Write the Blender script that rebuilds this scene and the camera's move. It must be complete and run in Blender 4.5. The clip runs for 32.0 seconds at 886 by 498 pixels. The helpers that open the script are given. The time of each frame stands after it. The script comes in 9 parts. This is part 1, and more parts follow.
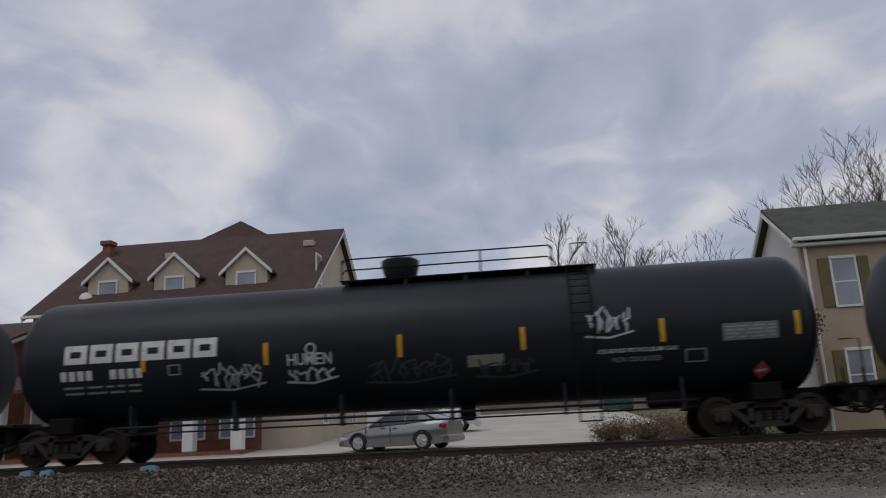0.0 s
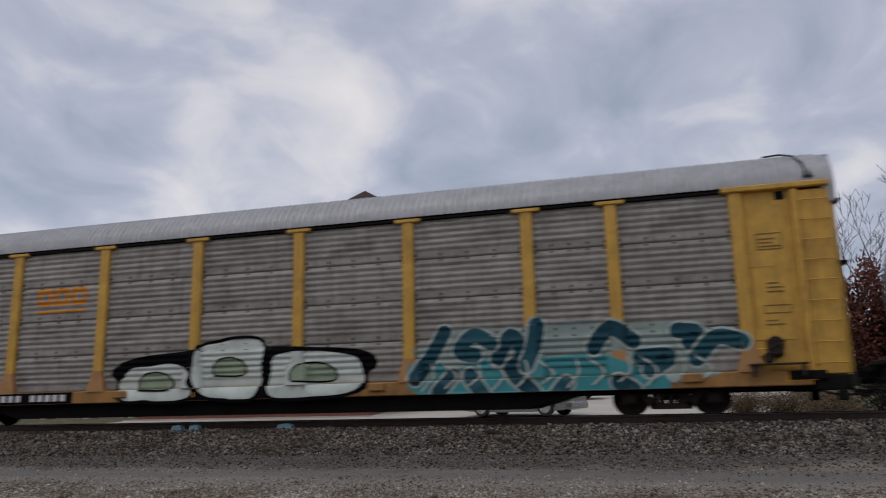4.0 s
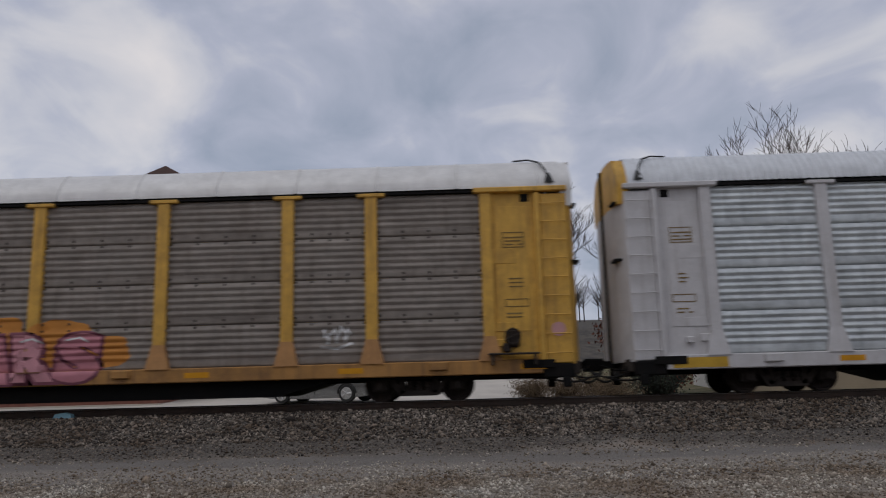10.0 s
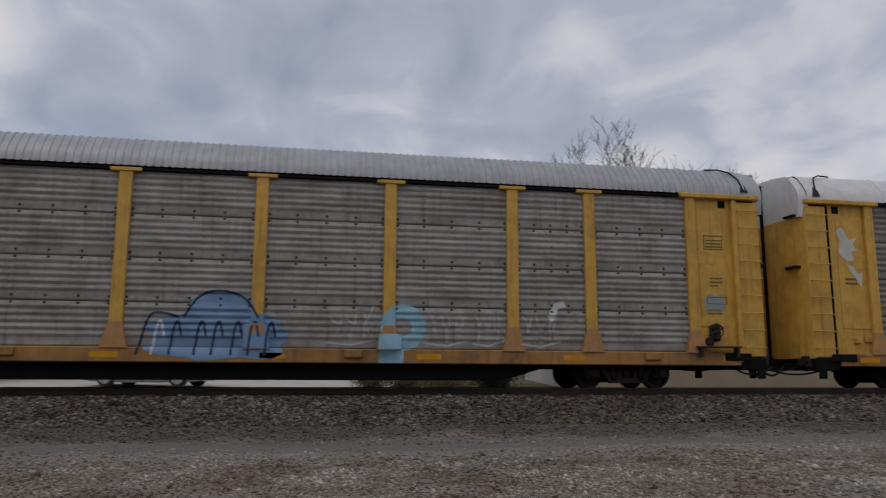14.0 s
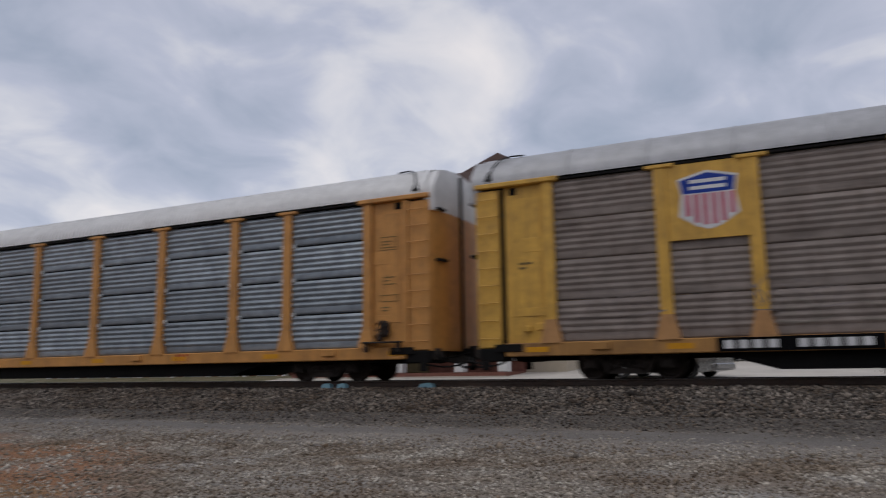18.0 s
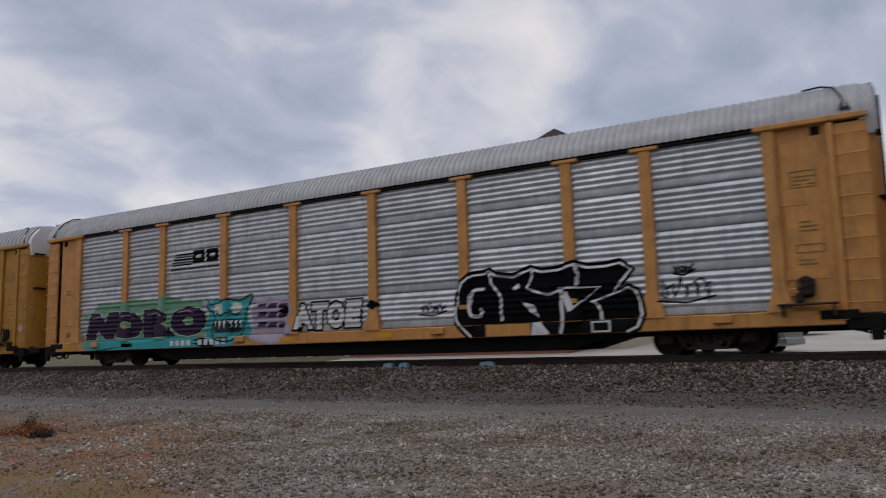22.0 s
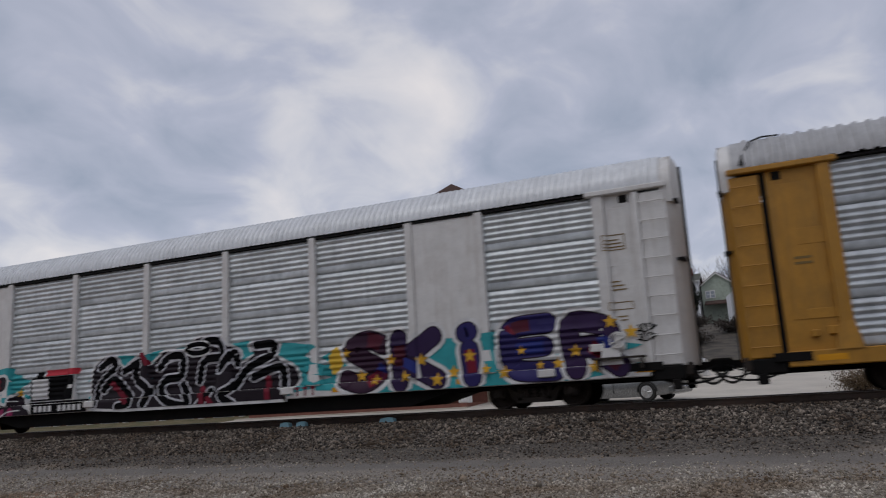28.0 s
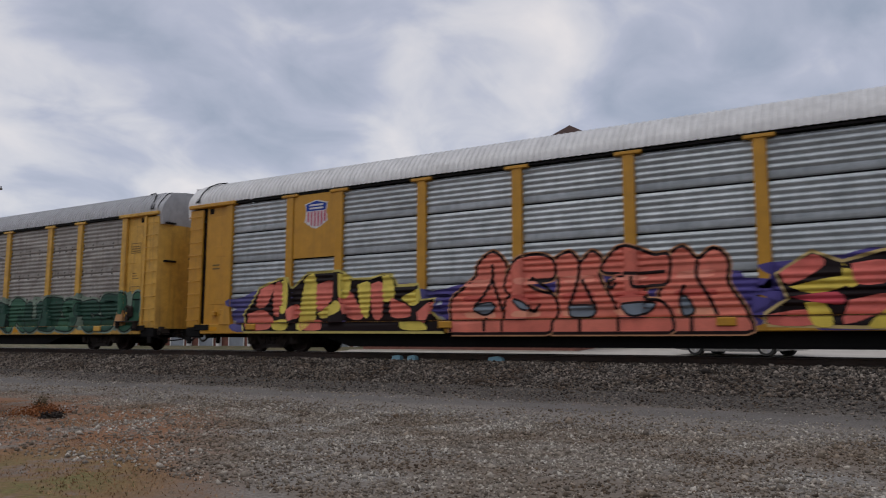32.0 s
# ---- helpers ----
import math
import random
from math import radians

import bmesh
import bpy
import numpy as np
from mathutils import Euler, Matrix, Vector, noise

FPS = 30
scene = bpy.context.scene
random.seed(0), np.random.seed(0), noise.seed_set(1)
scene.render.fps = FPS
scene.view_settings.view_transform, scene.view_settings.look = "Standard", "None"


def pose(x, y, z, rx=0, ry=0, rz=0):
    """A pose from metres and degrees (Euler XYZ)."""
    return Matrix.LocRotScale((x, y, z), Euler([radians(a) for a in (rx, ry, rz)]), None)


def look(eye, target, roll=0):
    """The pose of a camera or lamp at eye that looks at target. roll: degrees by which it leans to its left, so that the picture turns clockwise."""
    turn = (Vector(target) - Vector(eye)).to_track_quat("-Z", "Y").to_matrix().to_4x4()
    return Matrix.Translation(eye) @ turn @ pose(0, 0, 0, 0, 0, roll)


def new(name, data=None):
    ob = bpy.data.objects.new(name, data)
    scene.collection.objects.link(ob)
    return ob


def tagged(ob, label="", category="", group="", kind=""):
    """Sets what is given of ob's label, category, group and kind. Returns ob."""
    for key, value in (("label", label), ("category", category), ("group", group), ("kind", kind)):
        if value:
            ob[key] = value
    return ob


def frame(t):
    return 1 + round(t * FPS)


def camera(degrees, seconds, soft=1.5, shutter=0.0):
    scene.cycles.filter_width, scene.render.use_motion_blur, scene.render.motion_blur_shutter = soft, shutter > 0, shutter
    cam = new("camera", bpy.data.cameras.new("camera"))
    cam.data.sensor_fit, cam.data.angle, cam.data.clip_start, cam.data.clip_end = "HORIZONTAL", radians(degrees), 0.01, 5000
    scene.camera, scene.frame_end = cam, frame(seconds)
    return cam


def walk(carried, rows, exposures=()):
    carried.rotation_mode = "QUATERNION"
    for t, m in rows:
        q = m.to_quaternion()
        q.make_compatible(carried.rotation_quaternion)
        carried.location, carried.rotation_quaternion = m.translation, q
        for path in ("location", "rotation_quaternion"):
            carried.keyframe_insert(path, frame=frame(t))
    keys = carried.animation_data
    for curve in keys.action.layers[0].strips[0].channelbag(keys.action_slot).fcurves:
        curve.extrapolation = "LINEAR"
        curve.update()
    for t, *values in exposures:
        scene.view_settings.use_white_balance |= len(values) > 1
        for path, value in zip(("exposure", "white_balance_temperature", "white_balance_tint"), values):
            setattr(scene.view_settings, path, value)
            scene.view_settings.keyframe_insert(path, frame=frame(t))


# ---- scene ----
from mathutils.geometry import tessellate_polygon

cam = camera(60.53, 32.0, soft=1.05, shutter=0.3)
EYE = (0.0, 0.0, 1.5)
# seconds, yaw, pitch, roll of the phone held by a standing onlooker
TURN = [
    (0.0, 6.97, 13.84, 2.61),
    (0.5, 5.73, 12.27, 2.03),
    (1.0, 3.92, 11.02, 1.62),
    (1.5, 1.45, 10.42, 1.99),
    (2.0, 0.54, 10.28, 1.45),
    (2.5, -0.79, 10.32, -1.06),
    (3.0, 3.68, 12.10, 0.00),
    (3.5, 11.52, 12.07, 1.65),
    (5.5, 20.88, 10.44, -0.86),
    (6.0, 21.56, 9.84, -1.13),
    (6.5, 22.45, 9.17, -0.97),
    (7.0, 20.47, 8.72, 0.03),
    (7.5, 14.55, 8.26, 1.12),
    (8.0, 11.46, 10.54, 0.24),
    (8.5, 10.17, 11.15, 0.36),
    (9.0, 7.90, 10.71, 0.97),
    (9.5, 3.32, 10.17, 1.32),
    (10.0, 1.38, 10.33, 1.49),
    (10.5, 8.30, 10.51, 0.19),
    (11.0, 20.30, 10.28, -1.63),
    (11.5, 33.10, 9.21, -1.79),
    (12.0, 36.76, 8.34, -1.86),
    (12.5, 36.17, 7.52, -1.33),
    (13.0, 22.89, 8.07, 0.13),
    (13.5, 0.16, 9.71, -1.31),
    (15.5, -18.47, 7.18, 0.28),
    (16.0, -18.17, 6.75, 0.62),
    (16.5, -16.50, 6.70, 1.36),
    (17.0, -5.78, 7.40, 1.06),
    (17.5, 12.41, 8.24, 2.51),
    (18.0, 26.23, 8.96, 0.87),
    (18.5, 31.88, 9.06, 0.50),
    (19.0, 34.36, 9.06, 0.54),
    (19.5, 33.66, 9.05, 0.93),
    (20.0, 33.04, 8.96, 1.22),
    (20.5, 32.72, 9.05, 1.39),
    (21.0, 32.04, 8.88, 1.54),
    (21.5, 31.60, 7.87, 1.57),
    (22.0, 30.74, 7.48, 1.56),
    (22.5, 27.33, 7.15, 1.55),
    (23.0, 23.33, 8.82, 1.45),
    (23.5, 22.05, 8.50, 1.35),
    (24.0, 20.93, 8.73, 1.43),
    (24.5, 20.69, 9.03, 2.31),
    (25.0, 21.76, 9.13, 2.29),
    (25.5, 22.27, 9.31, 2.67),
    (27.5, 22.83, 11.22, 3.38),
    (28.0, 23.31, 11.25, 3.20),
    (28.5, 23.81, 11.05, 3.10),
    (29.0, 25.57, 11.05, 2.89),
    (29.5, 31.00, 11.61, 1.74),
    (30.0, 33.95, 11.19, 1.65),
    (30.5, 33.98, 9.71, 1.86),
    (31.0, 34.02, 8.68, 1.52),
    (31.5, 32.48, 7.79, 1.20),
    (32.0, 31.40, 7.02, -0.17),
]
walk(cam, [(t, pose(*EYE, 90 + p, r, y)) for t, y, p, r in TURN],
     exposures=[(0.0, -0.12), (2.0, -0.08), (3.0, -0.02), (6.0, 0.02), (8.0, -0.08), (9.0, -0.15), (12.0, 0.0), (13.0, -0.02), (13.6, -0.18), (15.5, 0.2), (16.0, 0.28), (19.0, 0.0), (22.0, 0.0), (24.0, 0.09), (25.0, 0.02), (28.0, -0.03), (29.0, 0.0), (30.0, -0.05), (32.0, 0.03)])

# ---------------------------------------------------------------- sky and light
world = bpy.data.worlds.new("overcast_sky")
scene.world = world
world.use_nodes = True
wn, wl = world.node_tree.nodes, world.node_tree.links
wn.clear()


def wnode(kind, **kw):
    n = wn.new(kind)
    for k, v in kw.items():
        n.inputs[k].default_value = v
    return n


w_out = wn.new("ShaderNodeOutputWorld")
w_bg = wnode("ShaderNodeBackground", Strength=1.15)
w_sky = wn.new("ShaderNodeTexSky")
w_sky.sky_type, w_sky.sun_disc = "NISHITA", False
w_sky.sun_elevation, w_sky.sun_rotation = radians(38), radians(150)
w_dim = wn.new("ShaderNodeVectorMath")
w_dim.operation = "SCALE"
w_dim.inputs["Scale"].default_value = 0.10
wl.new(w_sky.outputs[0], w_dim.inputs[0])
w_co = wn.new("ShaderNodeTexCoord")
w_sep = wn.new("ShaderNodeSeparateXYZ")
wl.new(w_co.outputs["Generated"], w_sep.inputs[0])
# a flat cloud deck: the direction divided by its height
w_h = wn.new("ShaderNodeMath")
w_h.operation = "ADD"
w_h.inputs[1].default_value = 0.30
w_max = wn.new("ShaderNodeMath")
w_max.operation = "MAXIMUM"
w_max.inputs[1].default_value = 0.0
wl.new(w_sep.outputs["Z"], w_max.inputs[0])
wl.new(w_max.outputs[0], w_h.inputs[0])
w_div = wn.new("ShaderNodeVectorMath")
w_div.operation = "DIVIDE"
w_comb = wn.new("ShaderNodeCombineXYZ")
for i in range(3):
    wl.new(w_h.outputs[0], w_comb.inputs[i])
wl.new(w_co.outputs["Generated"], w_div.inputs[0])
wl.new(w_comb.outputs[0], w_div.inputs[1])
w_map = wn.new("ShaderNodeMapping")
w_map.inputs["Scale"].default_value = (1.0, 0.8, 0.0)
w_map.inputs["Location"].default_value = (3.1, 0.4, 0.0)
wl.new(w_div.outputs[0], w_map.inputs[0])
w_n1 = wnode("ShaderNodeTexNoise", Scale=1.45, Detail=6.0, Roughness=0.47, Distortion=0.35)
w_n2 = wnode("ShaderNodeTexNoise", Scale=4.6, Detail=5.0, Roughness=0.5, Distortion=0.5)
wl.new(w_map.outputs[0], w_n1.inputs["Vector"])
wl.new(w_map.outputs[0], w_n2.inputs["Vector"])
w_mix = wn.new("ShaderNodeMath")
w_mix.operation = "MULTIPLY_ADD"
w_mix.inputs[1].default_value = 0.80
wl.new(w_n2.outputs[0], w_mix.inputs[0])
wl.new(w_n1.outputs[0], w_mix.inputs[2])
w_ramp = wn.new("ShaderNodeValToRGB")
w_sc = wn.new("ShaderNodeMath")
w_sc.operation = "MULTIPLY"
w_sc.inputs[1].default_value = 0.79
wl.new(w_mix.outputs[0], w_sc.inputs[0])
wl.new(w_sc.outputs[0], w_ramp.inputs[0])
cr = w_ramp.color_ramp
cr.elements[0].position, cr.elements[0].color = 0.52, (0.285, 0.322, 0.405, 1)
cr.elements[1].position, cr.elements[1].color = 0.97, (0.71, 0.675, 0.675, 1)
e = cr.elements.new(0.69)
e.color = (0.405, 0.425, 0.515, 1)
e = cr.elements.new(0.79)
e.color = (0.55, 0.55, 0.595, 1)
w_fin = wn.new("ShaderNodeMix")
w_fin.data_type = "RGBA"
w_fin.inputs["Factor"].default_value = 0.9
wl.new(w_dim.outputs[0], w_fin.inputs["A"])
wl.new(w_ramp.outputs[0], w_fin.inputs["B"])
wl.new(w_fin.outputs["Result"], w_bg.inputs["Color"])
wl.new(w_bg.outputs[0], w_out.inputs["Surface"])

sun = new("sun", bpy.data.lights.new("sun", "SUN"))
sun.data.energy, sun.data.angle, sun.data.color = 0.5, radians(30), (1.0, 0.97, 0.93)
sun.matrix_world = look((-14, -4, 40), (0, 15, 0))


# ---------------------------------------------------------------- materials
MATS = {}


def mat(name, col, rough=0.6, metal=0.0, var=0.18, scale=3.0, fine=40.0, streak=0.0, dirt=(0.05, 0.045, 0.04),
        dirty=0.0, bump=0.15, rand=0.0, spec=0.5, coat=0.0, bands=0.0):
    """Paint, stone or metal: base colour, broad stains, fine grain, downward streaks, dirt, and fine relief."""
    if name in MATS:
        return MATS[name]
    m = bpy.data.materials.new(name)
    m.use_nodes = True
    nt, b = m.node_tree, m.node_tree.nodes["Principled BSDF"]
    N, K = nt.nodes.new, nt.links.new
    b.inputs["Roughness"].default_value, b.inputs["Metallic"].default_value = rough, metal
    b.inputs["Specular IOR Level"].default_value = spec
    b.inputs["Coat Weight"].default_value = coat
    co, info = N("ShaderNodeTexCoord"), N("ShaderNodeObjectInfo")
    shift = N("ShaderNodeVectorMath")
    shift.operation = "MULTIPLY_ADD"
    shift.inputs[1].default_value = (17.0, 31.0, 23.0)
    K(info.outputs["Random"], shift.inputs[0])
    K(co.outputs["Object"], shift.inputs[2])

    def nz(sc, detail=4.0, squash=(1, 1, 1), r=0.6):
        mp, n = N("ShaderNodeMapping"), N("ShaderNodeTexNoise")
        mp.inputs["Scale"].default_value = squash
        K(shift.outputs[0], mp.inputs[0])
        K(mp.outputs[0], n.inputs["Vector"])
        n.inputs["Scale"].default_value, n.inputs["Detail"].default_value = sc, detail
        n.inputs["Roughness"].default_value = r
        return n.outputs[0]

    def fac(src, lo, hi, a=0.0, z=1.0):
        r = N("ShaderNodeMapRange")
        r.inputs["From Min"].default_value, r.inputs["From Max"].default_value = lo, hi
        r.inputs["To Min"].default_value, r.inputs["To Max"].default_value = a, z
        K(src, r.inputs["Value"])
        return r.outputs[0]

    def mix(f, a, c, kind="MIX"):
        x = N("ShaderNodeMix")
        x.data_type, x.blend_type = "RGBA", kind
        for key, v in (("Factor", f), ("A", a), ("B", c)):
            s = x.inputs[key] if key == "Factor" else [i for i in x.inputs if i.name == key and i.type == "RGBA"][0]
            if isinstance(v, (int, float)):
                s.default_value = v
            elif isinstance(v, tuple):
                s.default_value = (*v[:3], 1.0)
            else:
                K(v, s)
        return [o for o in x.outputs if o.type == "RGBA"][0]

    lo, hi = tuple(c * (1 - var) for c in col), tuple(min(c * (1 + var), 0.95) for c in col)
    broad = nz(scale, 5.0)
    c = mix(fac(broad, 0.32, 0.68), lo, hi)
    grain = nz(fine, 3.0)
    c = mix(fac(grain, 0.25, 0.75, 0.0, 0.35), c, tuple(x * 0.6 for x in col))
    if rand:
        c = mix(fac(info.outputs["Random"], 0, 1, 0.0, rand), c, tuple(x * 0.35 for x in col))
    if bands:
        c = mix(fac(nz(2.0, 4.0, (0.22, 1, 3.5)), 0.5, 0.74, 0.0, bands), c, tuple(min(x * 1.7, 0.9) for x in col))
        c = mix(fac(nz(1.3, 5.0, (0.4, 1, 1.3), 0.7), 0.5, 0.72, 0.0, bands), c, tuple(x * 0.5 for x in dirt))
    if streak:
        c = mix(fac(nz(4.0, 4.0, (2.2, 2.2, 0.12)), 0.52, 0.75, 0.0, streak), c, dirt)
    if dirty:
        c = mix(fac(nz(scale * 0.6, 6.0, r=0.7), 0.48, 0.72, 0.0, dirty), c, dirt)
    K(c, b.inputs["Base Color"])
    rr = N("ShaderNodeMath")
    rr.operation = "MULTIPLY_ADD"
    rr.inputs[1].default_value, rr.inputs[2].default_value = 0.25, rough - 0.12
    K(grain, rr.inputs[0])
    K(rr.outputs[0], b.inputs["Roughness"])
    if bump:
        bp = N("ShaderNodeBump")
        bp.inputs["Strength"].default_value, bp.inputs["Distance"].default_value = bump, 0.01
        K(grain, bp.inputs["Height"])
        K(bp.outputs[0], b.inputs["Normal"])
    MATS[name] = m
    return m


RUST = (0.11, 0.05, 0.025)
M_YEL = mat("yellow_car_paint", (0.66, 0.375, 0.06), 0.55, streak=0.5, dirt=(0.17, 0.09, 0.03), dirty=0.38, var=0.14)
M_ORA = mat("orange_car_paint", (0.57, 0.265, 0.065), 0.55, streak=0.5, dirt=(0.15, 0.075, 0.03), dirty=0.38, var=0.14)
M_GOLD2 = mat("amber_car_paint", (0.56, 0.275, 0.02), 0.5, streak=0.3, dirt=(0.22, 0.11, 0.02), dirty=0.25, var=0.1)
M_GOLD = mat("dull_gold_car_paint", (0.42, 0.20, 0.018), 0.55, streak=0.45, dirt=(0.16, 0.09, 0.02), dirty=0.3, var=0.14)
M_WHT2 = mat("off_white_car_paint", (0.70, 0.69, 0.675), 0.5, streak=0.35, dirt=(0.34, 0.29, 0.25), dirty=0.3, var=0.07)
M_SILL = mat("rusty_orange_sill_paint", (0.40, 0.20, 0.055), 0.7, streak=0.6, dirt=(0.085, 0.048, 0.03), dirty=0.75, scale=1.6, var=0.2)
M_FRAME = mat("dusty_brown_bogie_steel", (0.036, 0.029, 0.025), 0.8, dirty=0.5, dirt=(0.07, 0.052, 0.04), spec=0.3)
M_FOOT = mat("faded_orange_foot_paint", (0.46, 0.235, 0.085), 0.65, streak=0.4, dirt=(0.20, 0.10, 0.04), dirty=0.4, var=0.15)
M_BOLT = mat("rusty_bolt_head", (0.04, 0.03, 0.026), 0.8, dirty=0.3, dirt=(0.06, 0.035, 0.02))
M_WHT = mat("pale_grey_car_paint", (0.59, 0.575, 0.58), 0.5, streak=0.3, dirt=(0.24, 0.20, 0.17), dirty=0.2, var=0.07)
M_TAUPE = mat("weathered_taupe_sheet", (0.27, 0.238, 0.208), 0.75, streak=0.5, dirt=(0.135, 0.10, 0.08), dirty=0.45, rand=0.12, bands=0.5, var=0.16)
M_BROWN = mat("soot_brown_sheet", (0.265, 0.222, 0.195), 0.8, streak=0.5, dirt=(0.125, 0.085, 0.068), dirty=0.45, rand=0.12, bands=0.5, var=0.16)
M_GREY = mat("weathered_grey_green_sheet", (0.365, 0.345, 0.315), 0.75, streak=0.6, dirt=(0.125, 0.098, 0.076), dirty=0.5, rand=0.1, bands=0.5, var=0.15)
M_GALVT = mat("dull_galvanised_sheet", (0.49, 0.525, 0.54), 0.42, 0.4, streak=0.5, dirt=(0.23, 0.26, 0.27), dirty=0.45, rand=0.25, bands=0.3, var=0.2)
# streaks and tone variation paint in rippled reflections along with stains
M_GALV = mat("galvanised_sheet", (0.585, 0.62, 0.65), 0.42, 0.45, streak=0.55, dirt=(0.25, 0.27, 0.285), dirty=0.45, rand=0.30, bands=0.3, var=0.22)
M_GALVB = mat("blue_grey_galvanised_sheet", (0.35, 0.395, 0.435), 0.42, 0.45, streak=0.4, dirt=(0.15, 0.18, 0.205), dirty=0.65, rand=0.48, bands=0.3, var=0.26)
M_GALVW = mat("bright_galvanised_sheet", (0.66, 0.70, 0.715), 0.40, 0.35, streak=0.5, dirt=(0.27, 0.30, 0.32), dirty=0.4, rand=0.24, bands=0.3, var=0.2)
M_ROOFG = mat("grey_roof_sheet", (0.44, 0.44, 0.45), 0.5, 0.2, streak=0.3, dirt=(0.25, 0.24, 0.23), dirty=0.3, var=0.12)
M_ROOFW = mat("white_roof_sheet", (0.72, 0.71, 0.695), 0.5, 0.1, streak=0.2, dirt=(0.40, 0.38, 0.36), dirty=0.25, var=0.1)
# white roof whose bluish base colour carries the sky's reflection
M_ROOFC = mat("sky_tinted_white_roof_sheet", (0.68, 0.70, 0.725), 0.45, 0.15, streak=0.3, dirt=(0.40, 0.41, 0.42), dirty=0.25, var=0.1)
M_BLACK = mat("grimy_black_steel", (0.008, 0.0078, 0.0078), 0.75, dirty=0.4, dirt=(0.020, 0.015, 0.013), spec=0.12)
M_TANK = mat("black_tank_paint", (0.0125, 0.0175, 0.0225), 0.40, var=0.3, scale=0.6, streak=0.25, dirt=(0.02, 0.02, 0.02), dirty=0.15, bump=0.02, spec=0.24)
M_WHEEL = mat("rusty_wheel_steel", (0.035, 0.026, 0.022), 0.65, 0.2, dirty=0.4, dirt=(0.06, 0.035, 0.022), spec=0.3)
M_RUB = mat("black_rubber", (0.02, 0.02, 0.02), 0.8)


def flat(name, col, rough=0.6):
    return mat(name, col, rough, var=0.14, scale=6.0, fine=60.0, dirty=0.12, bump=0.05)


# ---------------------------------------------------------------- mesh helpers
class Shape:
    """Vertices and faces of one mesh."""

    def __init__(self):
        self.v, self.f = [], []

    def add(self, vs, fs):
        n = len(self.v)
        self.v.extend(vs)
        self.f.extend([tuple(i + n for i in f) for f in fs])
        return self

    def box(self, x0, x1, y0, y1, z0, z1):
        vs = [(x, y, z) for z in (z0, z1) for y in (y0, y1) for x in (x0, x1)]
        return self.add(vs, [(0, 2, 3, 1), (4, 5, 7, 6), (0, 1, 5, 4), (2, 6, 7, 3), (0, 4, 6, 2), (1, 3, 7, 5)])

    def cbox(self, x0, x1, y0, y1, z0, z1, c=0.02):
        """A box with chamfered edges."""
        c = min(c, (x1 - x0) * 0.45, (y1 - y0) * 0.45, (z1 - z0) * 0.45)
        vs, idx = [], {}
        for k in range(8):
            sx, sy, sz = k & 1, (k >> 1) & 1, (k >> 2) & 1
            px, py, pz = (x0, x1)[sx], (y0, y1)[sy], (z0, z1)[sz]
            ix, iy, iz = px + (c, -c)[sx], py + (c, -c)[sy], pz + (c, -c)[sz]
            for a, p in enumerate(((px, iy, iz), (ix, py, iz), (ix, iy, pz))):
                idx[k, a] = len(vs)
                vs.append(p)
        fs = []
        for a in range(3):
            o = [b for b in range(3) if b != a]
            for s in range(2):
                ks = []
                for p, q in ((0, 0), (1, 0), (1, 1), (0, 1)):
                    ks.append((s << a) | (p << o[0]) | (q << o[1]))
                f = [idx[k, a] for k in ks]
                flip = (s == 1) if a != 1 else (s == 0)
                fs.append(tuple(f if flip else f[::-1]))
        for a in range(3):
            b, d = [q for q in range(3) if q != a]
            for sb in range(2):
                for sd in range(2):
                    k0 = (sb << b) | (sd << d)
                    k1 = k0 | (1 << a)
                    f = [idx[k0, b], idx[k1, b], idx[k1, d], idx[k0, d]]
                    fs.append(tuple(f))
        for k in range(8):
            fs.append((idx[k, 0], idx[k, 1], idx[k, 2]))
        return self.add(vs, fs)

    def prism(self, poly, axis, a, b):
        """A polygon pushed along an axis from a to b. poly gives the other two coordinates in order."""
        n = len(poly)

        def p(u, v, w):
            return {"x": (w, u, v), "y": (u, w, v), "z": (u, v, w)}[axis]
        vs = [p(u, v, a) for u, v in poly] + [p(u, v, b) for u, v in poly]
        fs = [tuple(range(n))[::-1], tuple(range(n, 2 * n))]
        fs += [(i, (i + 1) % n, n + (i + 1) % n, n + i) for i in range(n)]
        return self.add(vs, fs)

    def tube(self, pts, r, n=8, caps=True):
        """A round bar through points; r is one radius or one for each point."""
        pts = [Vector(p) for p in pts]
        rs = r if isinstance(r, (list, tuple)) else [r] * len(pts)
        vs = []
        for i, p in enumerate(pts):
            d = (pts[min(i + 1, len(pts) - 1)] - pts[max(i - 1, 0)]).normalized()
            u = d.orthogonal().normalized() if i == 0 else (u - d * u.dot(d)).normalized()
            w = d.cross(u)
            for k in range(n):
                a = 2 * math.pi * k / n
                vs.append(tuple(p + (u * math.cos(a) + w * math.sin(a)) * rs[i]))
        fs = [(i * n + k, i * n + (k + 1) % n, (i + 1) * n + (k + 1) % n, (i + 1) * n + k)
              for i in range(len(pts) - 1) for k in range(n)]
        if caps:
            m = (len(pts) - 1) * n
            fs += [tuple(range(n))[::-1], tuple(range(m, m + n))]
        return self.add(vs, fs)

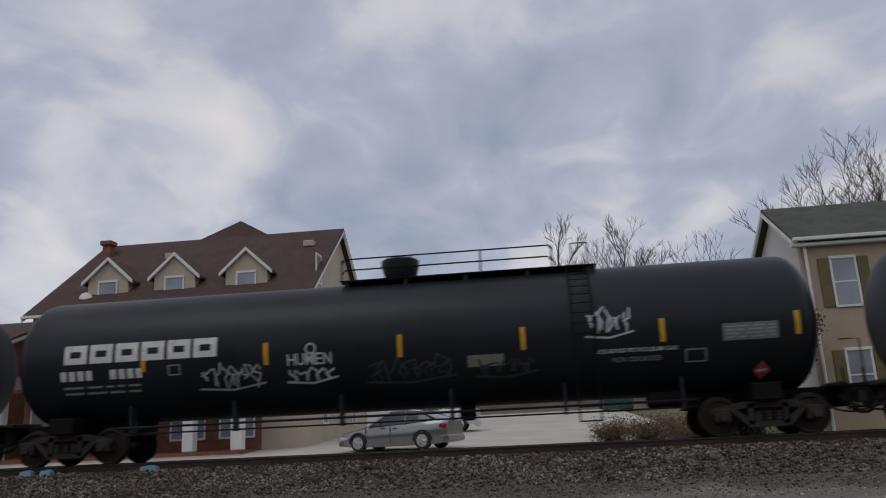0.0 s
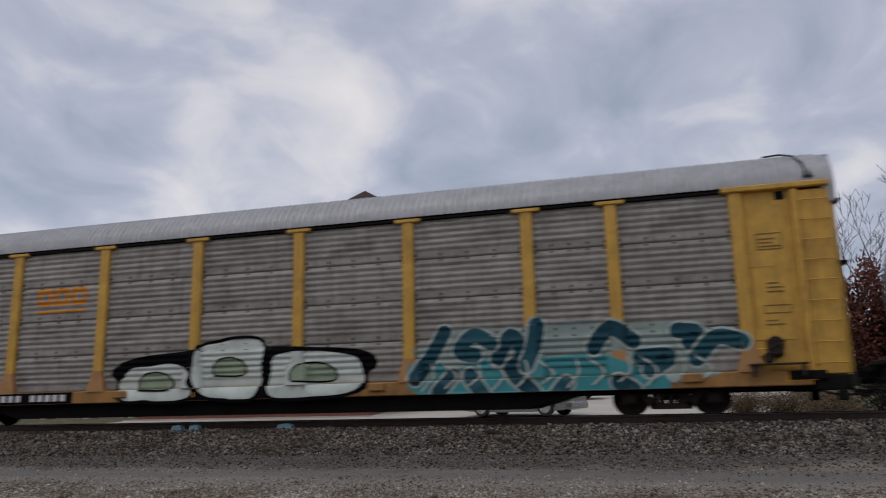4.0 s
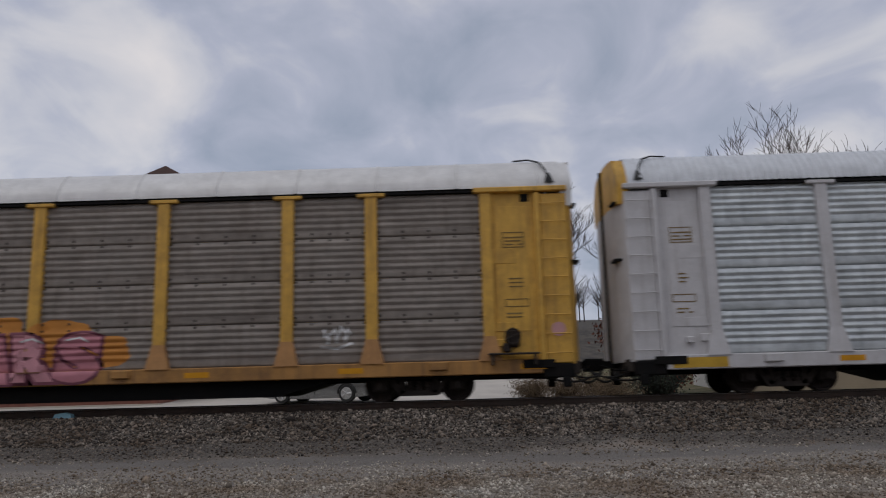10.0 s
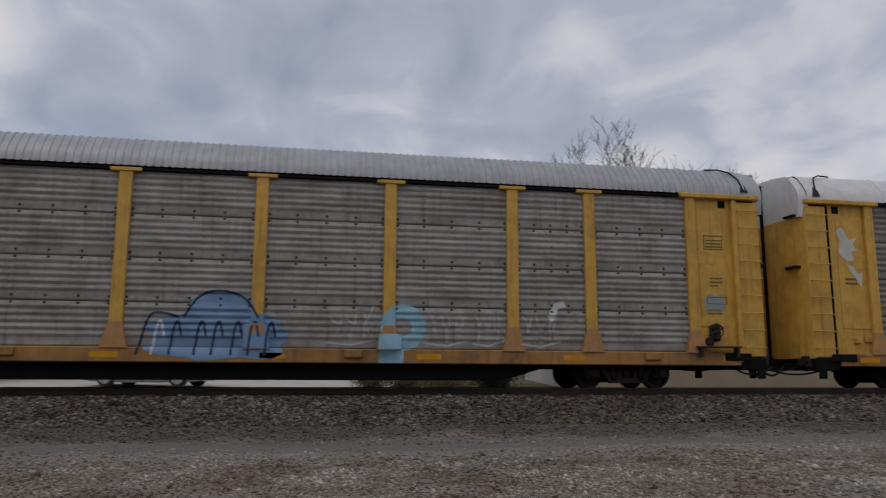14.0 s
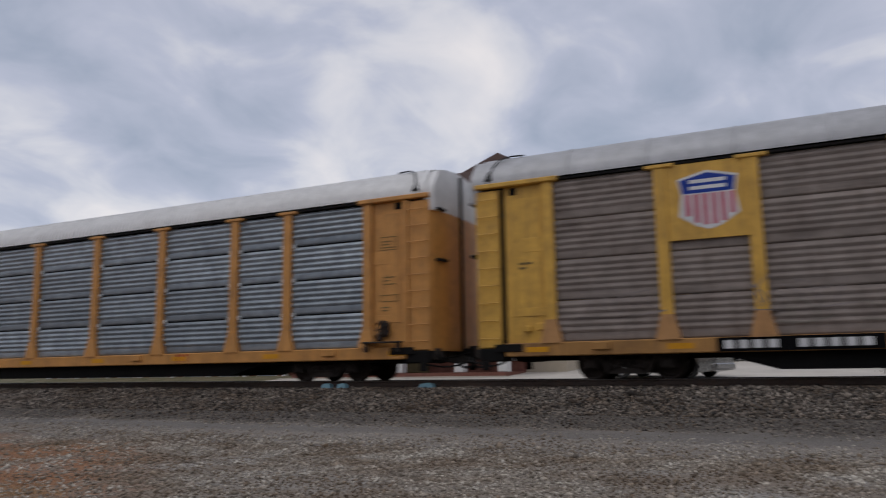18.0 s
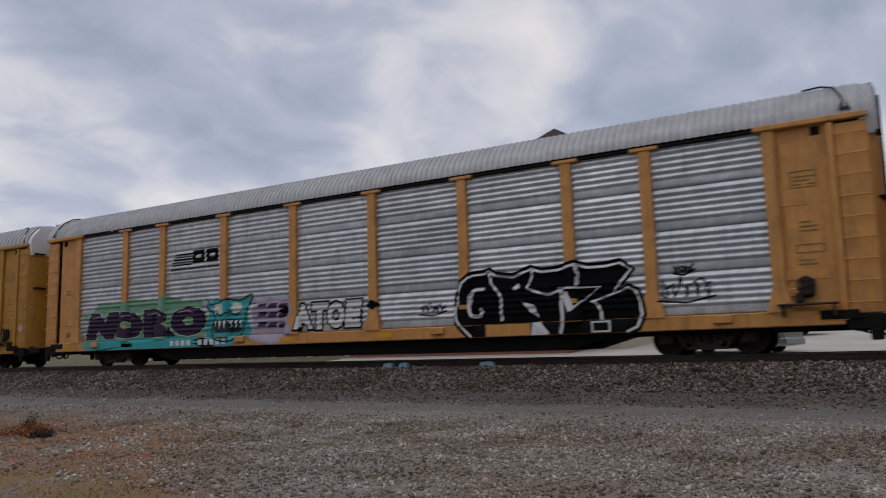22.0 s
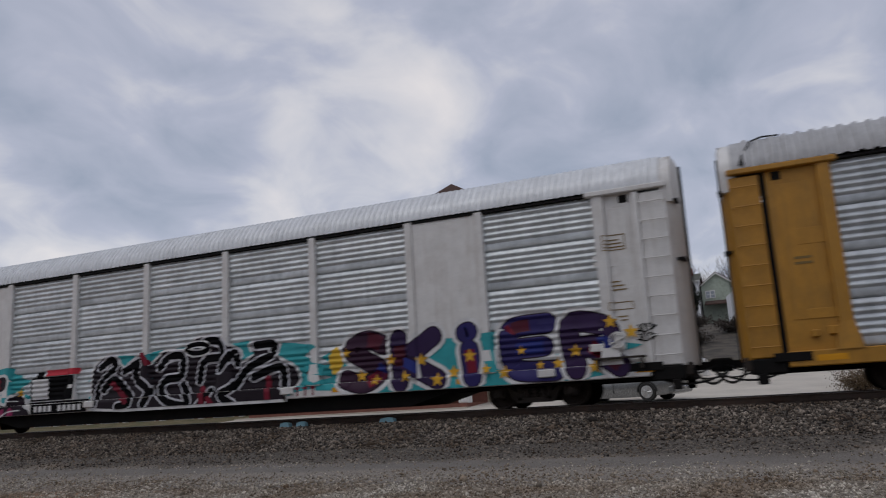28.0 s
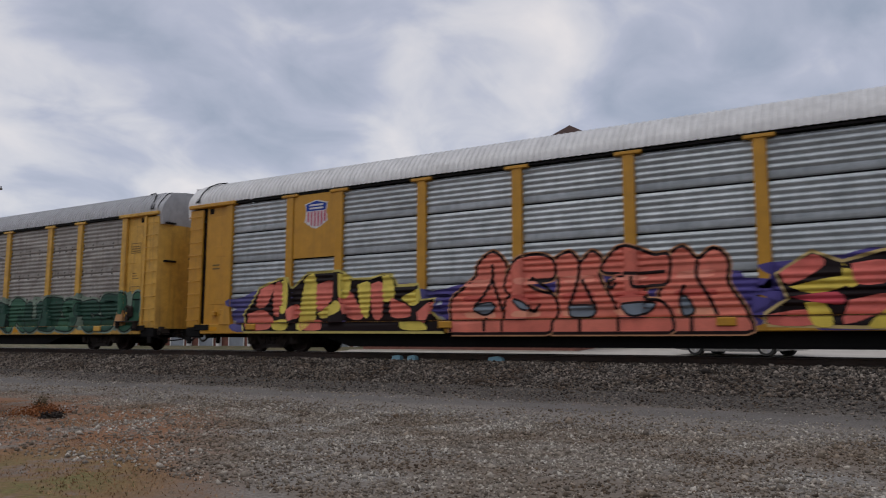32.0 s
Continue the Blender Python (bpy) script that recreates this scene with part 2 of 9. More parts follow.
    def lathe(self, prof, axis="y", n=24, at=(0, 0, 0)):
        """A profile of (along, radius) turned round an axis through at."""
        vs = []
        for a, r in prof:
            for k in range(n):
                t = 2 * math.pi * k / n
                c, s = r * math.cos(t), r * math.sin(t)
                q = {"x": (a, c, s), "y": (c, a, s), "z": (c, s, a)}[axis]
                vs.append((q[0] + at[0], q[1] + at[1], q[2] + at[2]))
        fs = [(i * n + k, i * n + (k + 1) % n, (i + 1) * n + (k + 1) % n, (i + 1) * n + k)
              for i in range(len(prof) - 1) for k in range(n)]
        m = (len(prof) - 1) * n
        fs += [tuple(range(n))[::-1], tuple(range(m, m + n))]
        return self.add(vs, fs)

    def mesh(self, name, material, smooth=30):
        me = bpy.data.meshes.new(name)
        me.from_pydata(self.v, [], self.f)
        bm = bmesh.new()
        bm.from_mesh(me)
        bmesh.ops.recalc_face_normals(bm, faces=bm.faces)
        bm.to_mesh(me)
        bm.free()
        if material:
            me.materials.append(material)
        if smooth:
            me.shade_smooth()
            me.set_sharp_from_angle(angle=radians(smooth))
        return me


def part(name, shape, material, parent=None, label="", at=None, smooth=30):
    """One mesh object, under a thing or a part. shape: a Shape, or mesh data to share."""
    me = shape.mesh(name, material, smooth) if isinstance(shape, Shape) else shape
    ob = new(name, me)
    if at is not None:
        ob.matrix_basis = at if isinstance(at, Matrix) else Matrix.Translation(at)
    if parent:
        ob.parent = parent
    if label:
        ob["label"] = label
    return ob


def thing(name, label, category, group="", kind="", at=(0, 0, 0)):
    ob = new(name)
    ob.empty_display_size = 0.3
    ob.matrix_basis = at if isinstance(at, Matrix) else Matrix.Translation(at)
    return tagged(ob, label, category, group, kind)


SHARED = {}


def shared(key, make, material, smooth=30):
    """Mesh data built once for each shape and material."""
    k = (key, material.name)
    if k not in SHARED:
        SHARED[k] = make().mesh(key if isinstance(key, str) else key[0], material, smooth)
    return SHARED[k]

# ---------------------------------------------------------------- ground, ballast, track
PROFILE = [(-700, 0.0), (0, 0.10), (9, 0.10), (12, 0.18), (14.1, 0.36), (16.75, 0.98), (17.0, 1.02), (19.7, 1.02), (21.6, 0.80),
           (24, 0.84), (30, 1.05), (36, 1.40), (60, 2.9), (72, 3.6), (90, 7.8), (105, 9.3), (120, 10.5), (250, 22), (600, 32), (1500, 34)]
PY, PZ = [p[0] for p in PROFILE], [p[1] for p in PROFILE]


def gz(x, y):
    """Height of the ground."""
    z = float(np.interp(y, PY, PZ))
    if y < 23:
        z += 0.05 * (noise.noise(Vector((x * 0.25, y * 0.25, 3.0)))) * (1.0 if y < 13.5 else 0.35)
    return z


def ground_material():
    m = bpy.data.materials.new("gravel_and_dirt_ground")
    m.use_nodes = True
    nt, b = m.node_tree, m.node_tree.nodes["Principled BSDF"]
    N, K = nt.nodes.new, nt.links.new
    co = N("ShaderNodeTexCoord")

    def nz(sc, detail=5.0, r=0.6, squash=(1, 1, 1)):
        mp, n = N("ShaderNodeMapping"), N("ShaderNodeTexNoise")
        mp.inputs["Scale"].default_value = squash
        K(co.outputs["Object"], mp.inputs[0])
        K(mp.outputs[0], n.inputs["Vector"])
        n.inputs["Scale"].default_value, n.inputs["Detail"].default_value, n.inputs["Roughness"].default_value = sc, detail, r
        return n.outputs[0]

    def rng(src, lo, hi, a=0.0, z=1.0):
        r = N("ShaderNodeMapRange")
        r.inputs["From Min"].default_value, r.inputs["From Max"].default_value = lo, hi
        r.inputs["To Min"].default_value, r.inputs["To Max"].default_value = a, z
        K(src, r.inputs["Value"])
        return r.outputs[0]

    def mth(op, a, c):
        x = N("ShaderNodeMath")
        x.operation = op
        for i, v in enumerate((a, c)):
            if isinstance(v, (int, float)):
                x.inputs[i].default_value = v
            else:
                K(v, x.inputs[i])
        return x.outputs[0]

    def mix(f, a, c):
        x = N("ShaderNodeMix")
        x.data_type = "RGBA"
        ins = [i for i in x.inputs if i.type == "RGBA"]
        K(f, x.inputs["Factor"])
        for s, v in zip(ins, (a, c)):
            if isinstance(v, tuple):
                s.default_value = (*v, 1)
            else:
                K(v, s)
        return [o for o in x.outputs if o.type == "RGBA"][0]

    sep = N("ShaderNodeSeparateXYZ")
    K(co.outputs["Object"], sep.inputs[0])
    X, Y = sep.outputs["X"], sep.outputs["Y"]
    wob = mth("MULTIPLY", mth("SUBTRACT", nz(0.45), 0.5), 3.0)
    yw = mth("ADD", Y, wob)
    pebble = nz(26.0, 4.0, 0.7)
    gravel = mix(rng(pebble, 0.36, 0.66), (0.16, 0.147, 0.13), (0.40, 0.37, 0.33))
    brown = mix(rng(pebble, 0.3, 0.7), (0.14, 0.112, 0.085), (0.29, 0.235, 0.18))
    base = mix(rng(nz(0.35, 6.0), 0.44, 0.60), gravel, brown)
    stain = nz(0.75, 7.0, 0.66)
    base = mix(rng(stain, 0.40, 0.60, 0.75, 0.0), base, (0.19, 0.145, 0.105))
    along = mth("ADD", Y, mth("MULTIPLY", mth("SUBTRACT", nz(0.5, 4.0, 0.6, (0.35, 1, 1)), 0.5), 1.3))
    road = mix(rng(nz(36.0, 5.0, 0.8), 0.38, 0.64), (0.13, 0.115, 0.10), (0.36, 0.325, 0.285))
    c = mix(mth("MULTIPLY", rng(along, 11.6, 12.1), rng(along, 13.8, 14.4, 1.0, 0.0)), base, road)
    rut = mix(rng(nz(30.0, 4.0, 0.7), 0.35, 0.65), (0.12, 0.11, 0.10), (0.23, 0.21, 0.19))
    c = mix(mth("MULTIPLY", rng(along, 13.0, 13.25), rng(along, 13.85, 14.2, 1.0, 0.0)), c, rut)
    c = mix(mth("MULTIPLY", rng(along, 11.35, 11.55, 0.0, 0.8), rng(along, 11.9, 12.1, 1.0, 0.0)), c, rut)
    # dead orange weeds and a little grass, beside the cabinet
    slant = mth("ADD", mth("ADD", X, mth("MULTIPLY", Y, 1.02)), mth("MULTIPLY", wob, 0.9))
    weed = mth("MULTIPLY", rng(slant, -1.6, 0.2, 1.0, 0.0), rng(yw, 10.6, 11.8, 1.0, 0.0))
    weed = mth("MULTIPLY", weed, rng(nz(0.9, 7.0, 0.75), 0.39, 0.51))
    c = mix(mth("MULTIPLY", weed, 0.92), c, mix(rng(nz(14.0), 0.3, 0.7), (0.17, 0.065, 0.027), (0.38, 0.185, 0.082)))
    grass = mth("MULTIPLY", rng(slant, -2.5, -0.5, 1.0, 0.0), rng(yw, 5.0, 7.2, 1.0, 0.0))
    grass = mth("MULTIPLY", mth("MULTIPLY", grass, rng(X, -11.0, -8.5)), rng(nz(0.9, 6.0, 0.7), 0.42, 0.56))
    c = mix(mth("MULTIPLY", grass, 0.85), c, mix(rng(nz(20.0), 0.3, 0.7), (0.09, 0.10, 0.025), (0.23, 0.22, 0.07)))
    ballast = mix(rng(nz(16.0, 3.0, 0.7), 0.35, 0.65), (0.035, 0.03, 0.026), (0.16, 0.14, 0.12))
    c = mix(mth("MULTIPLY", rng(yw, 13.8, 14.5), rng(Y, 21.0, 21.6, 1.0, 0.0)), c, ballast)
    behind = mix(rng(nz(1.6, 6.0), 0.4, 0.6), (0.085, 0.09, 0.035), (0.19, 0.15, 0.085))
    c = mix(rng(Y, 21.2, 21.8), c, behind)
    c = mix(rng(Y, 62.0, 72.0), c, mix(rng(nz(0.8, 6.0), 0.4, 0.6), (0.04, 0.034, 0.027), (0.085, 0.07, 0.053)))
    K(c, b.inputs["Base Color"])
    b.inputs["Roughness"].default_value = 0.95
    bp = N("ShaderNodeBump")
    bp.inputs["Strength"].default_value, bp.inputs["Distance"].default_value = 0.7, 0.04
    K(pebble, bp.inputs["Height"])
    K(bp.outputs[0], b.inputs["Normal"])
    return m


def grid_sheet(xs, ys, zf):
    s = Shape()
    nx = len(xs)
    vs = [(x, y, zf(x, y)) for y in ys for x in xs]
    fs = [(j * nx + i, j * nx + i + 1, (j + 1) * nx + i + 1, (j + 1) * nx + i) for j in range(len(ys) - 1) for i in range(nx - 1)]
    return s.add(vs, fs)


def steps(*runs):
    out = []
    for a, b, d in runs:
        n = max(1, round((b - a) / d))
        out += [a + (b - a) * i / n for i in range(n)]
    return out + [runs[-1][1]]


GX = steps((-1500, -200, 100), (-200, -60, 20), (-60, 40, 0.6), (40, 200, 20), (200, 1500, 100))
GY = steps((-700, -20, 60), (-20, 4, 3), (4, 24, 0.35), (24, 60, 3), (60, 250, 10), (250, 1500, 100))
ground = part("ground", grid_sheet(GX, GY, gz), ground_material(), smooth=60)
tagged(ground, "grey gravel and dirt ground with dead orange weeds beside the track", "ground", kind="structure")

M_LOT = mat("pale_worn_concrete", (0.56, 0.515, 0.45), 0.9, scale=0.5, dirty=0.3, dirt=(0.22, 0.20, 0.17), var=0.1, bump=0.3)
lot = part("parking_lot", grid_sheet(steps((-24, 6.0, 2.0)), steps((24.5, 60, 2.5)), lambda x, y: gz(x, y) + 0.03), M_LOT)
tagged(lot, "pale worn concrete parking lot rising away from the track", "parking lot", kind="structure")
M_ASPH = mat("street_asphalt", (0.07, 0.068, 0.066), 0.9, scale=0.6, dirty=0.3, dirt=(0.11, 0.105, 0.1), bump=0.4)
road = part("road", grid_sheet(steps((-120, -24.2, 6), ), steps((23.5, 29.5, 2)), lambda x, y: gz(x, y) + 0.03), M_ASPH)
tagged(road, "dark asphalt street running along the far side of the track", "road", kind="structure")


def stone_material(name, lo, hi, warm, patchy=False):
    m = bpy.data.materials.new(name)
    m.use_nodes = True
    nt, b = m.node_tree, m.node_tree.nodes["Principled BSDF"]
    N, K = nt.nodes.new, nt.links.new
    g, r = N("ShaderNodeNewGeometry"), N("ShaderNodeValToRGB")
    K(g.outputs["Random Per Island"], r.inputs[0])
    r.color_ramp.elements[0].color, r.color_ramp.elements[1].color = (*lo, 1), (*hi, 1)
    el = r.color_ramp.elements.new(0.45)
    el.color = (*warm, 1)
    co, n, mx = N("ShaderNodeTexCoord"), N("ShaderNodeTexNoise"), N("ShaderNodeMix")
    n.inputs["Scale"].default_value = 45.0
    K(co.outputs["Object"], n.inputs["Vector"])
    mx.data_type, mx.blend_type = "RGBA", "MULTIPLY"
    mx.inputs["Factor"].default_value = 0.5
    ins = [i for i in mx.inputs if i.type == "RGBA"]
    K(r.outputs[0], ins[0])
    K(n.outputs[0], ins[1])
    out = [o for o in mx.outputs if o.type == "RGBA"][0]
    if patchy:
        # broad stains of damp dirt and pale dust over the stones
        n2, r2, m2 = N("ShaderNodeTexNoise"), N("ShaderNodeValToRGB"), N("ShaderNodeMix")
        n2.inputs["Scale"].default_value, n2.inputs["Detail"].default_value, n2.inputs["Roughness"].default_value = 0.75, 7.0, 0.66
        K(co.outputs["Object"], n2.inputs["Vector"])
        K(n2.outputs[0], r2.inputs[0])
        r2.color_ramp.elements[0].position, r2.color_ramp.elements[0].color = 0.40, (0.66, 0.55, 0.45, 1)
        r2.color_ramp.elements[1].position, r2.color_ramp.elements[1].color = 0.60, (1.25, 1.22, 1.18, 1)
        m2.data_type, m2.blend_type = "RGBA", "MULTIPLY"
        m2.inputs["Factor"].default_value = 1.0
        jn = [i for i in m2.inputs if i.type == "RGBA"]
        K(out, jn[0])
        K(r2.outputs[0], jn[1])
        out = [o for o in m2.outputs if o.type == "RGBA"][0]
    K(out, b.inputs["Base Color"])
    b.inputs["Roughness"].default_value = 0.9
    return m


def stones(name, count, xr, yr, size, material, seed, dense=None, keep=None):
    """Loose broken stones lying on the ground, one joined mesh."""
    rng = np.random.default_rng(seed)
    base = np.array([(1, 0, 0), (-1, 0, 0), (0, 1, 0), (0, -1, 0), (0, 0, 1), (0, 0, -1)], float)
    tri = np.array([(0, 2, 4), (2, 1, 4), (1, 3, 4), (3, 0, 4), (2, 0, 5), (1, 2, 5), (3, 1, 5), (0, 3, 5)])
    x = rng.uniform(xr[0], xr[1], count)
    y = yr[0] + (yr[1] - yr[0]) * rng.uniform(0, 1, count) ** (dense or 1.0)
    if keep:
        ok = keep(x, y)
        x, y = x[ok], y[ok]
        count = len(x)
    z = np.array([gz(a, b) for a, b in zip(x, y)])
    r = size * rng.lognormal(0, 0.35, count)
    v = base[None] * rng.uniform(0.6, 1.25, (count, 6, 1)) + rng.normal(0, 0.22, (count, 6, 3))
    a, t = rng.uniform(0, 6.28, count), rng.uniform(-0.7, 0.7, count)
    ca, sa, ct, st = np.cos(a), np.sin(a), np.cos(t), np.sin(t)
    v[:, :, 2] *= 0.75
    w = v.copy()
    w[:, :, 0] = v[:, :, 0] * ct[:, None] - v[:, :, 2] * st[:, None]
    w[:, :, 2] = v[:, :, 0] * st[:, None] + v[:, :, 2] * ct[:, None]
    u = w.copy()
    u[:, :, 0] = w[:, :, 0] * ca[:, None] - w[:, :, 1] * sa[:, None]
    u[:, :, 1] = w[:, :, 0] * sa[:, None] + w[:, :, 1] * ca[:, None]
    u *= r[:, None, None]
    u[:, :, 0] += x[:, None]
    u[:, :, 1] += y[:, None]
    u[:, :, 2] += (z + r * 0.25)[:, None]
    f = (tri[None] + (np.arange(count) * 6)[:, None, None]).reshape(-1, 3)
    me = bpy.data.meshes.new(name)
    me.vertices.add(count * 6)
    me.vertices.foreach_set("co", u.reshape(-1))
    me.loops.add(len(f) * 3)
    me.loops.foreach_set("vertex_index", f.reshape(-1))
    me.polygons.add(len(f))
    me.polygons.foreach_set("loop_start", np.arange(0, len(f) * 3, 3))
    me.update(calc_edges=True)
    me.validate()
    me.materials.append(material)
    return new(name, me)


# ballast tones spread wider to imitate shade between stones and bright highlights
M_BST = stone_material("broken_ballast_stone", (0.014, 0.012, 0.011), (0.42, 0.37, 0.32), (0.10, 0.08, 0.064), True)
M_DST = stone_material("brown_dirty_stone", (0.12, 0.098, 0.078), (0.34, 0.27, 0.20), (0.15, 0.112, 0.078), True)


def patch(x, y):
    """Uneven patches along the gravel: above zero where it is pale, below where dirt shows."""
    return np.sin(0.9 * x + 1.3 * y) + np.sin(1.7 * x - 0.8 * y + 2.0) + np.sin(0.45 * x + 2.3 * y + 1.0) + 0.7 * np.sin(3.1 * x + 2.7 * y)


# the palest gravel tone is raised to imitate highlights on stones
M_GST = stone_material("pale_gravel_stone", (0.20, 0.18, 0.155), (0.72, 0.68, 0.61), (0.33, 0.295, 0.245), True)
tagged(stones("ballast", 95000, (-46, 34), (14.9, 17.45), 0.026, M_BST, 1), "broken grey-brown ballast stones banked up along the track", "ballast", kind="stuff")
tagged(stones("ballast_toe", 17000, (-40, 30), (13.95, 15.0), 0.017, M_BST, 6), "dark crushed stone at the foot of the ballast bank", "ballast", kind="stuff")
tagged(stones("ballast_bed", 9000, (-46, 34), (17.6, 19.8), 0.04, M_BST, 2), "broken ballast stones between the rails", "ballast", kind="stuff")
tagged(stones("gravel", 88000, (-17, 15), (5.4, 11.9), 0.0155, M_GST, 3, keep=lambda x, y: ((x + 1.02 * y > np.random.default_rng(5).normal(-0.6, 0.9, len(x))) | (np.random.default_rng(6).uniform(0, 1, len(x)) < 0.12)) & (patch(x, y) > np.random.default_rng(7).normal(-0.5, 0.8, len(x)))), "pale loose gravel stones on bare dirt", "gravel", kind="stuff")
tagged(stones("dirty_gravel", 46000, (-17, 15), (5.4, 12.4), 0.0145, M_DST, 9, keep=lambda x, y: (patch(x, y) < np.random.default_rng(10).normal(0.0, 0.9, len(x))) & (x + 1.02 * y > -1.5)), "brown dirty gravel and clods", "gravel", kind="stuff")
tagged(stones("large_gravel", 15000, (-16, 15), (5.5, 12.5), 0.023, M_GST, 8), "larger loose stones among the gravel", "gravel", kind="stuff")
tagged(stones("gravel_far", 42000, (-32, 24), (10.5, 14.0), 0.016, M_GST, 4, keep=lambda x, y: (np.abs(y + 0.25 * np.sin(0.5 * x) - 13.45) > np.random.default_rng(14).uniform(0.0, 0.75, len(x))) & (np.abs(y + 0.3 * np.sin(0.4 * x + 1) - 11.7) > np.random.default_rng(15).uniform(-0.2, 0.5, len(x)))), "scattered gravel on the service track", "gravel", kind="stuff")

# the track
RAIL_Z, TRACK_Y = 1.203, 18.31
M_RAIL = mat("rusty_rail_steel", (0.07, 0.05, 0.04), 0.55, 0.5, dirty=0.5, dirt=RUST)
M_RTOP = mat("polished_rail_head", (0.28, 0.27, 0.26), 0.35, 0.8)
M_TIE = mat("creosoted_tie", (0.045, 0.036, 0.03), 0.9, scale=5, dirty=0.3, dirt=(0.10, 0.085, 0.07), bump=0.5)
track = thing("railway_track", "single rusty railway track on wooden ties and ballast", "railway track", kind="structure", at=(0, TRACK_Y, RAIL_Z))
RP = [(-0.07, -0.17), (0.07, -0.17), (0.07, -0.155), (0.012, -0.135), (0.012, -0.04), (0.036, -0.03), (0.036, -0.004), (-0.036, -0.004), (-0.036, -0.03), (-0.012, -0.04), (-0.012, -0.135), (-0.07, -0.155)]
for y in (-0.753, 0.753):
    r = part("rail", Shape().prism([(u + y, w) for u, w in RP], "x", -160, 120), M_RAIL, track)
    part("rail_head", Shape().box(-160, 120, y - 0.034, y + 0.034, -0.004, 0.0), M_RTOP, r, "worn bright running surface")
tie_me = Shape().cbox(-0.11, 0.11, -1.3, 1.3, -0.34, -0.172, 0.015).mesh("tie", M_TIE)
plate_me = Shape().box(-0.09, 0.09, -0.18, 0.18, -0.172, -0.158).mesh("tie_plate", M_RAIL)
for i in range(150):
    t = part("tie", tie_me, None, track, at=(-48 + i * 0.55 + random.uniform(-0.03, 0.03), random.uniform(-0.03, 0.03), 0))
    part("tie_plate", plate_me, None, t, at=(0, -0.753, 0))

# ---------------------------------------------------------------- the train
# the first autorack's leading end is at HEAD(t) along the track
def head(t):
    return -33.489 + 9.28042 * t - 0.0020754 * t * t


PITCH, BODY = 28.3, 27.03
POSTS = (4.46, 6.36, 9.22, 12.08, 14.95, 17.81, 20.67, 22.57)
MOVERS, SPINNERS = [], []
CAR_DEPTH, CAR_FLATS = {}, {}
ZS, ZE, YF = 0.86, 4.66, -1.5  # sill top, eave, near face


def corr(z, depth=0.05):
    """Relief of the corrugated side at a height: ridges in groups of five, then a flat band."""
    u = (z - ZS) % ((ZE - ZS) / 4)
    k = (u - 0.20) / 0.145
    if k < 0 or k >= 5:
        # the lap between two sheets: a low ledge that leans back
        return depth * 0.55 * max(0.0, min(u / 0.05, (0.19 - u) / 0.14))
    q = k % 1.0
    return depth * min(1.0, max(0.0, min(q / 0.26, (0.90 - q) / 0.36)))


def corr_levels(z0, z1):
    """Heights at which the relief bends."""
    out, h = [z0], (ZE - ZS) / 4
    for s in range(4):
        out += [ZS + s * h + 0.05, ZS + s * h + 0.19]
        for k in range(5):
            for q in (0.0, 0.26, 0.54, 0.90):
                out.append(ZS + s * h + 0.20 + (k + q) * 0.145)
    return sorted({round(z, 4) for z in out if z0 <= z <= z1} | {z1})


def sheet_shape(w, s, depth, seam):
    """One corrugated sheet of a bay, w wide, with its lower edge at its own origin."""
    h = (ZE - ZS) / 4
    a, b = ZS + s * h, ZS + (s + 1) * h
    zs = corr_levels(a, b - seam)
    sh = Shape()
    vs = [(x, -corr(z, depth), z - a) for z in zs for x in (0, w)]
    vs += [(x, 0.03, z - a) for z in (zs[0], zs[-1]) for x in (0, w)]
    n = len(zs)
    fs = [(2 * i, 2 * i + 1, 2 * i + 3, 2 * i + 2) for i in range(n - 1)]
    fs += [(2 * n, 2 * n + 1, 1, 0), (2 * n - 2, 2 * n - 1, 2 * n + 3, 2 * n + 2), (2 * n, 2 * n + 2, 2 * n + 3, 2 * n + 1)]
    return sh.add(vs, fs)


def post_shape(w, flare, cap):
    sh = Shape()
    zt = ZE + (0.0 if cap else 0.04)
    sh.cbox(-w / 2, w / 2, 0.0, 0.14, ZS - 0.02, zt, 0.012)
    return sh


def post_foot_shape(w):
    sh = Shape()
    if w:
        f, zf = w * 1.0, ZS + 0.52
        vs = [(-f, -0.05, ZS - 0.02), (f, -0.05, ZS - 0.02), (w / 2, -0.012, zf), (-w / 2, -0.012, zf),
              (-f, 0.1, ZS - 0.02), (f, 0.1, ZS - 0.02), (w / 2, 0.1, zf), (-w / 2, 0.1, zf)]
        sh.add(vs, [(0, 1, 2, 3), (4, 7, 6, 5), (0, 4, 5, 1), (1, 5, 6, 2), (3, 2, 6, 7), (0, 3, 7, 4)])
    return sh


def bolt_row_shape(w):
    """Rusty bolt heads in pairs across a sheet's flat band."""
    sh = Shape()
    for k in range(5):
        x = (0.04, 0.25 * w, 0.5 * w, 0.75 * w, w - 0.04)[k]
        for z in (-0.05, 0.10):
            sh.cbox(x - 0.027, x + 0.027, -0.036, 0.0, z - 0.027, z + 0.027, 0.01)
    return sh


ROOF_P = [(-1.5, 4.74), (-1.49, 4.90), (-1.41, 5.07), (-1.15, 5.38), (-1.0, 5.47), (-0.5, 5.54), (0.0, 5.57)]
ROOF_P = ROOF_P + [(-y, z) for y, z in ROOF_P[-2::-1]]

ROOF_Y, ROOF_Z = [p[0] for p in ROOF_P[:6]], [p[1] for p in ROOF_P[:6]]


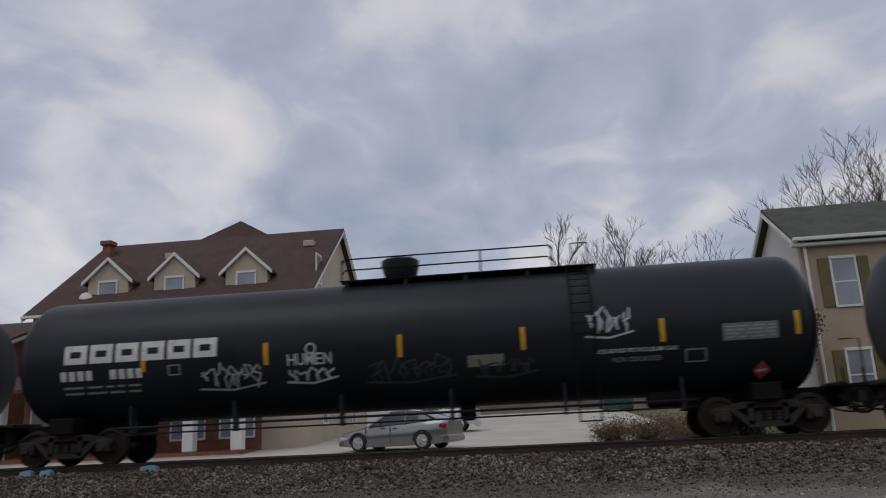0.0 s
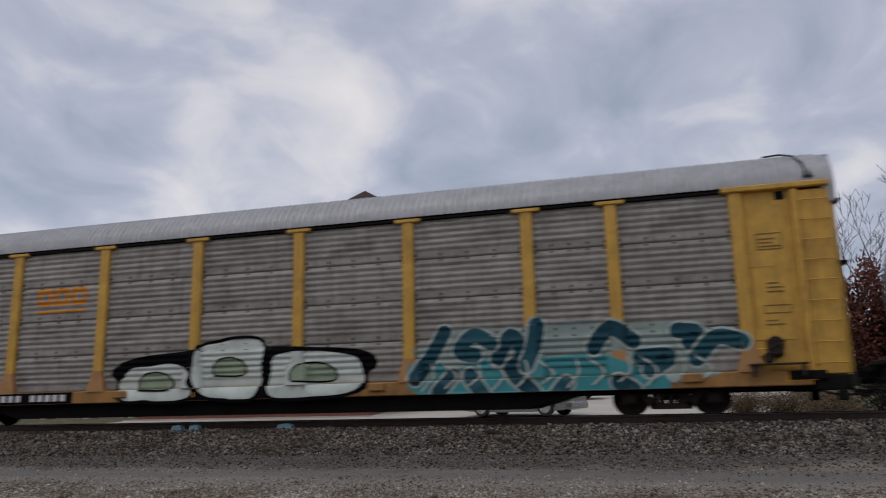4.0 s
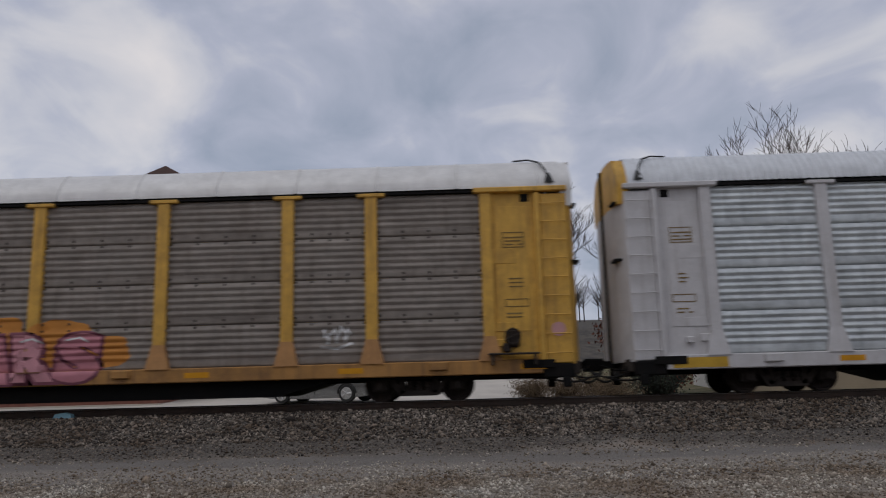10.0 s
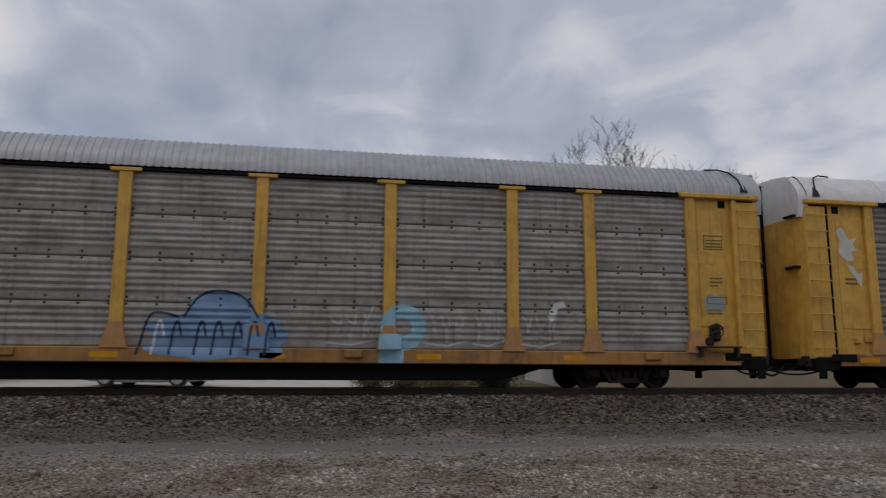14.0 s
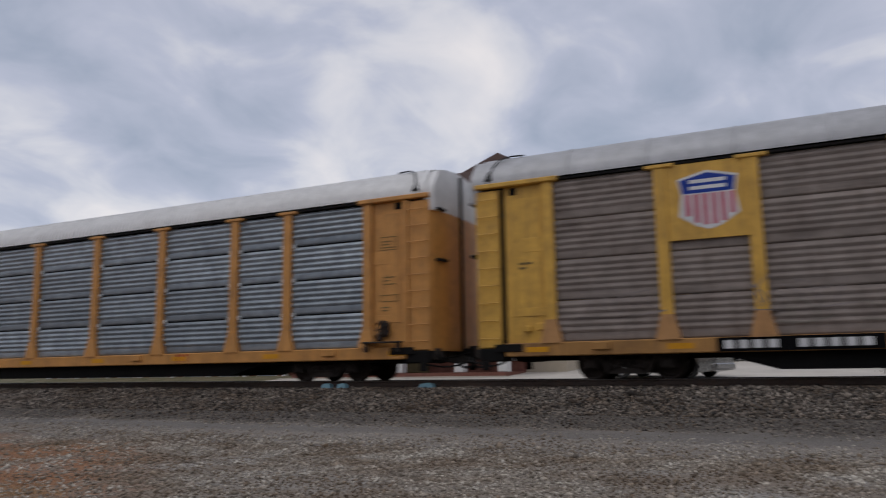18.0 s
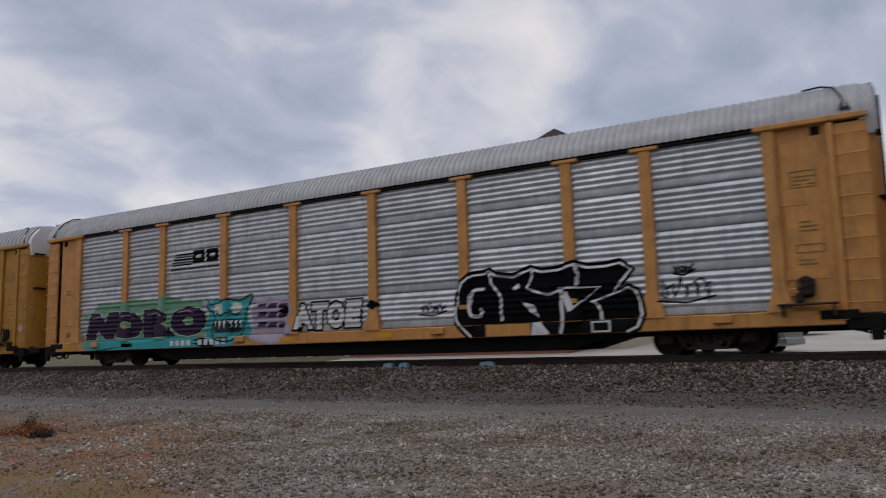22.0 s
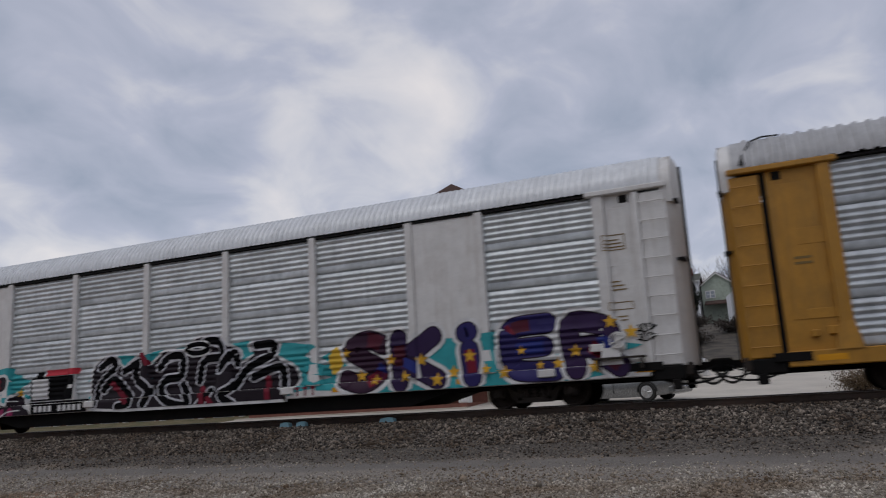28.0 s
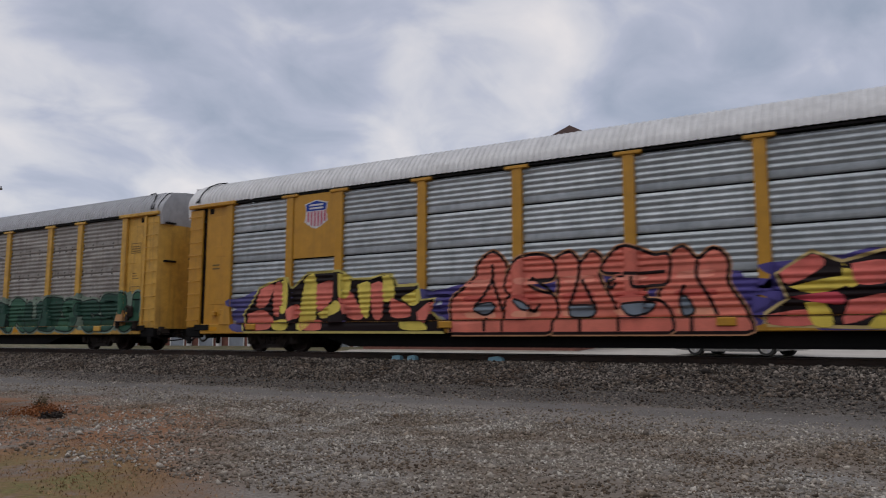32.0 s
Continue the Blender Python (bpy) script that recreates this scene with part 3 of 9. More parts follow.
def roof_shape(length, pitch=0.165, high=0.022):
    sh, n = Shape(), len(ROOF_P)
    xs, up = [], []
    k = int((length - 0.5) / pitch)
    off = (length - k * pitch) / 2
    xs, up = [0.12], [0.0]
    for i in range(k):
        x = off + i * pitch
        for d, u in ((0.03, 0.0), (0.042, high), (0.075, high), (0.087, 0.0)) if pitch != 0.27 else ((0.05, 0.0), (0.07, 0.042), (0.165, 0.042), (0.185, 0.0)):
            xs.append(x + d)
            up.append(u)
    xs.append(length - 0.12)
    up.append(0.0)
    vs = []
    for x, u in zip(xs, up):
        for y, z in ROOF_P:
            q = Vector((y, (z - 4.0) * 1.2)).normalized() * u
            vs.append((-x, y + q[0], z + q[1]))
    fs = [(i * n + j, i * n + j + 1, (i + 1) * n + j + 1, (i + 1) * n + j) for i in range(len(xs) - 1) for j in range(n - 1)]
    return sh.add(vs, fs)


def wheelset_shape(r, gauge=0.74):
    sh = Shape()
    sh.tube([(0, -0.95, 0), (0, 0.95, 0)], 0.08, 10)
    for s in (-1, 1):
        sh.lathe([(s * (gauge - 0.07), r * 0.4), (s * (gauge - 0.07), r + 0.025), (s * (gauge - 0.04), r + 0.025), (s * (gauge - 0.03), r),
                  (s * (gauge + 0.07), r - 0.006), (s * (gauge + 0.07), r * 0.84), (s * (gauge + 0.02), r * 0.78), (s * (gauge + 0.015), r * 0.42),
                  (s * (gauge + 0.08), r * 0.36), (s * (gauge + 0.16), r * 0.22)], "y", 24)
        for k in range(3):
            a = k * 2.094
            sh.box(r * 0.2 * math.cos(a) - 0.02, r * 0.2 * math.cos(a) + 0.02, s * 0.91 - 0.015, s * 0.91 + 0.015, r * 0.2 * math.sin(a) - 0.02, r * 0.2 * math.sin(a) + 0.02)
    return sh


def side_frame_shape(wb, r):
    sh, h = Shape(), wb / 2
    y0, y1 = -0.08, 0.08
    top = r + 0.30
    sh.prism([(-h - 0.22, r + 0.06), (-h - 0.22, r + 0.16), (-0.5, top), (0.5, top), (h + 0.22, r + 0.16), (h + 0.22, r + 0.06), (0.45, top - 0.14), (-0.45, top - 0.14)], "y", y0, y1)
    sh.prism([(-h + 0.18, r + 0.10), (-0.42, r - 0.24), (0.42, r - 0.24), (h - 0.18, r + 0.10), (h - 0.30, r + 0.15), (0.34, r - 0.12), (-0.34, r - 0.12), (-h + 0.30, r + 0.15)], "y", y0, y1)
    for s in (-1, 1):
        sh.box(s * 0.36 - 0.06, s * 0.36 + 0.06, y0, y1, r - 0.18, top - 0.05)
        sh.cbox(s * h - 0.17, s * h + 0.17, y0 - 0.04, y1, r - 0.13, r + 0.17, 0.03)
        sh.lathe([(-0.14, 0.11), (-0.18, 0.09)], "y", 12, (s * h, 0, r))
    for k in (-0.2, 0.0, 0.2):
        for j in range(3):
            sh.lathe([(r - 0.12 + j * 0.07, 0.075), (r - 0.085 + j * 0.07, 0.085), (r - 0.05 + j * 0.07, 0.075)], "z", 10, (k, -0.02, 0))
    return sh


def bogie(car, x, wb, r):
    b = part("bogie", shared(("bolster", r), lambda: Shape().cbox(-0.2, 0.2, -1.05, 1.05, r - 0.05, r + 0.22, 0.03), M_BLACK), None, car, "grimy steel bogie", at=(x, 0, 0))
    for y in (-1.0, 1.0):
        part("side_frame", shared(("side_frame", wb, r), lambda: side_frame_shape(wb, r), M_FRAME), None, b, at=(0, y, 0))
    for s in (-1, 1):
        w = part("wheelset", shared(("wheelset", r), lambda: wheelset_shape(r), M_WHEEL), None, b, "rusty steel wheels on their axle", at=(s * wb / 2, 0, r))
        SPINNERS.append((w, car, s * wb / 2, r))
    return b


def sag(a, b, drop, n=8):
    a, b = Vector(a), Vector(b)
    return [tuple(a.lerp(b, i / n) - Vector((0, 0, drop * 4 * (i / n) * (1 - i / n)))) for i in range(n + 1)]


def end_gear(car, x, s, z=0.78):
    """Coupler, brake hose and uncoupling lever at an end; s is 1 at the leading end, -1 at the other."""
    part("coupler", shared(("coupler", s), lambda: Shape().cbox(-0.3, 0.42, -0.09, 0.09, -0.09, 0.09, 0.02).cbox(0.34, 0.66, -0.16, 0.12, -0.15, 0.15, 0.04)
         .cbox(-0.35, -0.05, -0.25, 0.25, -0.17, 0.17, 0.02) if s > 0 else Shape().cbox(-0.42, 0.3, -0.09, 0.09, -0.09, 0.09, 0.02)
         .cbox(-0.66, -0.34, -0.12, 0.16, -0.15, 0.15, 0.04).cbox(0.05, 0.35, -0.25, 0.25, -0.17, 0.17, 0.02), M_BLACK), None, car, "black knuckle coupler", at=(x, 0, z - 0.06))
    part("brake_hose", shared(("brake_hose", s), lambda: Shape().tube(sag((0, -0.42, 0.0), (s * 0.70, -0.30, -0.12), 0.30), 0.03, 8), M_RUB), None, car, "black rubber brake hose", at=(x, 0, z - 0.1))
    part("air_line", shared(("air_line", s), lambda: Shape().tube(sag((-s * 0.9, -1.15, -0.05), (s * 0.72, -0.34, -0.10), 0.26, 10), 0.024, 7).tube(sag((-s * 0.3, -0.8, 0.0), (s * 0.70, -0.5, -0.16), 0.16, 8), 0.02, 6), M_RUB), None, car, "sagging black air line", at=(x, 0, z - 0.1))
    part("striker", shared(("striker", s), lambda: Shape().cbox(*sorted((-s * 0.16, s * 0.02)), -0.6, 0.6, -0.32, 0.22, 0.03).cbox(*sorted((-s * 0.1, s * 0.08)), -1.35, -0.95, -0.26, 0.02, 0.02), M_FRAME), None, car, "grimy steel striker plate", at=(x, 0, z))
    part("uncoupling_lever", shared(("uncoupling_lever", s), lambda: Shape().tube([(s * 0.1, -1.42, 0.0), (s * 0.12, -1.3, -0.10), (s * 0.2, -0.7, -0.08), (s * 0.45, -0.2, 0.05)], 0.018, 6)
         .tube([(s * 0.1, -1.42, 0.0), (s * 0.1, -1.42, -0.22), (s * 0.14, -1.36, -0.24)], 0.018, 6), M_BLACK), None, car, at=(x, 0, z - 0.12))


def mesh_text(body, size, bold=0.0, shear=0.0, space=1.0):
    """The built-in font's letters as a flat mesh in x and z, lower left at the origin."""
    cu = bpy.data.curves.new("letters", "FONT")
    cu.body, cu.size, cu.offset, cu.shear, cu.space_character = body, size, bold, shear, space
    cu.resolution_u = 3
    tmp = bpy.data.objects.new("letters", cu)
    scene.collection.objects.link(tmp)
    bpy.context.view_layer.update()
    me = bpy.data.meshes.new_from_object(tmp.evaluated_get(bpy.context.evaluated_depsgraph_get()))
    bpy.data.objects.remove(tmp)
    vs = [(v.co.x, v.co.y) for v in me.vertices]
    fs = [tuple(p.vertices) for p in me.polygons]
    return vs, fs


def onto(name, polys, surface, levels, material, parent, lift, label="", cuts=()):
    """Paint on a side: flat polygons (vertices in x and z, faces), cut at the levels and laid on surface(x, z) -> y."""
    vs, fs = polys
    bm = bmesh.new()
    bv = [bm.verts.new((v[0], -v[2] if len(v) > 2 else 0.0, v[1])) for v in vs]
    for f in fs:
        try:
            bm.faces.new([bv[i] for i in f])
        except ValueError:
            pass
    zs = [v[1] for v in vs]
    for z in levels:
        if min(zs) + 0.004 < z < max(zs) - 0.004:
            bmesh.ops.bisect_plane(bm, geom=bm.verts[:] + bm.edges[:] + bm.faces[:], plane_co=(0, 0, z), plane_no=(0, 0, 1))
    xs = [v[0] for v in vs]
    for x in cuts:
        if min(xs) + 0.004 < x < max(xs) - 0.004:
            bmesh.ops.bisect_plane(bm, geom=bm.verts[:] + bm.edges[:] + bm.faces[:], plane_co=(x, 0, 0), plane_no=(1, 0, 0))
    for v in bm.verts:
        v.co.y = surface(v.co.x, v.co.z) - lift + v.co.y
    bmesh.ops.recalc_face_normals(bm, faces=bm.faces)
    if bm.faces and sum(f.normal.y for f in bm.faces) > 0:
        bmesh.ops.reverse_faces(bm, faces=bm.faces)
    me = bpy.data.meshes.new(name)
    bm.to_mesh(me)
    bm.free()
    me.materials.append(material)
    me.shade_smooth()
    ob = new(name, me)
    ob.parent = parent
    if label:
        ob["label"] = label
    return ob


def rect(x0, z0, x1, z1, skew=0.0):
    return [(x0, z0), (x1, z0), (x1 + skew, z1), (x0 + skew, z1)], [(0, 1, 2, 3)]


def rects(*rs):
    vs, fs = [], []
    for r in rs:
        v, f = rect(*r)
        fs += [tuple(i + len(vs) for i in q) for q in f]
        vs += v
    return vs, fs


def hollow(x0, z0, x1, z1, t):
    """A frame of strokes t wide."""
    return rects((x0, z0, x1, z0 + t), (x0, z1 - t, x1, z1), (x0, z0 + t, x0 + t, z1 - t), (x1 - t, z0 + t, x1, z1 - t))


def join_polys(*ps):
    vs, fs = [], []
    for v, f in ps:
        fs += [tuple(i + len(vs) for i in q) for q in f]
        vs += v
    return vs, fs


PANEL_Y = YF + 0.125
CORR_LV = corr_levels(ZS, ZE)


def side_y(x, z, depth=0.05, ends=None, flats=(), posts=POSTS):
    """Near face of an autorack: the sill below, corrugation above, posts proud of it."""
    if z < ZS:
        return YF - 0.02
    d = -x
    if ends:
        we, L = ends
        e = min(d, L - d)
        if e < we + 0.26:
            return YF + (0.015 if e < 0.62 else -0.03 if e < 0.75 else 0.084 if e < we else 0.0)
    for a, b in flats:
        if a < d < b:
            return YF + 0.05
    for p in posts:
        if abs(d - p) < 0.14 or (abs(d - p) < 0.275 and z < ZS + 0.5):
            return YF - 0.052 * max(0.0, min(1.0, (ZS + 0.53 - z) / 0.53))
    return PANEL_Y - corr(z, depth)


def autorack(name, label, paint, sheet, roof, length=BODY, ends=None, sill=None, end_cap=None, blanks=(), caps=True, flare=True,
             seam=0.012, depth=0.05, posts=POSTS, post_w=0.27, wide_end=1.72, door=None, rib=0.165, foot=None, bolts=False):
    """A covered carrier for motor cars: sill, posts, corrugated sides, arched roof, end doors with ladders, bogies."""
    ends, sill, end_cap = ends or paint, sill or paint, end_cap or roof
    car = thing(name, label, "autorack wagon", "train of wagons")
    L = length
    stretch = [p * L / BODY for p in posts]
    part("centre_sill", Shape().box(-L + 0.5, -0.5, -0.35, 0.35, 0.45, ZS), M_BLACK, car, "black centre sill")
    part("deck", Shape().box(-L + 0.1, -0.1, -1.38, 1.38, ZS - 0.14, ZS - 0.03), M_BLACK, car)
    part("belly", Shape().prism([(-L + 4.9, 0.66), (-L + 6.6, 0.18), (-6.6, 0.18), (-4.9, 0.66)], "y", -1.25, 1.25), M_BLACK, car, "black fish-belly underframe")
    for s in (-1, 1):
        y0, y1 = (YF - 0.02, YF + 0.12) if s < 0 else (-YF - 0.12, -YF + 0.02)
        part("side_sill", Shape().cbox(-L + 0.72, -0.72, y0, y1, 0.545, ZS, 0.02), sill, car)
    for k in range(4):
        x = -3.0 - k * (L - 6) / 3
        part("jacking_pad", Shape().cbox(x - 0.2, x + 0.2, YF - 0.09, YF - 0.02, ZS - 0.2, ZS - 0.02, 0.02), sill, car)
    # posts, near and far
    pm = shared(("post", post_w, flare, caps), lambda: post_shape(post_w, flare, caps), paint)
    cm = shared("post_cap", lambda: Shape().cbox(-0.32, 0.32, -0.03, 0.10, ZE - 0.045, ZE + 0.035, 0.012), paint)
    CAR_DEPTH[car.name] = (depth, wide_end, L, stretch)
    fm = shared(("post_foot", post_w), lambda: post_foot_shape(post_w), foot or paint)
    for d in stretch:
        q = part("post", pm, None, car, at=(-d, YF, 0))
        if flare:
            part("post_foot", fm, None, q, "flared post foot")
        if caps:
            part("post_cap", cm, None, q)
        part("post", pm, None, car, at=pose(-d, -YF, 0, 0, 0, 180))
    # corrugated sheets, bay by bay
    edges = [wide_end + 0.26, *stretch, L - wide_end - 0.26]
    h = (ZE - ZS) / 4
    for i in range(len(edges) - 1):
        a = edges[i] + (post_w / 2 if i else 0.0)
        b = edges[i + 1] - (post_w / 2 if i < len(edges) - 2 else 0.0)
        w = round(b - a, 3)
        if i in blanks:
            CAR_FLATS.setdefault(car.name, []).append((a, b))
            part("flat_panel", Shape().cbox(-b, -a, YF + 0.05, YF + 0.1, ZS, ZE, 0.01), paint, car, "flat painted steel panel")
        else:
            for s in range(4):
                part("side_sheet", shared(("side_sheet", w, s, depth, seam), lambda: sheet_shape(w, s, depth, seam), sheet, 75), None, car, at=(-b, PANEL_Y, ZS + s * h))
                if seam > 0.02 and s:
                    part("seam_strip", shared(("seam_strip", w), lambda: Shape().box(0, w, -0.006, 0.0, -0.028, 0.004), M_BLACK, 0), None, car, "dark seam", at=(-b, PANEL_Y, ZS + s * h))
                if bolts and s:
                    part("bolt_row", shared(("bolt_row", w), lambda: bolt_row_shape(w), M_BOLT, 0), None, car, at=(-b, PANEL_Y, ZS + s * h))
        part("far_side_sheet", shared(("far_sheet", w), lambda: Shape().cbox(0, w, 0, 0.05, ZS, ZE, 0.01), sheet), None, car, at=(-b, -YF - 0.1, 0))
    # top rail, roof
    for y in (YF + 0.02, -YF - 0.13):
        part("top_rail", Shape().box(-L + 0.1, -0.1, y, y + 0.11, ZE, ZE + 0.05), M_BLACK, car, "dark top rail")
    part("roof", shared(("roof", L, rib), lambda: roof_shape(L, rib), roof, 25), None, car, "ribbed arched sheet roof")
    # the two ends
    for s, ex in ((1, 0.0), (-1, -L)):
        def X(d0, d1):
            return (ex - d1, ex - d0) if s > 0 else (ex + d0, ex + d1)
        for yy, sg in ((YF, 1), (-YF, -1)):
            def Y(a, b):
                return (yy + a * sg, yy + b * sg) if sg > 0 else (yy + b * sg, yy + a * sg)
            part("end_post", Shape().cbox(*X(wide_end, wide_end + 0.26), *Y(0.0, 0.14), ZS - 0.02, ZE, 0.015), ends, car)
            part("end_panel", Shape().cbox(*X(0.74, wide_end), *Y(0.10, 0.16), ZS - 0.06, ZE, 0.01), ends, car, "recessed flat end panel")
            if sg > 0:
                for z0_, z1_ in ((3.0, 3.34), (1.48, 1.68)):
                    part("placard_holder", Shape().cbox(*X(1.2, 1.75), *Y(0.082, 0.10), z0_, z1_, 0.006), ends, car)
                part("inspection_panel", Shape().cbox(*X(0.92, wide_end - 0.08), *Y(0.088, 0.10), ZS + 0.62, ZE - 0.34, 0.006), ends, car, "raised flat panel")
                part("end_post_foot", shared(("post_foot", 0.26), lambda: post_foot_shape(0.26), foot or ends), None, car, "flared foot of the end post", at=((sum(X(wide_end, wide_end + 0.26))) / 2, YF, 0))
                part("latch_plate", Shape().cbox(*X(1.5, 2.0), *Y(0.05, 0.1), ZS + 0.28, ZS + 0.46, 0.02), ends, car)
            if s > 0 or paint in (M_WHT, M_WHT2):
                part("ladder_post", Shape().cbox(*X(0.62, 0.75), *Y(-0.03, 0.14), ZS - 0.10, ZE - 0.05, 0.015), ends, car)
            else:
                # solid black strip in place of the shade behind the ladder
                part("ladder_slot", Shape().box(*X(0.64, 0.73), *Y(0.11, 0.15), ZS - 0.2, ZE - 0.06), M_BLACK, car, "black strip standing for shade in the slot behind the ladder")
            part("ladder_panel", Shape().cbox(*X(0.02, 0.62), *Y(0.02, 0.10), ZS - 0.10, ZE - 0.08, 0.02), ends, car)
            part("end_beam", Shape().cbox(*X(0.02, 0.70), *Y(0.01, 0.2), ZS - 0.42, ZS - 0.11, 0.03).cbox(*X(0.45, 1.15), *Y(-0.045, -0.022), ZS - 0.2, ZS - 0.02, 0.01).cbox(*X(0.1, 0.3), *Y(-0.03, 0.05), ZS - 0.62, ZS - 0.4, 0.02), M_BLACK, car, "grimy black end beam with a step")
            if sg > 0:
                for k in range(9):
                    z = ZS + 0.12 + k * 0.42
                    part("rung", Shape().tube([(X(0.06, 0.6)[0], yy + 0.02, z), (X(0.06, 0.6)[0], yy - 0.07, z), (X(0.06, 0.6)[1], yy - 0.07, z), (X(0.06, 0.6)[1], yy + 0.02, z)], 0.014, 5), ends, car)
                part("end_cap_beam", Shape().cbox(*X(0.0, wide_end + 0.40), *Y(-0.06, 0.12), ZE - 0.03, ZE + 0.09, 0.02), ends, car)
                # no hole is cut: a black block paints the opening's shade
                part("door_hook_hole", Shape().cbox(*X(0.86, 1.05), *Y(0.085, 0.11), ZE - 0.24, ZE - 0.06, 0.01), M_BLACK, car, "black block standing for shade in the opening below the beam")
                hx = sum(X(1.2, 1.5)) / 2
                if s > 0:
                    part("brake_step", Shape().cbox(*X(0.78, 1.9), yy - 0.2, yy + 0.02, ZS + 0.10, ZS + 0.14, 0.01).box(*X(0.85, 0.9), yy - 0.18, yy, ZS - 0.12, ZS + 0.1)
                         .box(*X(1.78, 1.83), yy - 0.18, yy, ZS - 0.12, ZS + 0.1), M_FRAME, car, "brakeman's steel step")
                part("hand_brake", Shape().tube([(hx + 0.17 * math.cos(q * 0.524), yy - 0.06, ZS + 0.5 + 0.17 * math.sin(q * 0.524)) for q in range(13)], 0.018, 6, False)
                     .tube([(hx - 0.19, yy - 0.06, ZS + 0.42), (hx + 0.19, yy - 0.06, ZS + 0.58)], 0.016, 5).tube([(hx, yy - 0.06, ZS + 0.3), (hx, yy - 0.06, ZS + 0.7)], 0.016, 5)
                     .cbox(hx - 0.13, hx + 0.15, yy - 0.03, yy + 0.1, ZS + 0.26, ZS + 0.66, 0.05).cbox(hx - 0.22, hx - 0.05, yy - 0.02, yy + 0.1, ZS + 0.16, ZS + 0.36, 0.03) if s > 0 else
                     Shape().cbox(*X(1.2, 1.34), yy - 0.01, yy + 0.1, ZS + 0.25, ZS + 0.4, 0.02), M_WHEEL if s > 0 and paint not in (M_WHT, M_WHT2) else ends, car, "hand brake gear")
        # door: two leaves curving to the middle, a dark lock bar, and the roof's end cap
        dm = door or ends
        for sg in (-1, 1):
            poly = [(0.0, 1.46), (0.15, 1.15), (0.205, 0.6), (0.21, 0.02), (0.15, 0.02), (0.14, 0.6), (0.08, 1.12), (-0.08, 1.44)]
            part("end_door", Shape().prism([(ex + s * (a - 0.02), sg * b) for a, b in poly], "z", ZS - 0.12, 4.30), dm, car, "curved end door leaf")
            part("door_top", Shape().prism([(ex + s * (a - 0.024), sg * b) for a, b in poly[1:7]], "z", 4.30, 5.40 - 0.28 * (sg > 0)), end_cap, car, "pale upper part of the end door")
        part("lock_bar", Shape().box(*sorted((ex + s * 0.13, ex + s * 0.24)), -0.05, 0.03, ZS - 0.1, 5.42)
             .box(*sorted((ex + s * 0.05, ex + s * 0.22)), -1.34, -0.95, 4.32, 4.37).box(*sorted((ex + s * 0.05, ex + s * 0.24)), -1.3, -0.9, 3.0, 3.06), M_BLACK, car, "dark lock bar")
        part("end_hood", Shape().prism([(y * 0.985, z * 0.995) for y, z in ROOF_P] + [(1.42, 4.30), (-1.42, 4.30)], "x", *sorted((ex - s * 0.14, ex + s * 0.12))), end_cap, car, "arched roof end hood")
        if paint is not M_WHT2:
            # a flat black patch stands in for the shaded gap at the hood
            hood = ((0.26, 4.82), (0.48, 4.82), (0.45, 4.98), (0.36, 5.10))
            part("cable_clip", Shape().add([(ex - s * d, float(np.interp(z, ROOF_Z, ROOF_Y)) - 0.03, z) for d, z in hood], [tuple(range(len(hood)))]), M_RUB, car, "black patch painted for the shaded gap at the roof hood", smooth=0)
            part("roof_cable", Shape().tube([(ex - s * 1.15, -1.0, 5.50), (ex - s * 0.8, -1.07, 5.50), (ex - s * 0.56, -1.2, 5.40), (ex - s * 0.44, -1.37, 5.18), (ex - s * 0.38, -1.52, 4.84)], 0.02, 6), M_RUB, car, "black cable over the roof edge")
        end_gear(car, ex + s * 0.05, s)
        bogie(car, ex - s * 3.46, 1.73, 0.365)
    part("air_pipe", Shape().tube([(-L + 5.5, -1.2, 0.50), (-12, -1.22, 0.46), (-5.5, -1.2, 0.50), (-3, -1.3, 0.52), (-0.6, -1.3, 0.50)], 0.03, 6), M_BLACK, car)
    return car


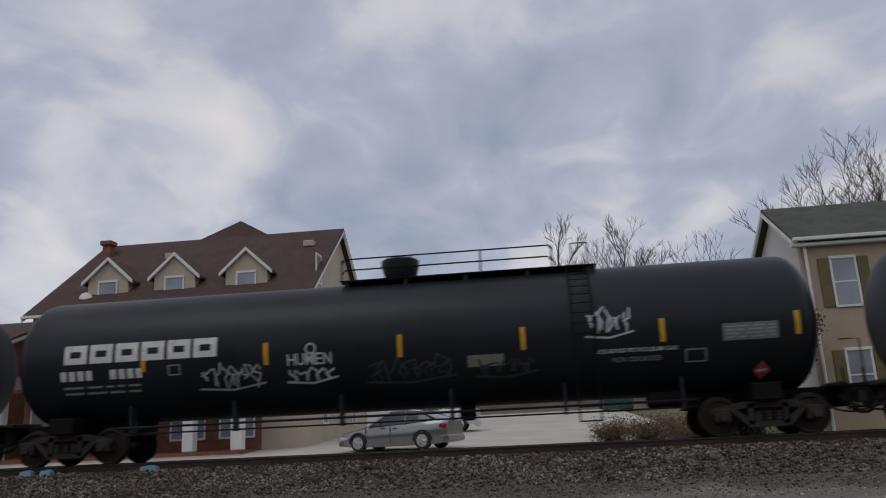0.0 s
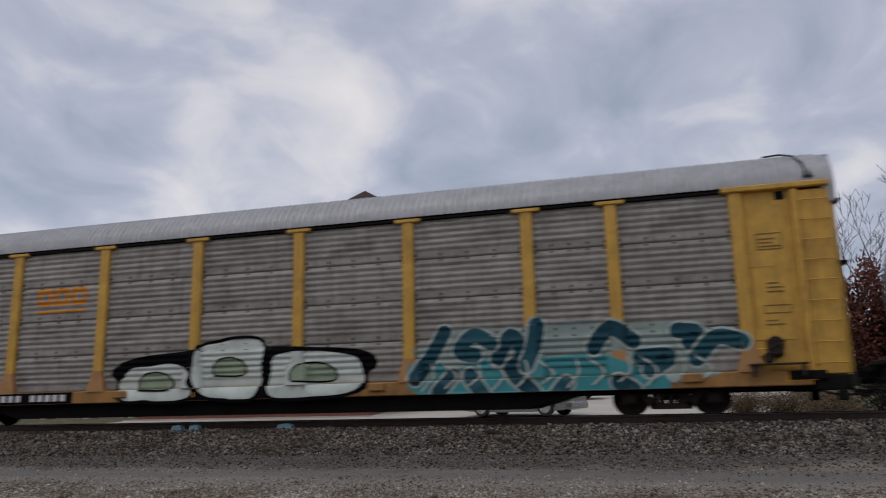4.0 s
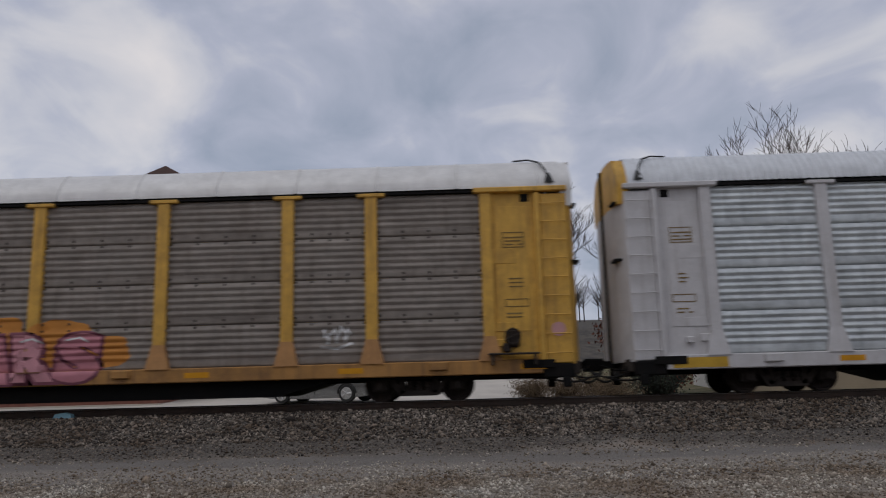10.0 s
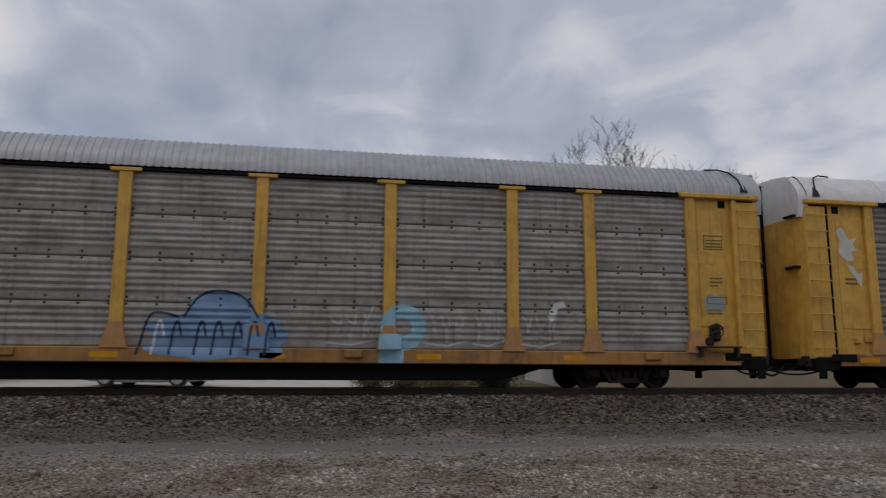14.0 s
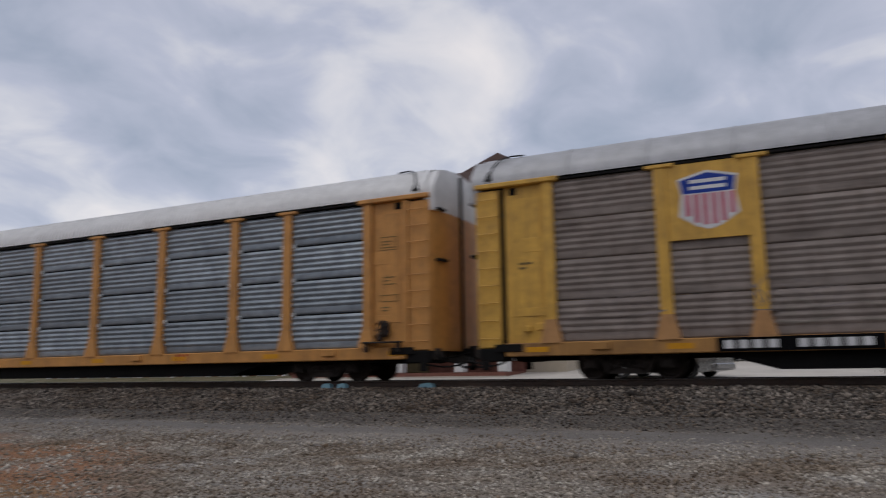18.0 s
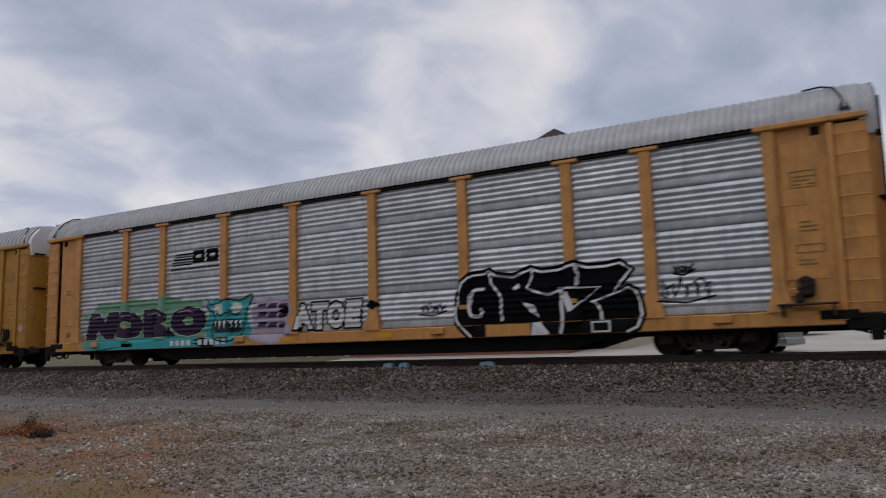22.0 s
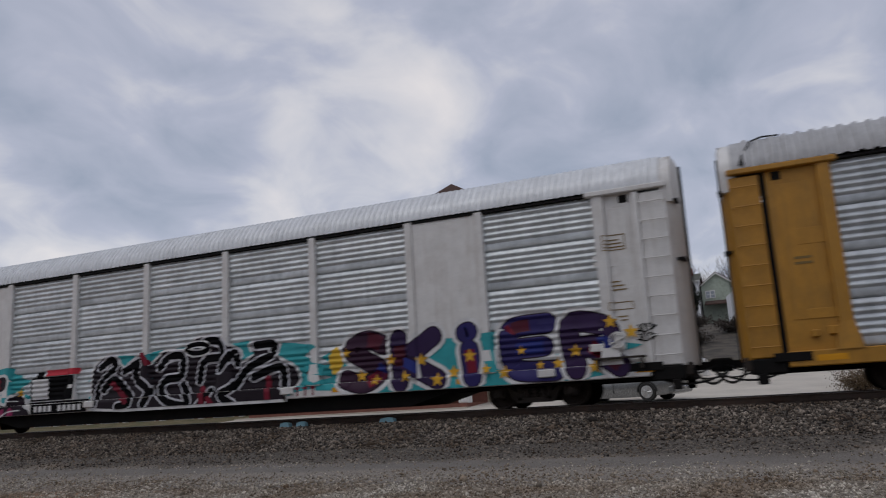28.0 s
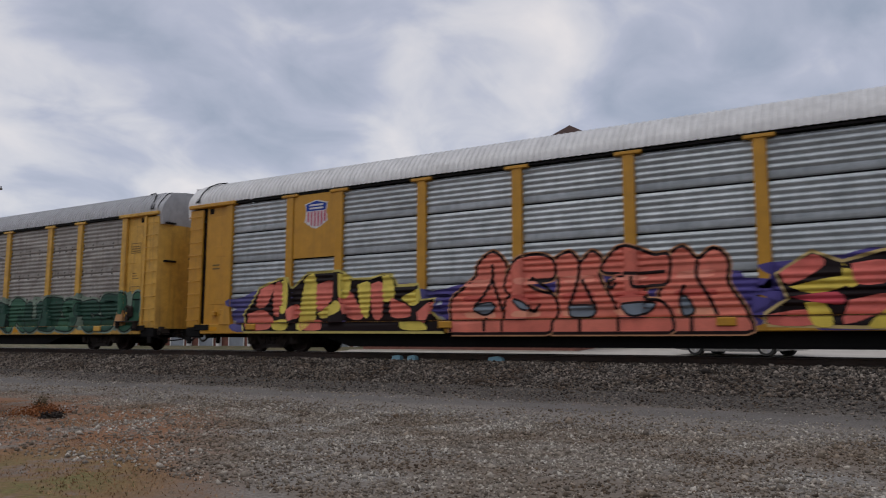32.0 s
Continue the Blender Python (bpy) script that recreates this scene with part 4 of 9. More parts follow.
def tank_wagon(name, label, length, dome_at, walk_a, walk_b, plates):
    """A long black tank: shell with rounded ends, top walkway with rails and housing, stub sills, bogies, pipes."""
    car = thing(name, label, "tank wagon", "train of wagons")
    L, R, C = length, 1.545, 2.485
    dome = [(0.62 * (1 - math.cos(math.pi / 2 * i / 12)), R * math.sin(math.pi / 2 * i / 12) ** 0.8 if i else 0.02) for i in range(13)]
    prof = [(-L + d, r) for d, r in dome] + [(-L + 0.62 + (L - 1.24) * k / 6, R) for k in range(1, 6)] + [(-d, r) for d, r in dome[::-1]]
    shell = part("tank_shell", Shape().lathe(prof, "x", 64, (0, 0, C)), M_TANK, car, smooth=50)
    for x in [0.95 + (L - 1.9) * k / 7 for k in range(8)]:
        part("weld_band", Shape().lathe([(-x - 0.012, R + 0.001), (-x - 0.006, R + 0.004), (-x + 0.006, R + 0.004), (-x + 0.012, R + 0.001)], "x", 48, (0, 0, C)), M_TANK, shell)
    for s, ex in ((1, 0.0), (-1, -L)):
        part("stub_sill", Shape().cbox(*sorted((ex + s * 0.55, ex - s * 3.0)), -0.33, 0.33, 0.60, 0.98, 0.02), M_BLACK, car)
        part("bolster", Shape().cbox(*sorted((ex - s * 1.15, ex - s * 1.75)), -1.35, 1.35, 0.72, 1.10, 0.03), M_BLACK, car)
        part("end_platform", Shape().cbox(*sorted((ex + s * 0.55, ex + s * 0.05)), -1.45, 1.45, 0.92, 0.98, 0.01)
             .tube([(ex + s * 0.5, -1.42, 0.5), (ex + s * 0.5, -1.42, 1.9), (ex + s * 0.1, -1.42, 1.9)], 0.016, 6)
             .tube([(ex + s * 0.05, -1.48, 0.45), (ex + s * 0.05, -1.48, 1.3)], 0.02, 6).tube([(ex + s * 0.45, -1.48, 0.45), (ex + s * 0.45, -1.48, 1.3)], 0.02, 6)
             .tube([(ex + s * 0.05, -1.48, 0.5), (ex + s * 0.45, -1.48, 0.5)], 0.02, 6), M_BLACK, car)
        end_gear(car, ex + s * 0.45, s, 0.85)
        bogie(car, ex - s * 1.42, 1.9, 0.42)
    # top walkway
    wk = part("walkway", Shape().cbox(-walk_b, -walk_a, -0.75, -0.15, C + R - 0.03, C + R + 0.01, 0.008), M_BLACK, car, "black top walkway")
    for x in [walk_a + 0.15 + (walk_b - walk_a - 0.3) * k / 4 for k in range(5)]:
        part("walkway_foot", Shape().cbox(-x - 0.05, -x + 0.05, -0.7, -0.2, C + R - 0.20, C + R - 0.03, 0.01), M_TANK, car)
    top = C + R + 0.01
    n = 4
    rail_a = walk_a + 0.95
    for k in range(n):
        x = rail_a + 0.05 + (walk_b - rail_a - 0.1) * k / (n - 1)
        part("rail_post", Shape().tube([(-x, -0.72, top - 0.1), (-x, -0.72, top + 0.52)], 0.022, 6), M_BLACK, wk)
    for z in (0.25, 0.52):
        part("hand_rail", Shape().tube([(-walk_b + 0.03, -0.72, top + z - 0.12), (-walk_b + 0.14, -0.72, top + z), (-rail_a - 0.14, -0.72, top + z), (-rail_a - 0.03, -0.72, top + z - 0.12)], 0.02, 6), M_BLACK, wk)
    part("valve_housing", Shape().lathe([(0.0, 0.34), (0.12, 0.40), (0.38, 0.47), (0.50, 0.47), (0.54, 0.42), (0.56, 0.2)], "z", 24, (-dome_at, -0.2, C + R + 0.0)), M_TANK, car, "round valve housing")
    # ladder at the walkway's end
    la = walk_a + 0.25
    lad = part("ladder", Shape().tube([(-la, -0.75, top)] + [(-la, -(R + 0.10) * math.sin(a), C + (R + 0.10) * math.cos(a)) for a in (0.5, 0.8, 1.1, 1.4, 1.7)] + [(-la, -1.55, 0.45)], 0.017, 6)
               .tube([(-la - 0.45, -0.75, top)] + [(-la - 0.45, -(R + 0.10) * math.sin(a), C + (R + 0.10) * math.cos(a)) for a in (0.5, 0.8, 1.1, 1.4, 1.7)] + [(-la - 0.45, -1.55, 0.45)], 0.017, 6), M_BLACK, car, "black side ladder")
    for k in range(10):
        a = 0.55 + k * 0.14
        p = (-(R + 0.10) * math.sin(a), C + (R + 0.10) * math.cos(a)) if a < 1.75 else (-1.55, 2.0 - (a - 1.75) * 3)
        part("rung", Shape().tube([(-la, p[0], p[1]), (-la - 0.45, p[0], p[1])], 0.012, 5), M_BLACK, lad)
    for z in (0.45, 0.75):
        part("step", Shape().box(-la - 0.47, -la + 0.02, -1.60, -1.48, z, z + 0.03), M_TANK, lad)
    part("top_grab", Shape().tube([(-la + 0.08, -0.72, top), (-la + 0.08, -0.72, top + 0.52), (-la - 0.3, -0.72, top + 0.52), (-la - 0.3, -0.72, top)], 0.022, 6), M_TANK, lad)
    # side pipe, running rail, hangers, valve below
    part("side_pipe", Shape().tube([(-L + 2.9, -1.40, 0.80), (-2.9, -1.40, 0.80)], 0.028, 6).tube([(-L + 2.9, -1.2, 0.66), (-2.9, -1.2, 0.66)], 0.02, 6), M_TANK, car)
    for k in range(6):
        x = 3.2 + (L - 6.4) * k / 5
        part("pipe_hanger", Shape().box(-x - 0.03, -x + 0.03, -1.42, -1.15, 0.62, 1.3), M_TANK, car)
    part("bottom_valve", Shape().lathe([(0.62, 0.12), (0.68, 0.2), (0.95, 0.2)], "z", 14, (-L * 0.42, -0.3, 0)), M_BLACK, car)
    part("brake_cylinder", Shape().lathe([(-3.9, 0.14), (-3.85, 0.18), (-3.1, 0.18), (-3.05, 0.14)], "x", 14, (0, -0.9, 0.85)), M_BLACK, car)

    def shell_y(x, z):
        return -math.sqrt(max(0.01, R * R - (z - C) ** 2))
    lv = [C - 1.4 + 0.12 * k for k in range(24)]
    for nm, polys, m, lab in plates:
        onto(nm, polys, shell_y, lv, m, shell, 0.006, lab)
    return car


P_YST = flat("yellow_reflective_stripe", (0.62, 0.33, 0.02), 0.4)
P_WH = flat("white_marking_paint", (0.68, 0.68, 0.68))
P_GRY = flat("grey_stencil_paint", (0.30, 0.30, 0.30))
P_PLT = flat("yellow_marking_plate", (0.80, 0.58, 0.02))


def lines(x0, x1, z0, rows, h=0.05, gap=0.05):
    """Bars for small writing that cannot be read."""
    out = []
    for k in range(rows):
        z, x = z0 + k * (h + gap), x0
        while x < x1 - 0.1:
            w = min(random.uniform(0.16, 0.5), x1 - x)
            out.append((x, z, x + w, z + h))
            x += w + 0.09
    return rects(*out)


def blocks(x, z, h, widths, gap=0.05, t=None):
    """A row of blocks for large lettering."""
    ps = []
    for w in widths:
        ps.append(hollow(x, z, x + w, z + h, t) if t else rect(x, z, x + w, z + h))
        x += w + gap
    return join_polys(*ps)


def stripes(L, zs):
    return [("reflective_stripe", rect(-x - 0.055, 2.05, -x + 0.055, 2.55), P_YST, "yellow reflective stripe") for x in zs]

# tank wagons, leading ones first
TANKS, RACKS = [], []
t1 = [("lettering_block", hollow(-17.25 + k * 0.635, 2.31, -16.69 + k * 0.635, 2.75, 0.145), P_WH, "white block marking") for k in range(6)]
t1 += [("stencil_bar", rect(-17.35 + k * 0.21 + (0.18 if k > 3 else 0), 1.93, -17.20 + k * 0.21 + (0.18 if k > 3 else 0), 2.15), P_WH, "") for k in range(9) if k != 4]
t1 += [
      ("small_bars", lines(-17.3, -15.4, 1.62, 2, 0.05, 0.08), P_GRY, ""),
      ("data_plate", rect(-7.75, 1.75, -6.95, 2.0), flat("olive_plate", (0.24, 0.25, 0.20)), "olive data plate"),
      ("data_table", rect(-2.25, 2.0, -1.1, 2.36), flat("grey_table", (0.17, 0.18, 0.18)), "grey data table"),
      ("data_lines", lines(-2.2, -1.15, 2.05, 4, 0.03, 0.045), P_GRY, ""),
      ("hazard_diamond", ([(-1.62, 1.36), (-1.44, 1.16), (-1.26, 1.36), (-1.44, 1.56)], [(0, 1, 2, 3)]), flat("hazard_red", (0.55, 0.08, 0.11)), "red hazard diamond"),
      ("hazard_bar", rect(-1.55, 1.33, -1.33, 1.39), P_WH, ""),
      ("stencil_box", hollow(-3.05, 1.6, -2.6, 1.88, 0.03), P_GRY, ""), ("stencil_box", hollow(-14.7, 1.94, -14.4, 2.18, 0.03), P_GRY, "")]
t1 += stripes(18.8, (15.3, 12.35, 9.25, 6.5, 3.5, 0.7))
t2 = [("stencil_bar", rect(-17.33 + k * 0.24 + (0.2 if k > 3 else 0), 1.98, -17.15 + k * 0.24 + (0.2 if k > 3 else 0), 2.22), P_WH, "") for k in range(10)]
t2 += [
      ("small_bars", lines(-16.7, -14.9, 1.66, 2, 0.05, 0.08), P_GRY, ""),
      ("yellow_plate", rect(-8.25, 2.08, -7.55, 2.47), P_PLT, "yellow marking plate"), ("plate_bars", lines(-8.2, -7.5, 1.72, 2, 0.05, 0.06), P_GRY, ""),
      ("data_table", rect(-2.05, 2.14, -0.95, 2.62), flat("grey_table", (0.17, 0.18, 0.18)), "grey data table"),
      ("data_lines", lines(-2.0, -1.0, 2.2, 5, 0.035, 0.045), P_GRY, ""),
      ("hazard_diamond", ([(-1.58, 1.46), (-1.40, 1.26), (-1.22, 1.46), (-1.40, 1.66)], [(0, 1, 2, 3)]), flat("hazard_red", (0.55, 0.08, 0.11)), "red hazard diamond"),
      ("hazard_bar", rect(-1.51, 1.43, -1.29, 1.49), P_WH, ""), ("stencil_box", hollow(-14.2, 1.95, -13.9, 2.22, 0.03), P_GRY, "")]
t2 += stripes(18.3, (17.8, 14.54, 11.9, 9.25, 6.6, 3.9, 0.75))
TANKS.append((60.2, tank_wagon("tank_wagon", "long black railway tank wagon, clean, next in the train", 18.8, 9.4, 4.7, 10.8, t1[-6:])))
TANKS.append((39.8, tank_wagon("tank_wagon", "long black railway tank wagon with large white block marking and scribbles", 18.8, 9.4, 4.7, 10.8, t1)))
TANKS.append((19.58, tank_wagon("tank_wagon", "long black railway tank wagon with a yellow plate", 18.3, 9.15, 4.5, 10.1, t2)))


def rack(i, *a, **k):
    car = autorack("autorack", *a, **k)
    RACKS.append(((1 - i) * PITCH, car))
    return car


A1 = rack(1, "yellow autorack with weathered grey-green sheets, grey roof and teal graffiti", M_YEL, M_GREY, M_ROOFG, sill=M_SILL, end_cap=M_ROOFG, depth=0.044, foot=M_FOOT, bolts=True)
A2 = rack(2, "pale grey autorack with bright galvanised sheets and white roof", M_WHT, M_GALVW, M_ROOFC, end_cap=M_YEL)
A3 = rack(3, "golden yellow autorack with dirty taupe sheets and pink graffiti", M_YEL, M_TAUPE, M_ROOFW, sill=M_SILL, end_cap=M_ROOFW, depth=0.042, foot=M_FOOT, bolts=True, rib=1.85)
A4 = rack(4, "yellow autorack with weathered taupe sheets and a blue graffiti patch", M_YEL, M_GREY, M_ROOFG, sill=M_SILL, end_cap=M_ROOFG, depth=0.044, foot=M_FOOT, bolts=True)
A5 = rack(5, "yellow autorack with soot-brown sheets and a shield sign", M_YEL, M_BROWN, M_ROOFG, sill=M_SILL, end_cap=M_ROOFG, depth=0.042, foot=M_FOOT, rib=1.85)
A6 = rack(6, "orange autorack with blue-grey galvanised sheets and cream roof", M_ORA, M_GALVB, M_ROOFW, end_cap=M_ROOFW, seam=0.035)
A7 = rack(7, "orange autorack with galvanised sheets covered in graffiti", M_ORA, M_GALV, M_ROOFG, end_cap=M_ROOFG)
A8 = rack(8, "dull gold autorack with shiny galvanised sheets", M_GOLD, M_GALV, M_ROOFG, end_cap=M_ROOFW, rib=0.27)
A9 = rack(9, "pale grey autorack with flat panels and dense graffiti", M_WHT2, M_GALVW, M_ROOFC, end_cap=M_WHT2, caps=False, blanks=(1, 7), length=26.8, post_w=0.20, wide_end=1.4)
A10 = rack(10, "dull gold autorack with red and yellow graffiti along the side", M_GOLD2, M_GALVT, M_ROOFW, end_cap=M_ROOFW, flare=False, length=26.75, seam=0.03)
A11 = rack(11, "yellow autorack with grey sheets and green graffiti", M_YEL, M_GREY, M_ROOFG, end_cap=M_ROOFG, depth=0.044, foot=M_FOOT, bolts=True)


# ---------------------------------------------------------------- paint on the wagons: signs, logos as plain shapes, graffiti
def colour(r, g, b):
    key = "spray_paint_%d_%d_%d" % (r, g, b)
    lin = [((c / 255 + 0.055) / 1.055) ** 2.4 if c > 10 else c / 255 / 12.92 for c in (r, g, b)]
    return mat(key, tuple(lin), 0.6, var=0.16, scale=2.2, fine=50, dirty=0.22, dirt=tuple(c * 0.55 for c in lin), bump=0.03, spec=0.25)


def paint(car, name, polys, m, lift=0.004, label=""):
    """Paint on the near side of an autorack, following its sill, posts and corrugation."""
    dp, we, L, ps = CAR_DEPTH[car.name]
    fl = CAR_FLATS.get(car.name, ())
    return onto(name, polys, lambda x, z: side_y(x, z, dp, (we, L), fl, ps), CORR_LV + [ZS - 0.004, ZS + 0.004, ZS + 0.499, ZS + 0.501], m, car, lift, label, [-p + d for p in ps for d in (-0.277, -0.273, -0.142, -0.138, 0.138, 0.142, 0.273, 0.277)] + [v + h for e in (0.62, 0.75, we, we + 0.26) for v in (-e, e - L) for h in (-0.002, 0.002)] + [-v + h for q in fl for v in q for h in (-0.002, 0.002)])


def blob(x0, z0, x1, z1, seed, waves=9, rough=0.16, n=44):
    """An uneven cloud of spray."""
    rnd = random.Random(seed)
    ph = [(rnd.uniform(0, 6.28), rnd.uniform(0.3, 1.0)) for _ in range(3)]
    vs, cx, cz, a, b = [], (x0 + x1) / 2, (z0 + z1) / 2, (x1 - x0) / 2, (z1 - z0) / 2
    for k in range(n):
        t = 2 * math.pi * k / n
        c, s = math.cos(t), math.sin(t)
        q = 1 - rough + rough * (math.sin(waves * t + ph[0][0]) * 0.6 + math.sin((waves * 2 + 1) * t + ph[1][0]) * 0.4 * ph[1][1])
        e = (abs(c) ** 4 + abs(s) ** 4) ** -0.25
        vs.append((cx + a * c * e * q, max(cz + b * s * e * q, 0.56)))
    return fan(vs)


def fan(vs):
    """A closed outline filled from its middle."""
    m = (sum(v[0] for v in vs) / len(vs), sum(v[1] for v in vs) / len(vs))
    n = len(vs)
    return [m, *vs], [(0, 1 + k, 1 + (k + 1) % n) for k in range(n)]


def stroke(pts, w):
    """A painted line of width w through points, in x and z."""
    out = []
    ps = [Vector((p[0], p[1])) for p in pts]
    L_, R_ = [], []
    for i, p in enumerate(ps):
        d = (ps[min(i + 1, len(ps) - 1)] - ps[max(i - 1, 0)]).normalized()
        nrm = Vector((-d.y, d.x)) * (w / 2)
        L_.append(tuple(p + nrm))
        R_.append(tuple(p - nrm))
    n = len(ps)
    return L_ + R_, [(i, i + 1, n + i + 1, n + i) for i in range(n - 1)]


def scribble(x0, z0, x1, z1, seed, w=0.035, loops=5):
    """A thin unreadable tag of looping lines."""
    rnd = random.Random(seed)
    ps, n = [], loops * 8
    for k in range(n + 1):
        u = k / n
        a = u * loops * 6.28
        ps.append((x0 + (x1 - x0) * (0.06 + 0.88 * u) + math.sin(a * 1.0) * (x1 - x0) * 0.08 * rnd.uniform(-0.2, 1.6),
                   (z0 + z1) / 2 + math.cos(a) * (z1 - z0) * 0.5 * rnd.uniform(0.1, 1.0)))
    return join_polys(stroke(ps, w), stroke([(x0, z0 + 0.05), ((x0 + x1) / 2, z0), (x1, z0 + 0.12)], w))


GLYPHS = {}


def glyph(body, bold, shear):
    k = (body, round(bold, 3), round(shear, 3))
    if k not in GLYPHS:
        GLYPHS[k] = mesh_text(body, 1.0, k[1], k[2])
    return GLYPHS[k]


def fit_text(body, x0, z0, x1, z1, bold, shear=0.0, lean=0.0, grow=0.0):
    """One glyph stretched to a box; grow: the same glyph, fatter by that many metres all round."""
    vs, fs = glyph(body, bold, shear)
    ax, bx = min(v[0] for v in vs), max(v[0] for v in vs)
    az, bz = min(v[1] for v in vs), max(v[1] for v in vs)
    if grow:
        sc = ((x1 - x0) / (bx - ax) + (z1 - z0) / (bz - az)) / 2
        vs, fs = glyph(body, bold + grow / sc, shear)
    return [(x0 + (x - ax) / (bx - ax) * (x1 - x0) + lean * (z - az) / (bz - az), max(0.555, z0 + (z - az) / (bz - az) * (z1 - z0))) for x, z in vs], fs


def word(car, text, x0, z0, x1, z1, fill, line, edge=None, seed=0, bold=0.07, jit=0.10, overlap=0.06, shine=None, line_w=0.07):
    """Fat graffiti letters: a pale outer edge, a dark outline and a fill, each letter by itself."""
    rnd = random.Random(seed)
    n = len(text)
    w = (x1 - x0) / n
    boxes = []
    for i, ch in enumerate(text):
        b = (x0 + i * w - overlap * w, z0 + rnd.uniform(0, jit) * (z1 - z0) * 0.5, x0 + (i + 1) * w + overlap * w, z1 - rnd.uniform(0, jit) * (z1 - z0))
        boxes.append((ch, b, rnd.uniform(-0.12, 0.12) * w, round(rnd.uniform(-0.15, 0.15), 1)))
    if edge:
        for ch, b, ln, sh in boxes:
            paint(car, "letter_edge", fit_text(ch, *b, bold, sh, ln, line_w * 1.8), edge, 0.006)
    for k, (ch, b, ln, sh) in enumerate(boxes):
        paint(car, "letter_outline", fit_text(ch, *b, bold, sh, ln, line_w), line, 0.009 + 0.001 * (k % 2))
    for k, (ch, b, ln, sh) in enumerate(boxes):
        f = fill[k % len(fill)] if isinstance(fill, (list, tuple)) else fill
        paint(car, "letter", fit_text(ch, *b, bold, sh, ln), f, 0.013 + 0.001 * (k % 2), "sprayed letter")
        if shine:
            c = ((b[0] + b[2]) / 2, (b[1] + b[3]) / 2)
            paint(car, "letter_shine", stroke([(b[0] + w * 0.2, b[3] - 0.16), (c[0], b[3] - 0.1), (c[0] + w * 0.18, b[3] - 0.2)], 0.045), shine, 0.018)
    return boxes


def curve(pts, n=5):
    """Points on a smooth line through pts."""
    out = []
    for i in range(len(pts) - 1):
        a, b, c, d = pts[max(i - 1, 0)], pts[i], pts[i + 1], pts[min(i + 2, len(pts) - 1)]
        for k in range(n):
            t = k / n
            out.append(tuple(0.5 * (2 * q + (r - p) * t + (2 * p - 5 * q + 4 * r - w) * t * t + (3 * q - p - 3 * r + w) * t ** 3) for p, q, r, w in zip(a, b, c, d)))
    return out + [tuple(pts[-1])]


def fat(strokes, w, low=0.56):
    """Thick smooth strokes with round ends, as one set of polygons."""
    out, e = [], 0.0
    for pts in strokes:
        ps = curve(pts)
        for vs, fs in (stroke(ps, w), disc(*ps[0], w / 2, 12), disc(*ps[-1], w / 2, 12)):
            out.append(([(x, max(z, low), e) for x, z in vs], fs))
            e += 0.0004
    return join_polys(*out)


SKELETON = {
    "E": [[(0.95, 1.0), (0.3, 0.97), (0.08, 0.8), (0.08, 0.2), (0.3, 0.03), (0.98, 0.0)], [(0.1, 0.5), (0.8, 0.52)]],
    "I": [[(0.5, 0.62), (0.5, 0.0)], [(0.46, 1.0), (0.54, 1.02)]],
    "K": [[(0.08, 1.0), (0.1, 0.0)], [(0.95, 1.0), (0.2, 0.48), (0.3, 0.42), (1.0, 0.0)]],
    "R": [[(0.1, 0.0), (0.1, 1.0), (0.7, 0.97), (0.88, 0.75), (0.7, 0.52), (0.25, 0.48)], [(0.45, 0.5), (0.98, 0.0)]],
    "S": [[(0.95, 0.85), (0.55, 1.0), (0.12, 0.80), (0.5, 0.54), (0.92, 0.25), (0.5, 0.0), (0.02, 0.12)]],
}


def piece(car, text, x0, z0, x1, z1, fills, line, edge, seed, w=0.3, ow=0.05, ew=0.07, patches=(), tilt=0.0, squeeze=0.5, each=False):
    """A graffiti piece: fat letters, each with its outline, over a common pale edge."""
    rnd = random.Random(seed)
    step = (x1 - x0) / len(text)
    shapes = []
    for i, ch in enumerate(text):
        a, b = x0 + i * step + w * squeeze, x0 + (i + 1) * step - w * squeeze * 0.6
        lo, hi = z0 + w * 0.5 + rnd.uniform(0, 0.06), z1 - w * 0.5 - rnd.uniform(0, 0.14)
        lean = rnd.uniform(-0.08, 0.08) * step + tilt * step
        shapes.append([[(a + (b - a) * u + lean * v, lo + (hi - lo) * v) for u, v in st] for st in SKELETON[ch]])
    layers(car, shapes, fills, line, edge, rnd, w, ow, ew, patches, each)


def layers(car, shapes, fills, line, edge, rnd, w, ow, ew, patches, each=False):
    if edge and not each:
        for k, st in enumerate(shapes):
            paint(car, "letter_edge", fat(st, w + 2 * (ow + ew)), edge, 0.006 + 0.0021 * (k % 2))
    for k, st in enumerate(shapes):
        lift = 0.012 + 0.0075 * (k % 3)
        if each:
            paint(car, "letter_edge", fat(st, w + 2 * (ow + ew)), edge, lift - 0.0024)
        paint(car, "letter_outline", fat(st, w + 2 * ow), line, lift)
        paint(car, "letter", fat(st, w), fills[k % len(fills)], lift + 0.0026, "sprayed letter")
        for p in patches:
            ps = curve(rnd.choice(st))
            i = rnd.randrange(max(1, len(ps) - 4))
            paint(car, "colour_patch", stroke(ps[i:i + rnd.randrange(3, 6)], w * rnd.uniform(0.45, 0.9)), p, lift + 0.0047)


